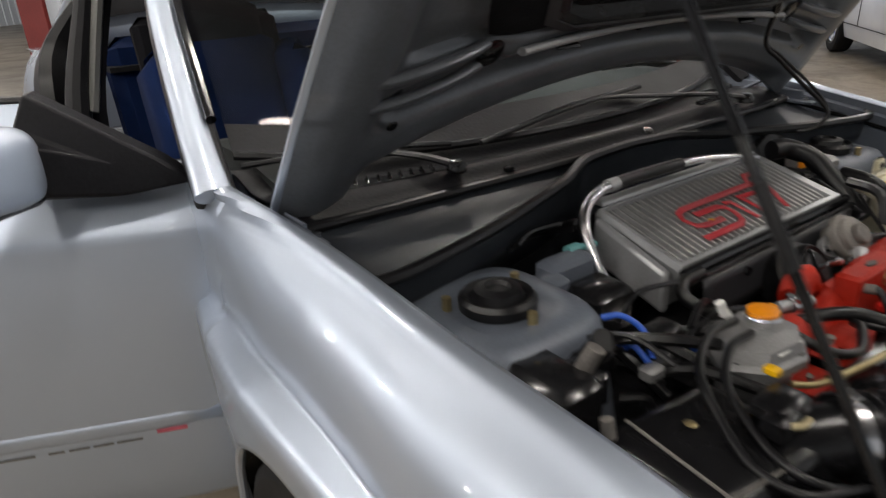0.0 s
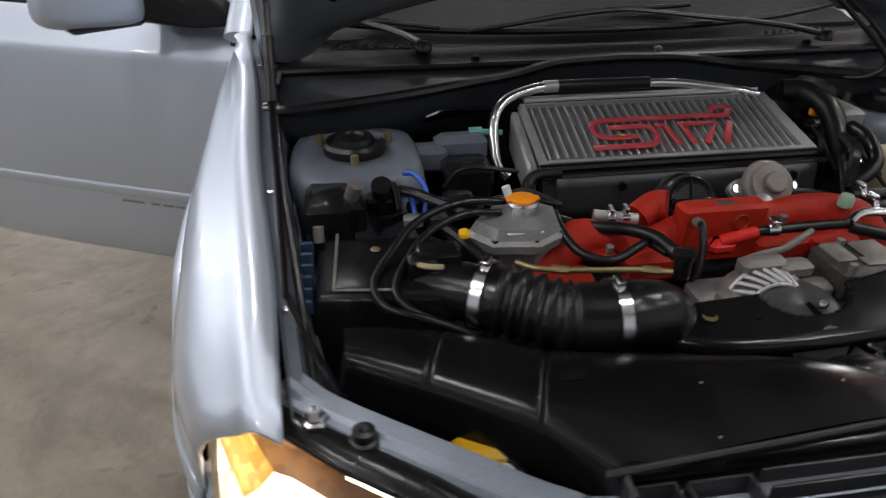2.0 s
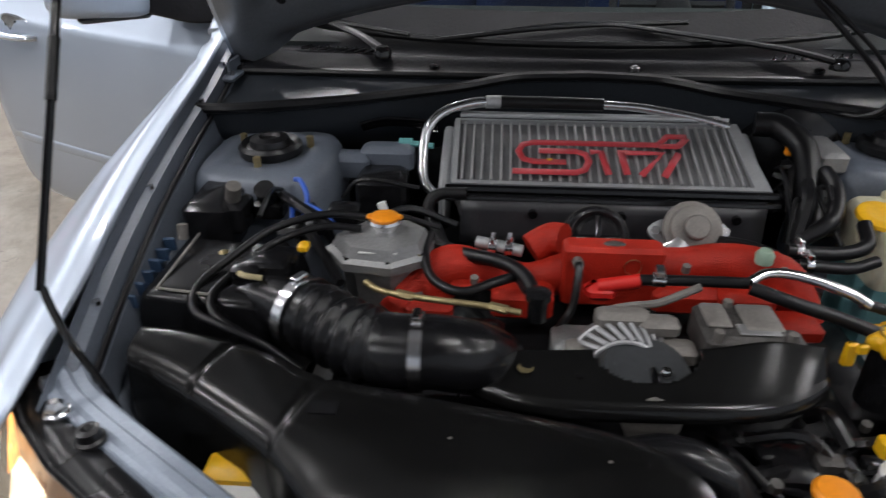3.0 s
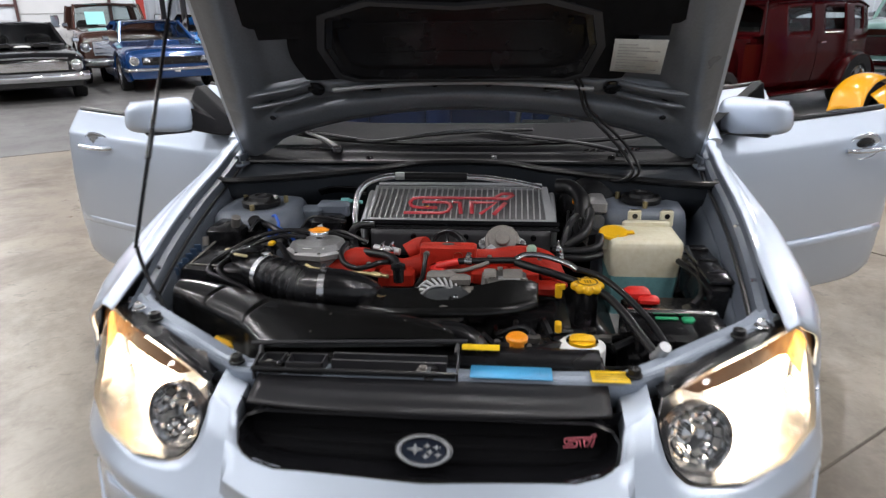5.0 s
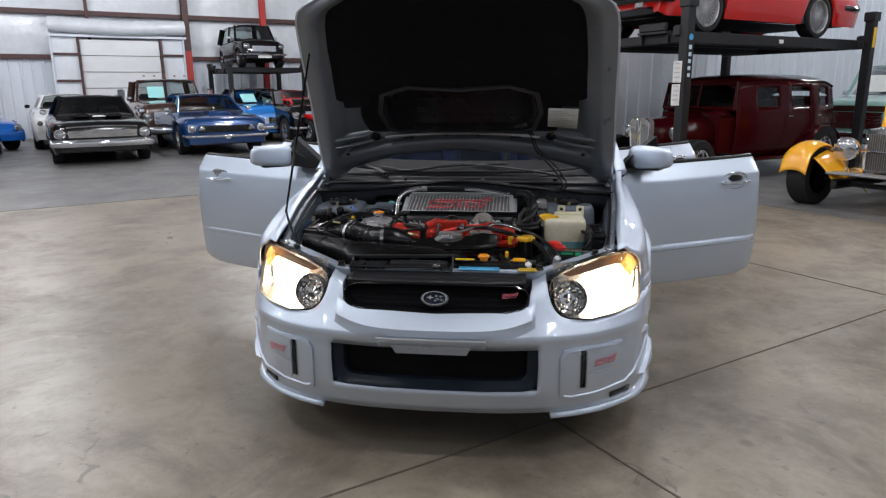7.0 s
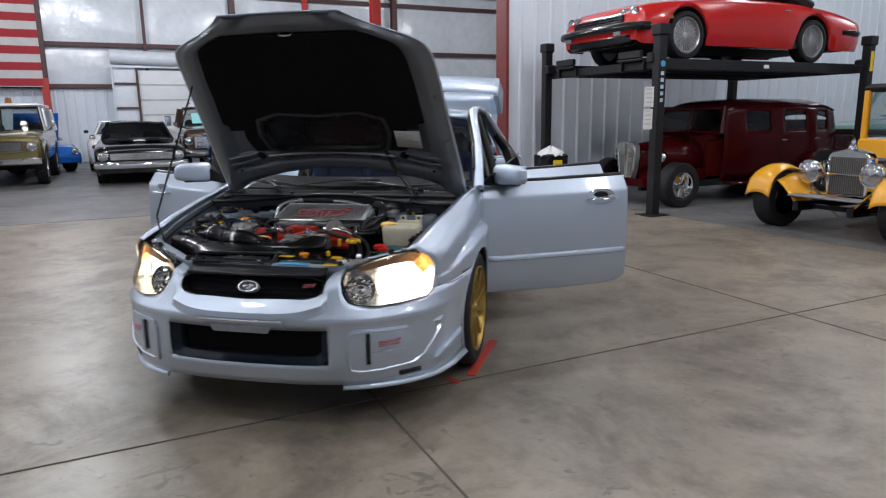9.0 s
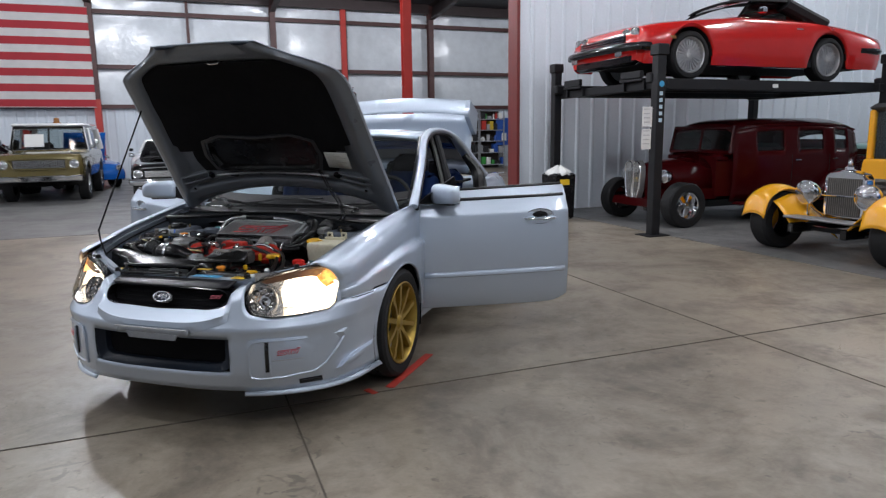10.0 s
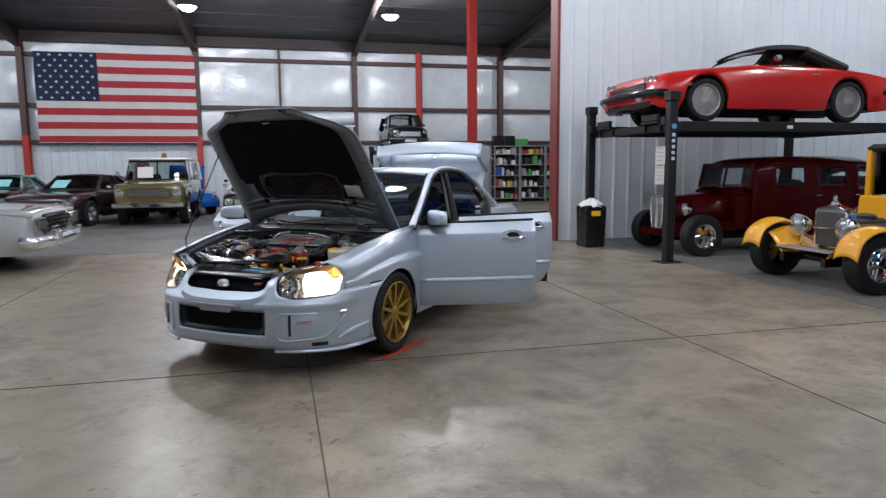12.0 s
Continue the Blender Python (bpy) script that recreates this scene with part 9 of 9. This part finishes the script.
# ---- maroon thirties sedan under the lift ----
def thirties_sedan(at):
    v = thing("vintage_sedan", "maroon thirties hot-rod sedan with a tall upright cabin", "car", "parked cars", at)
    # cabin: tall rounded box, windows as recessed panes
    def sect(y):
        return ease(y, [(1.50, .69), (2.0, .77), (3.2, .79), (3.9, .74), (4.15, .64)])
    def roofz(y):
        return ease(y, [(1.50, 1.46), (1.60, 1.51), (1.85, 1.545), (2.5, 1.565), (3.5, 1.56), (3.95, 1.50), (4.15, 1.30)])
    win = ((1.90, 2.42), (2.72, 3.22), (3.48, 3.76))
    ys = sorted(set(lin(1.50, 4.15, 31) + [q for a in win for q in a]))
    zs = [.32, .45, .60, .80, .98, 1.055, 1.12, 1.20, 1.28, 1.34]
    for s in (1, -1):
        def side(y, z):
            w = sect(y) * ease(z, [(.32, .93), (.7, 1.0), (1.0, .985), (1.36, .90)])
            top = roofz(y) - .12
            zz = z if z < 1.0 else 1.0 + (z - 1.0) * (top - 1.0) / .34
            return Vector((s * w, y, zz))
        part("body_side", G().surf(side, ys, zs, skip=lambda y, z: 1.055 < z < 1.28 and any(a < y < b for a, b in win)), P_MAROON, v, sharp=50, solid=.02 * s)
        gl = part("side_window", G().surf(lambda y, z: side(y, z) + Vector((-s * .02, 0, 0)), ys, [1.05, 1.16, 1.285]), PANE, v, "side windows")
        gl.visible_shadow = False
        for y in (2.56, 3.34):
            part("door_seam", G().tube([side(y, z) + Vector((s * .002, 0, 0)) for z in (.36, .6, .8, 1.0)], .004, 5, 2), CABINDARK, v)
            part("door_handle", G().box(*(side(y + .10, .92) + Vector((s * .02, 0, 0))), .03, .11, .02, .006), CHROME, v, "chrome door handle")
        part("drip_rail", G().tube([side(y, 1.34) + Vector((s * .008, 0, .01)) for y in lin(1.7, 4.0, 8)], .012, 6, 3), P_MAROON, v)
        # rear fender, running board, front frame
        part("rear_fender", G().rings([[Vector((s * x, 3.55 - .48 * math.cos(a), .30 + .46 * math.sin(a) * (1 if k < 2 else .96))) for a in lin(.05, math.pi + .2, 16)] for k, x in enumerate((.66, .80, .90))], closed=False), P_MAROON, v, "maroon rear fender", solid=.012)
        part("running_board", G().box(s * .78, 2.35, .30, .18, 1.7, .04, .012), P_MAROON, v, "running board")
        wheel_set(v, s * .74, .55, .325, .24, .195, CHROME, 5, s)
        wheel_set(v, s * .76, 3.55, .38, .28, .205, CHROME, 5, s)
        part("axle", G().cyl((0, .55, .34), (s * .66, .55, .34), .035, 10), GLOSSBLK, v, "front axle")
        h = part("headlamp", G().lathe([(.02, .16), (.07, .12), (.095, .04), (.10, 0), (.088, -.005)], 22, Matrix.Translation((s * .46, .42, .72)) @ Matrix.Rotation(radians(-90), 4, "X")), CHROME, v, "chrome bullet headlamp")
        part("lamp_glass", G().lathe([(.088, -.004), (.001, -.03)], 20, Matrix.Translation((s * .46, .42, .72)) @ Matrix.Rotation(radians(-90), 4, "X")), LAMPCLEAR, h)
    part("roof", G().surf(lambda y, a: Vector((a * sect(y) * .91, y, roofz(y) - .12 * abs(a) ** 3.2)), lin(1.50, 4.15, 27), lin(-1, 1, 17)), P_MAROON, v, "maroon roof", solid=.02)
    part("back_panel", G().surf(lambda a, z: Vector((a * .60 * ease(z, [(.4, .9), (.8, 1), (1.2, .9)]), 4.15 + .10 * math.cos((z - .75) * 2.2) - .10 * a * a, z)), lin(-1, 1, 9), lin(.34, 1.21, 7)), P_MAROON, v, solid=.02)
    part("cowl", G().rings([[Vector((x * k, y, z)) for x, z in ((-.64, .40), (-.64, .92), (-.45, 1.03), (0, 1.07), (.45, 1.03), (.64, .92), (.64, .40))] for y, k in ((1.80, 1.05), (1.55, 1.0), (1.30, .86))], closed=False), P_MAROON, v, sharp=45)
    gl = part("windscreen", G().surf(lambda a, b: Vector((a * .62, 1.46 + .06 * b, 1.06 + .34 * b)), [-1, 1], [0, 1]), PANE, v, "two-pane windscreen")
    gl.visible_shadow = False
    part("screen_frame", G().tube([(-.65, 1.46, 1.04), (-.63, 1.53, 1.42), (.63, 1.53, 1.42), (.65, 1.46, 1.04)], .035, 8, smooth=False).tube([(0, 1.46, 1.05), (0, 1.53, 1.42)], .022, 6).tube([(-.65, 1.46, 1.05), (.65, 1.46, 1.05)], .03, 6), P_MAROON, v)
    hood_s = [(.30, .20, .88), (.6, .27, .93), (1.0, .36, .97), (1.35, .50, 1.02)]
    part("hood", G().rings([[Vector((w * math.sin(a), y, .50 + (zt - .50) * max(0, math.cos(a)) ** .55)) for a in lin(-math.pi / 2, math.pi / 2, 17)] for y, w, zt in hood_s], closed=False), P_MAROON, v, "long tapered maroon hood", solid=.01)
    part("hood_side", G().surf(lambda y, z: Vector((ease(y, [(.30, .20), (1.35, .52)]), y, z)), lin(.3, 1.35, 5), [.36, .52]).surf(lambda y, z: Vector((-ease(y, [(.30, .20), (1.35, .52)]), y, z)), lin(.3, 1.35, 5), [.36, .52]), P_MAROON, v)
    sh = [(0, .30), (.10, .34), (.17, .50), (.20, .75), (.19, .88), (.12, .95), (.015, .93), (0, .91)]
    q = part("grille_shell", G().rings([[Vector((x, y, z)) for x, z in sh + [(-x, z) for x, z in reversed(sh[1:-1])]] for y in (.30, .24, .22)], caps=True), CASTGREY, v, "tall split grille")
    for s in (1, -1):
        part("grille_rim", G().tube([Vector((s * x, .215, z)) for x, z in ((.018, .90), (.10, .935), (.165, .88), (.18, .75), (.15, .50), (.09, .36), (.018, .32), (.018, .90))], .013, 8, 4), CHROME, q, "chrome grille rim")
        for k in range(9):
            part("grille_bar", G().box(s * (.03 + .016 * k), .218, .64, .004, .008, .50 - .02 * k, .001), CHROME, q)
    part("frame_rail", G().box(.33, 1.9, .28, .07, 3.4, .12, .01).box(-.33, 1.9, .28, .07, 3.4, .12, .01), GLOSSBLK, v)
    part("front_apron", G().rings([[Vector((x, y, z)) for x, z in ((-.45, .28), (-.40, .40), (.40, .40), (.45, .28))] for y in (.18, .55)], caps=True), P_MAROON, v)
    part("scuttle", G().box(0, 1.32, .68, 1.08, .02, .56, .01).box(0, 1.42, .97, 1.16, .22, .14, .05), P_MAROON, v, "maroon scuttle ahead of the windscreen")
    part("seats", G().box(-.3, 2.55, .86, .46, .18, .62, .06).box(.3, 2.55, .86, .46, .18, .62, .06).box(0, 3.6, .80, 1.1, .18, .55, .06).box(0, 2.9, .45, 1.2, 2.2, .1), CABINDARK, v, "dark seats")
    return v


thirties_sedan(hall(6.25, 5.02, 0, -90))


# ---- yellow hot rod ----
def hot_rod(at):
    v = thing("hot_rod", "yellow open-wheel hot rod with chrome radiator shell and lamps", "car", "parked cars", at)
    for s in (1, -1):
        wheel_set(v, s * .74, .38, .335, .24, .20, CHROME, 5, s)
        wheel_set(v, s * .78, 2.9, .40, .32, .22, CHROME, 5, s)
        # cycle wing: arched strip with rolled edge, running down behind the wheel
        line = [(-.02, .42), (.05, .62), (.22, .725), (.42, .735), (.62, .64), (.80, .48), (1.0, .38), (1.3, .34)]
        P = curve_pts([(y, z, 0) for y, z in line], 5)
        part("front_wing", G().rings([[Vector((s * (.74 + a * .16), p.x, p.y - .05 * abs(a) ** 2.5 + .012)) for a in lin(-1, 1, 11)] for p in P], closed=False), P_YELLOW, v, "yellow front wing", solid=.012)
        part("running_board", G().box(s * .72, 2.0, .33, .26, 1.5, .03, .01), P_YELLOW, v)
        part("inner_apron", G().surf(lambda y, k: Vector((s * (.585 - .28 * k), y, ease(y, [(.10, .62), (.42, .70), (.62, .60), (.85, .46)]) - .05 - (.18 + .10 * k) * k)), lin(.12, .85, 12), lin(0, 1, 7)), P_YELLOW, v, "yellow splash apron beside the radiator", solid=.01)
        part("rear_wing", G().rings([[Vector((s * (.80 + a * .17), 2.9 - .50 * math.cos(t), .36 + .48 * math.sin(t) - .04 * abs(a) ** 2.5)) for a in lin(-1, 1, 9)] for t in lin(.1, math.pi, 14)], closed=False), P_YELLOW, v, "yellow rear wing", solid=.012)
        m = Matrix.Translation((s * .36, .34, .68)) @ Matrix.Rotation(radians(-90), 4, "X")
        h = part("headlamp", G().lathe([(.02, .20), (.08, .16), (.125, .06), (.135, 0), (.12, -.006)], 26, m), CHROME, v, "large chrome headlamp")
        part("lamp_glass", G().lathe([(.12, -.006), (.08, -.03), (.001, -.04)], 24, m), LAMPCLEAR, h)
        part("lamp_stand", G().cyl((s * .36, .40, .40), (s * .36, .40, .56), .018, 8), CHROME, v)
        part("frame_rail", G().box(s * .32, 1.45, .30, .07, 2.7, .11, .01), GLOSSBLK, v)
        part("header_pipe", G().tube([(s * .28, .9, .62), (s * .42, .95, .60), (s * .48, 1.1, .48), (s * .48, 1.5, .36)], .03, 8, 5), CHROME, v)
        part("door", G().box(s * .64, 2.0, .72, .05, .62, .58, .02), P_YELLOW, v, "yellow door")
    part("axle", G().tube([(-.66, .38, .33), (-.4, .38, .29), (.4, .38, .29), (.66, .38, .33)], .03, 8, 4), GLOSSBLK, v)
    part("front_plate", G().box(0, .18, .42, .84, .20, .025, .01), CASTGREY, v, "worn metal front apron")
    sh = [(0, .42), (.22, .42), (.24, .50), (.24, .84), (.20, .90), (.06, .93), (0, .945)]
    q = part("radiator_shell", G().rings([[Vector((x, y, z)) for x, z in sh + [(-x, z) for x, z in reversed(sh[1:-1])]] for y in (.62, .50, .48)], caps=True), CHROME, v, "chrome radiator shell", bevel=.01)
    part("radiator_core", G().box(0, .478, .65, .40, .012, .40), mat_grimy, q, "grey radiator core")
    for k in range(17):
        part("radiator_fin", G().box(-.192 + .024 * k, .470, .65, .004, .008, .40), mat_worn, q)
    part("mascot", G().lathe([(.05, 0), (.045, .03), (.02, .05), (.025, .08), (.001, .13)], 14, Matrix.Translation((0, .54, .94))), CHROME, q, "chrome radiator mascot")
    part("tie_bar", G().tube([(-.6, .44, .66), (.6, .44, .66)], .010, 6), CHROME, v)
    part("engine", G().box(0, 1.0, .56, .46, .66, .30, .03).box(0, 1.0, .72, .26, .40, .10, .03).lathe([(.12, 0), (.13, .04), (.10, .06), (.001, .07)], 24, Matrix.Translation((0, .98, .76))), mat_grimy, v, "dark grimy open engine")
    part("cab", G().rings([[Vector((x * k, y, z)) for x, z in ((-.62, .36), (-.66, .70), (-.62, 1.02), (.62, 1.02), (.66, .70), (.62, .36))] for y, k in ((1.42, .85), (1.65, 1.0), (2.9, 1.0), (3.3, .85))], caps=True), P_YELLOW, v, "yellow cab body", bevel=.03)
    part("roof", G().box(0, 2.25, 1.62, 1.26, 1.35, .10, .045), SOFTTOP, v, "black roof")
    for s in (1, -1):
        for py, pw in ((1.62, .07), (2.30, .08), (2.86, .10)):
            part("pillar", G().box(s * .58, py, 1.30, .07, pw, .60, .015), P_YELLOW, v)
    gl = part("windscreen", G().box(0, 1.62, 1.30, 1.10, .012, .54), HAZE, v, "flat windscreen")
    gl.visible_shadow = False
    part("seat", G().box(0, 2.55, 1.05, 1.0, .16, .5, .05), CABINDARK, v)


hot_rod(hall(6.28, 1.75, 0, -90))


# ---- four-post lifts ----
def lift(at, length, width, post_h, deck, name_plate=True):
    L = thing("car_lift", "black four-post car lift with raised runways", "car lift", "car lifts", at)
    for x in (0, length):
        for y in (0, width):
            sg = 1 if y == 0 else -1
            p = part("post", G().box(x, y, post_h / 2, .13, .13, post_h, .012).box(x, y, .006, .34, .30, .012), BLACKSTEEL, L)
            part("post_cap", G().box(x, y, post_h - .05, .17, .17, .14, .01), BLACKSTEEL, p)
            part("carriage", G().box(x, y + sg * .10, deck - .02, .18, .12, .14, .02), BLACKSTEEL, p)
    for x in (0, length):
        part("cross_beam", G().box(x + (.10 if x == 0 else -.10), width / 2, deck - .10, .12, width, .12, .01), BLACKSTEEL, L)
    for y in (width * .5 - .74, width * .5 + .74):
        part("runway", G().box(length / 2, y, deck - .02, length + .1, .48, .035, .006).box(length / 2, y - .22, deck - .08, length, .04, .15).box(length / 2, y + .22, deck - .08, length, .04, .15), BLACKSTEEL, L, "black steel runway")
    part("drip_pan", G().box(length / 2, width / 2, deck - .07, length * .8, .85, .02), BLACKSTEEL, L)
    part("cable_cover", G().box(length / 2, .11, deck - .09, length - .3, .03, .14, .004), BLACKSTEEL, L, "near runway rail")
    for y in (width * .5 - .74, width * .5 + .74):
        part("runway_stop", G().box(-.02, y, deck + .05, .06, .44, .10, .01), BLACKSTEEL, L)
    return L


lf = lift(hall(5.95, 3.86), 4.25, 2.56, 2.46, 2.085)
part("rail_label", G().box(2.1, .088, 1.99, .10, .006, .05), PAPER, lf, "small pale label")
for k, (w, h) in enumerate(((.055, .05), (.055, .05), (.055, .05), (.055, .05), (.055, .05))):
    part("letter_bar", G().box(-.005, -.068, 1.86 - k * .085, .05, .004, .048, .001), mat_pale, lf, "pale bar of a maker's mark")
part("maker_disc", G().lathe([(.04, 0), (.035, .004), (.001, .004)], 16, Matrix.Translation((0, -.067, 1.98)) @ Matrix.Rotation(radians(90), 4, "X")), STICKBLUE, lf, "blue maker's disc")
part("safety_label", G().box(4.25, -.068, 2.1, .07, .004, .30), STICKYEL, lf, "yellow safety label")
lift(hall(4.0, 18.9), 2.3, 2.6, 2.25, 2.10)
sheet = thing("paper_sheet", "white printed sheets hung on the lift post", "paper", at=hall(5.745, 3.80))
part("sheet", G().box(0, 0, 1.56, .15, .006, .26).box(-.005, 0, 1.28, .145, .006, .26), PAPER, sheet)
for k in range(9):
    part("print_line", G().box(-.01, -.005, 1.66 - k * .055, .10, .002, .014), mat("soft_print", (.55, .55, .55), .7, var=.05) if k == 0 else bpy.data.materials["soft_print"], sheet)

# ---- flag, shelves, bin and far door ----
F_RED = mat("flag_red", (.36, .025, .035), .8, var=.12, scale=3, fine=120, bump=.1)
F_WHITE = mat("flag_white", (.56, .54, .53), .8, var=.10, scale=3, fine=120, bump=.1)
F_BLUE = mat("flag_blue", (.006, .013, .045), .8, var=.15, scale=3, fine=120, bump=.1)
FW, FH = 5.4, 3.22


def drape(x, z, o=0.0):
    """The flag's cloth: slight folds; x from its hoist, z down from its top."""
    return Vector((x, -.05 - o + .025 * math.sin(x * 2.3 + z) + .015 * math.sin(x * 6 - z * 2) * (z / FH), -z))


flag = thing("flag", "large striped flag with stars hung on the wall", "flag", at=hall(-7.88, V1 - .42, 5.66))
for k in range(13):
    z0, z1 = FH * k / 13, FH * (k + 1) / 13
    x0 = FW * .385 if k < 7 else 0
    part("stripe", G().surf(lambda x, z: drape(x, z), lin(x0, FW, 25), [z0, (z0 + z1) / 2, z1]), F_RED if k % 2 == 0 else F_WHITE, flag, "red stripe" if k % 2 == 0 else "white stripe")
can = part("canton", G().surf(lambda x, z: drape(x, z), lin(0, FW * .385, 13), lin(0, FH * 7 / 13, 7)), F_BLUE, flag, "dark blue field with white stars")
for r in range(9):
    for c in range(6 if r % 2 == 0 else 5):
        cx = FW * .385 * ((c + .5) / 6 if r % 2 == 0 else (c + 1) / 6)
        cz = FH * 7 / 13 * (r + .6) / 9.2
        pts = [(cx + rr * math.sin(a), cz - rr * math.cos(a)) for i in range(10) for a, rr in ((i * math.pi / 5, .062 if i % 2 == 0 else .027),)]
        g = G().add([drape(x, z, .008) for x, z in pts] + [drape(cx, cz, .008)], [(i, (i + 1) % 10, 10) for i in range(10)])
        part("star", g, F_WHITE, can)
for z in (0, FH):
    part("hem", G().tube([drape(x, z, .004) for x in lin(0, FW, 12)], .012, 6, 2), F_WHITE, flag)

# frame of the loading door in the far wall
door = thing("door_1", "white sectional loading door in a steel frame", "door", at=hall(1.45, V1 - .40), kind="structure")
part("door_leaf", G().box(0, .10, 1.5, 2.3, .06, 3.0), P_WHITE, door, "white sectional door")
for k in range(6):
    part("panel_seam", G().box(0, .06, .5 * k + .02, 2.3, .02, .02), TRIMGREY, door)
for x in (-1.95, -1.2, 1.2, 1.9):
    part("jamb", G().box(x, 0, 1.55, .07 if abs(x) < 1.5 else .05, .14, 3.1, .005), BROWNSTEEL if abs(x) < 1.5 else WALLWHITE, door)
for s in (1, -1):
    for z in (.9, 1.75, 2.55):
        part("cross_bar", G().box(s * 1.56, 0, z, .68, .08, .07, .005), BROWNSTEEL, door)
    part("side_panel", G().box(s * 1.56, .08, 1.55, .72, .04, 3.1), INSUL, door)
part("lintel", G().box(0, -.01, 3.10, 4.0, .16, .08, .005), WALLWHITE, door)
part("rolled_cover", G().tube([(-1.95, -.05, 3.42), (0, -.10, 3.36), (1.95, -.05, 3.42)], .26, 14, 8, flat=.9), INSUL, door, "sagging white insulation roll")
# red column in front of the hatchback, bin, shelves
single("red_column", G().box(0, -.12, 4, .26, .03, 8).box(0, .12, 4, .26, .03, 8).box(0, 0, 4, .03, .24, 8), REDSTEEL, "red painted steel column at the edge of the open floor", "column", kind="structure", at=hall(6.7, .2, 0, 45))
binn = thing("trash_bin", "black wheeled bin with a white liner and yellow label", "bin", at=hall(5.78, 6.02))
part("bin_body", G().box(0, 0, .37, .36, .40, .74, .03, None, 1.08), PLASTIC, binn)
rn = random.Random(3)
part("bin_liner", G().surf(lambda a, t: Vector(((.205 + .02 * math.sin(5 * a)) * math.cos(a) * (1 - .9 * max(0, t - .4)), (.225 + .02 * math.cos(4 * a)) * math.sin(a) * (1 - .9 * max(0, t - .4)), (.71 + .10 * t + .02 * math.sin(7 * a)))), lin(0, 2 * math.pi, 33), lin(0, 1.4, 6)), PAPER, binn, "crumpled white liner")
part("bin_label", G().box(-.02, -.222, .60, .17, .012, .09, .003), STICKYEL, binn, "yellow label")
for s in (1, -1):
    part("bin_wheel", G().cyl((s * .13, .17, .06), (s * .17, .17, .06), .06, 14), RUBBER, binn)

STEELSHELF = mat("grey_shelf_steel", (.30, .31, .33), .5, .3, var=.1)
ITEMCOL = [mat("item_" + n, c, .45, var=.1, scale=12, fine=80) for n, c in (("white", (.7, .7, .68)), ("blue", (.02, .08, .35)), ("red", (.45, .03, .02)), ("yellow", (.65, .45, .04)), ("green", (.05, .30, .06)), ("black", (.02, .02, .022)), ("grey", (.3, .3, .31)), ("brown", (.22, .12, .06)), ("orange", (.6, .18, .02)))]
SHELFBACK = mat("dark_shelf_back", (.05, .035, .028), .7, var=.25)
for bay in range(3):
    sx = 9.0 + bay * 1.12
    sh = thing("storage_shelf", "grey steel shelving crowded with cans, bottles and boxes", "shelf", "wall shelves", at=hall(sx, 21.2))
    for x in (0, 1.06):
        for y in (0, .5):
            part("upright", G().box(x, y, 1.15, .04, .04, 2.3), STEELSHELF, sh)
    for k, z in enumerate((.15, .62, 1.08, 1.52, 1.95, 2.28)):
        part("board", G().box(.53, .25, z, 1.10, .52, .03), STEELSHELF, sh)
        if k == 0:
            part("back_panel", G().box(.53, .49, 1.15, 1.08, .012, 2.26), SHELFBACK, sh, "dark wooden back panel")
        x = .08
        rn = random.Random(bay * 10 + k)
        while x < 1.0 and z < 2.2:
            w, h = rn.uniform(.06, .24), rn.uniform(.14, .36 if z < 1.9 else .28)
            m_ = rn.choice(ITEMCOL + [ITEMCOL[0], ITEMCOL[5], ITEMCOL[6]] * 4)
            kind = rn.random()
            if kind < .45:
                it = single("storage_box", G().box(0, 0, h / 2, w * .9, .26, h, .008), m_, "small coloured carton on the steel shelving", "box", "shelf goods", at=hall(sx + x + w / 2, 21.2 + rn.uniform(.14, .22), z + .015))
            elif kind < .75:
                it = single("bottle", G().lathe([(w * .4, 0), (w * .42, .01), (w * .42, h * .6), (w * .3, h * .75), (w * .14, h * .82), (w * .14, h), (.001, h)], 14), m_, "plastic bottle of workshop fluid on the shelving", "bottle", "shelf goods", at=hall(sx + x + w / 2, 21.2 + rn.uniform(.12, .2), z + .015))
            else:
                it = single("can", G().lathe([(w * .42, 0), (w * .44, .006), (w * .42, .012), (w * .42, h * .8), (w * .44, h * .81), (w * .3, h * .84), (.001, h * .84)], 14), m_, "round metal can on the steel shelving", "can", "shelf goods", at=hall(sx + x + w / 2, 21.2 + rn.uniform(.12, .2), z + .015))
            x += w + .015
single("tool_board", G().box(0, 0, .55, .7, .08, 1.1, .03), ITEMCOL[1], "dark blue cover hung beside the shelving", "cover", at=hall(12.35, 21.3, .9))
for x in (8.95, 9.45):
    single("cabinet", G().box(0, 0, .20, .42, .30, .40, .01).box(0, -.16, .20, .36, .02, .34, .004), PLASTIC, "small black cabinet on top of the shelving", "cabinet", "shelf goods", at=hall(x + .25, 21.45, 2.30))
single("monitor", G().box(0, 0, .14, .62, .10, .28, .01).box(0, -.052, .15, .55, .01, .18, .004), ITEMCOL[4], "green and black boxed unit on top of the shelving", "boxed unit", "shelf goods", at=hall(10.2, 21.45, 2.30))
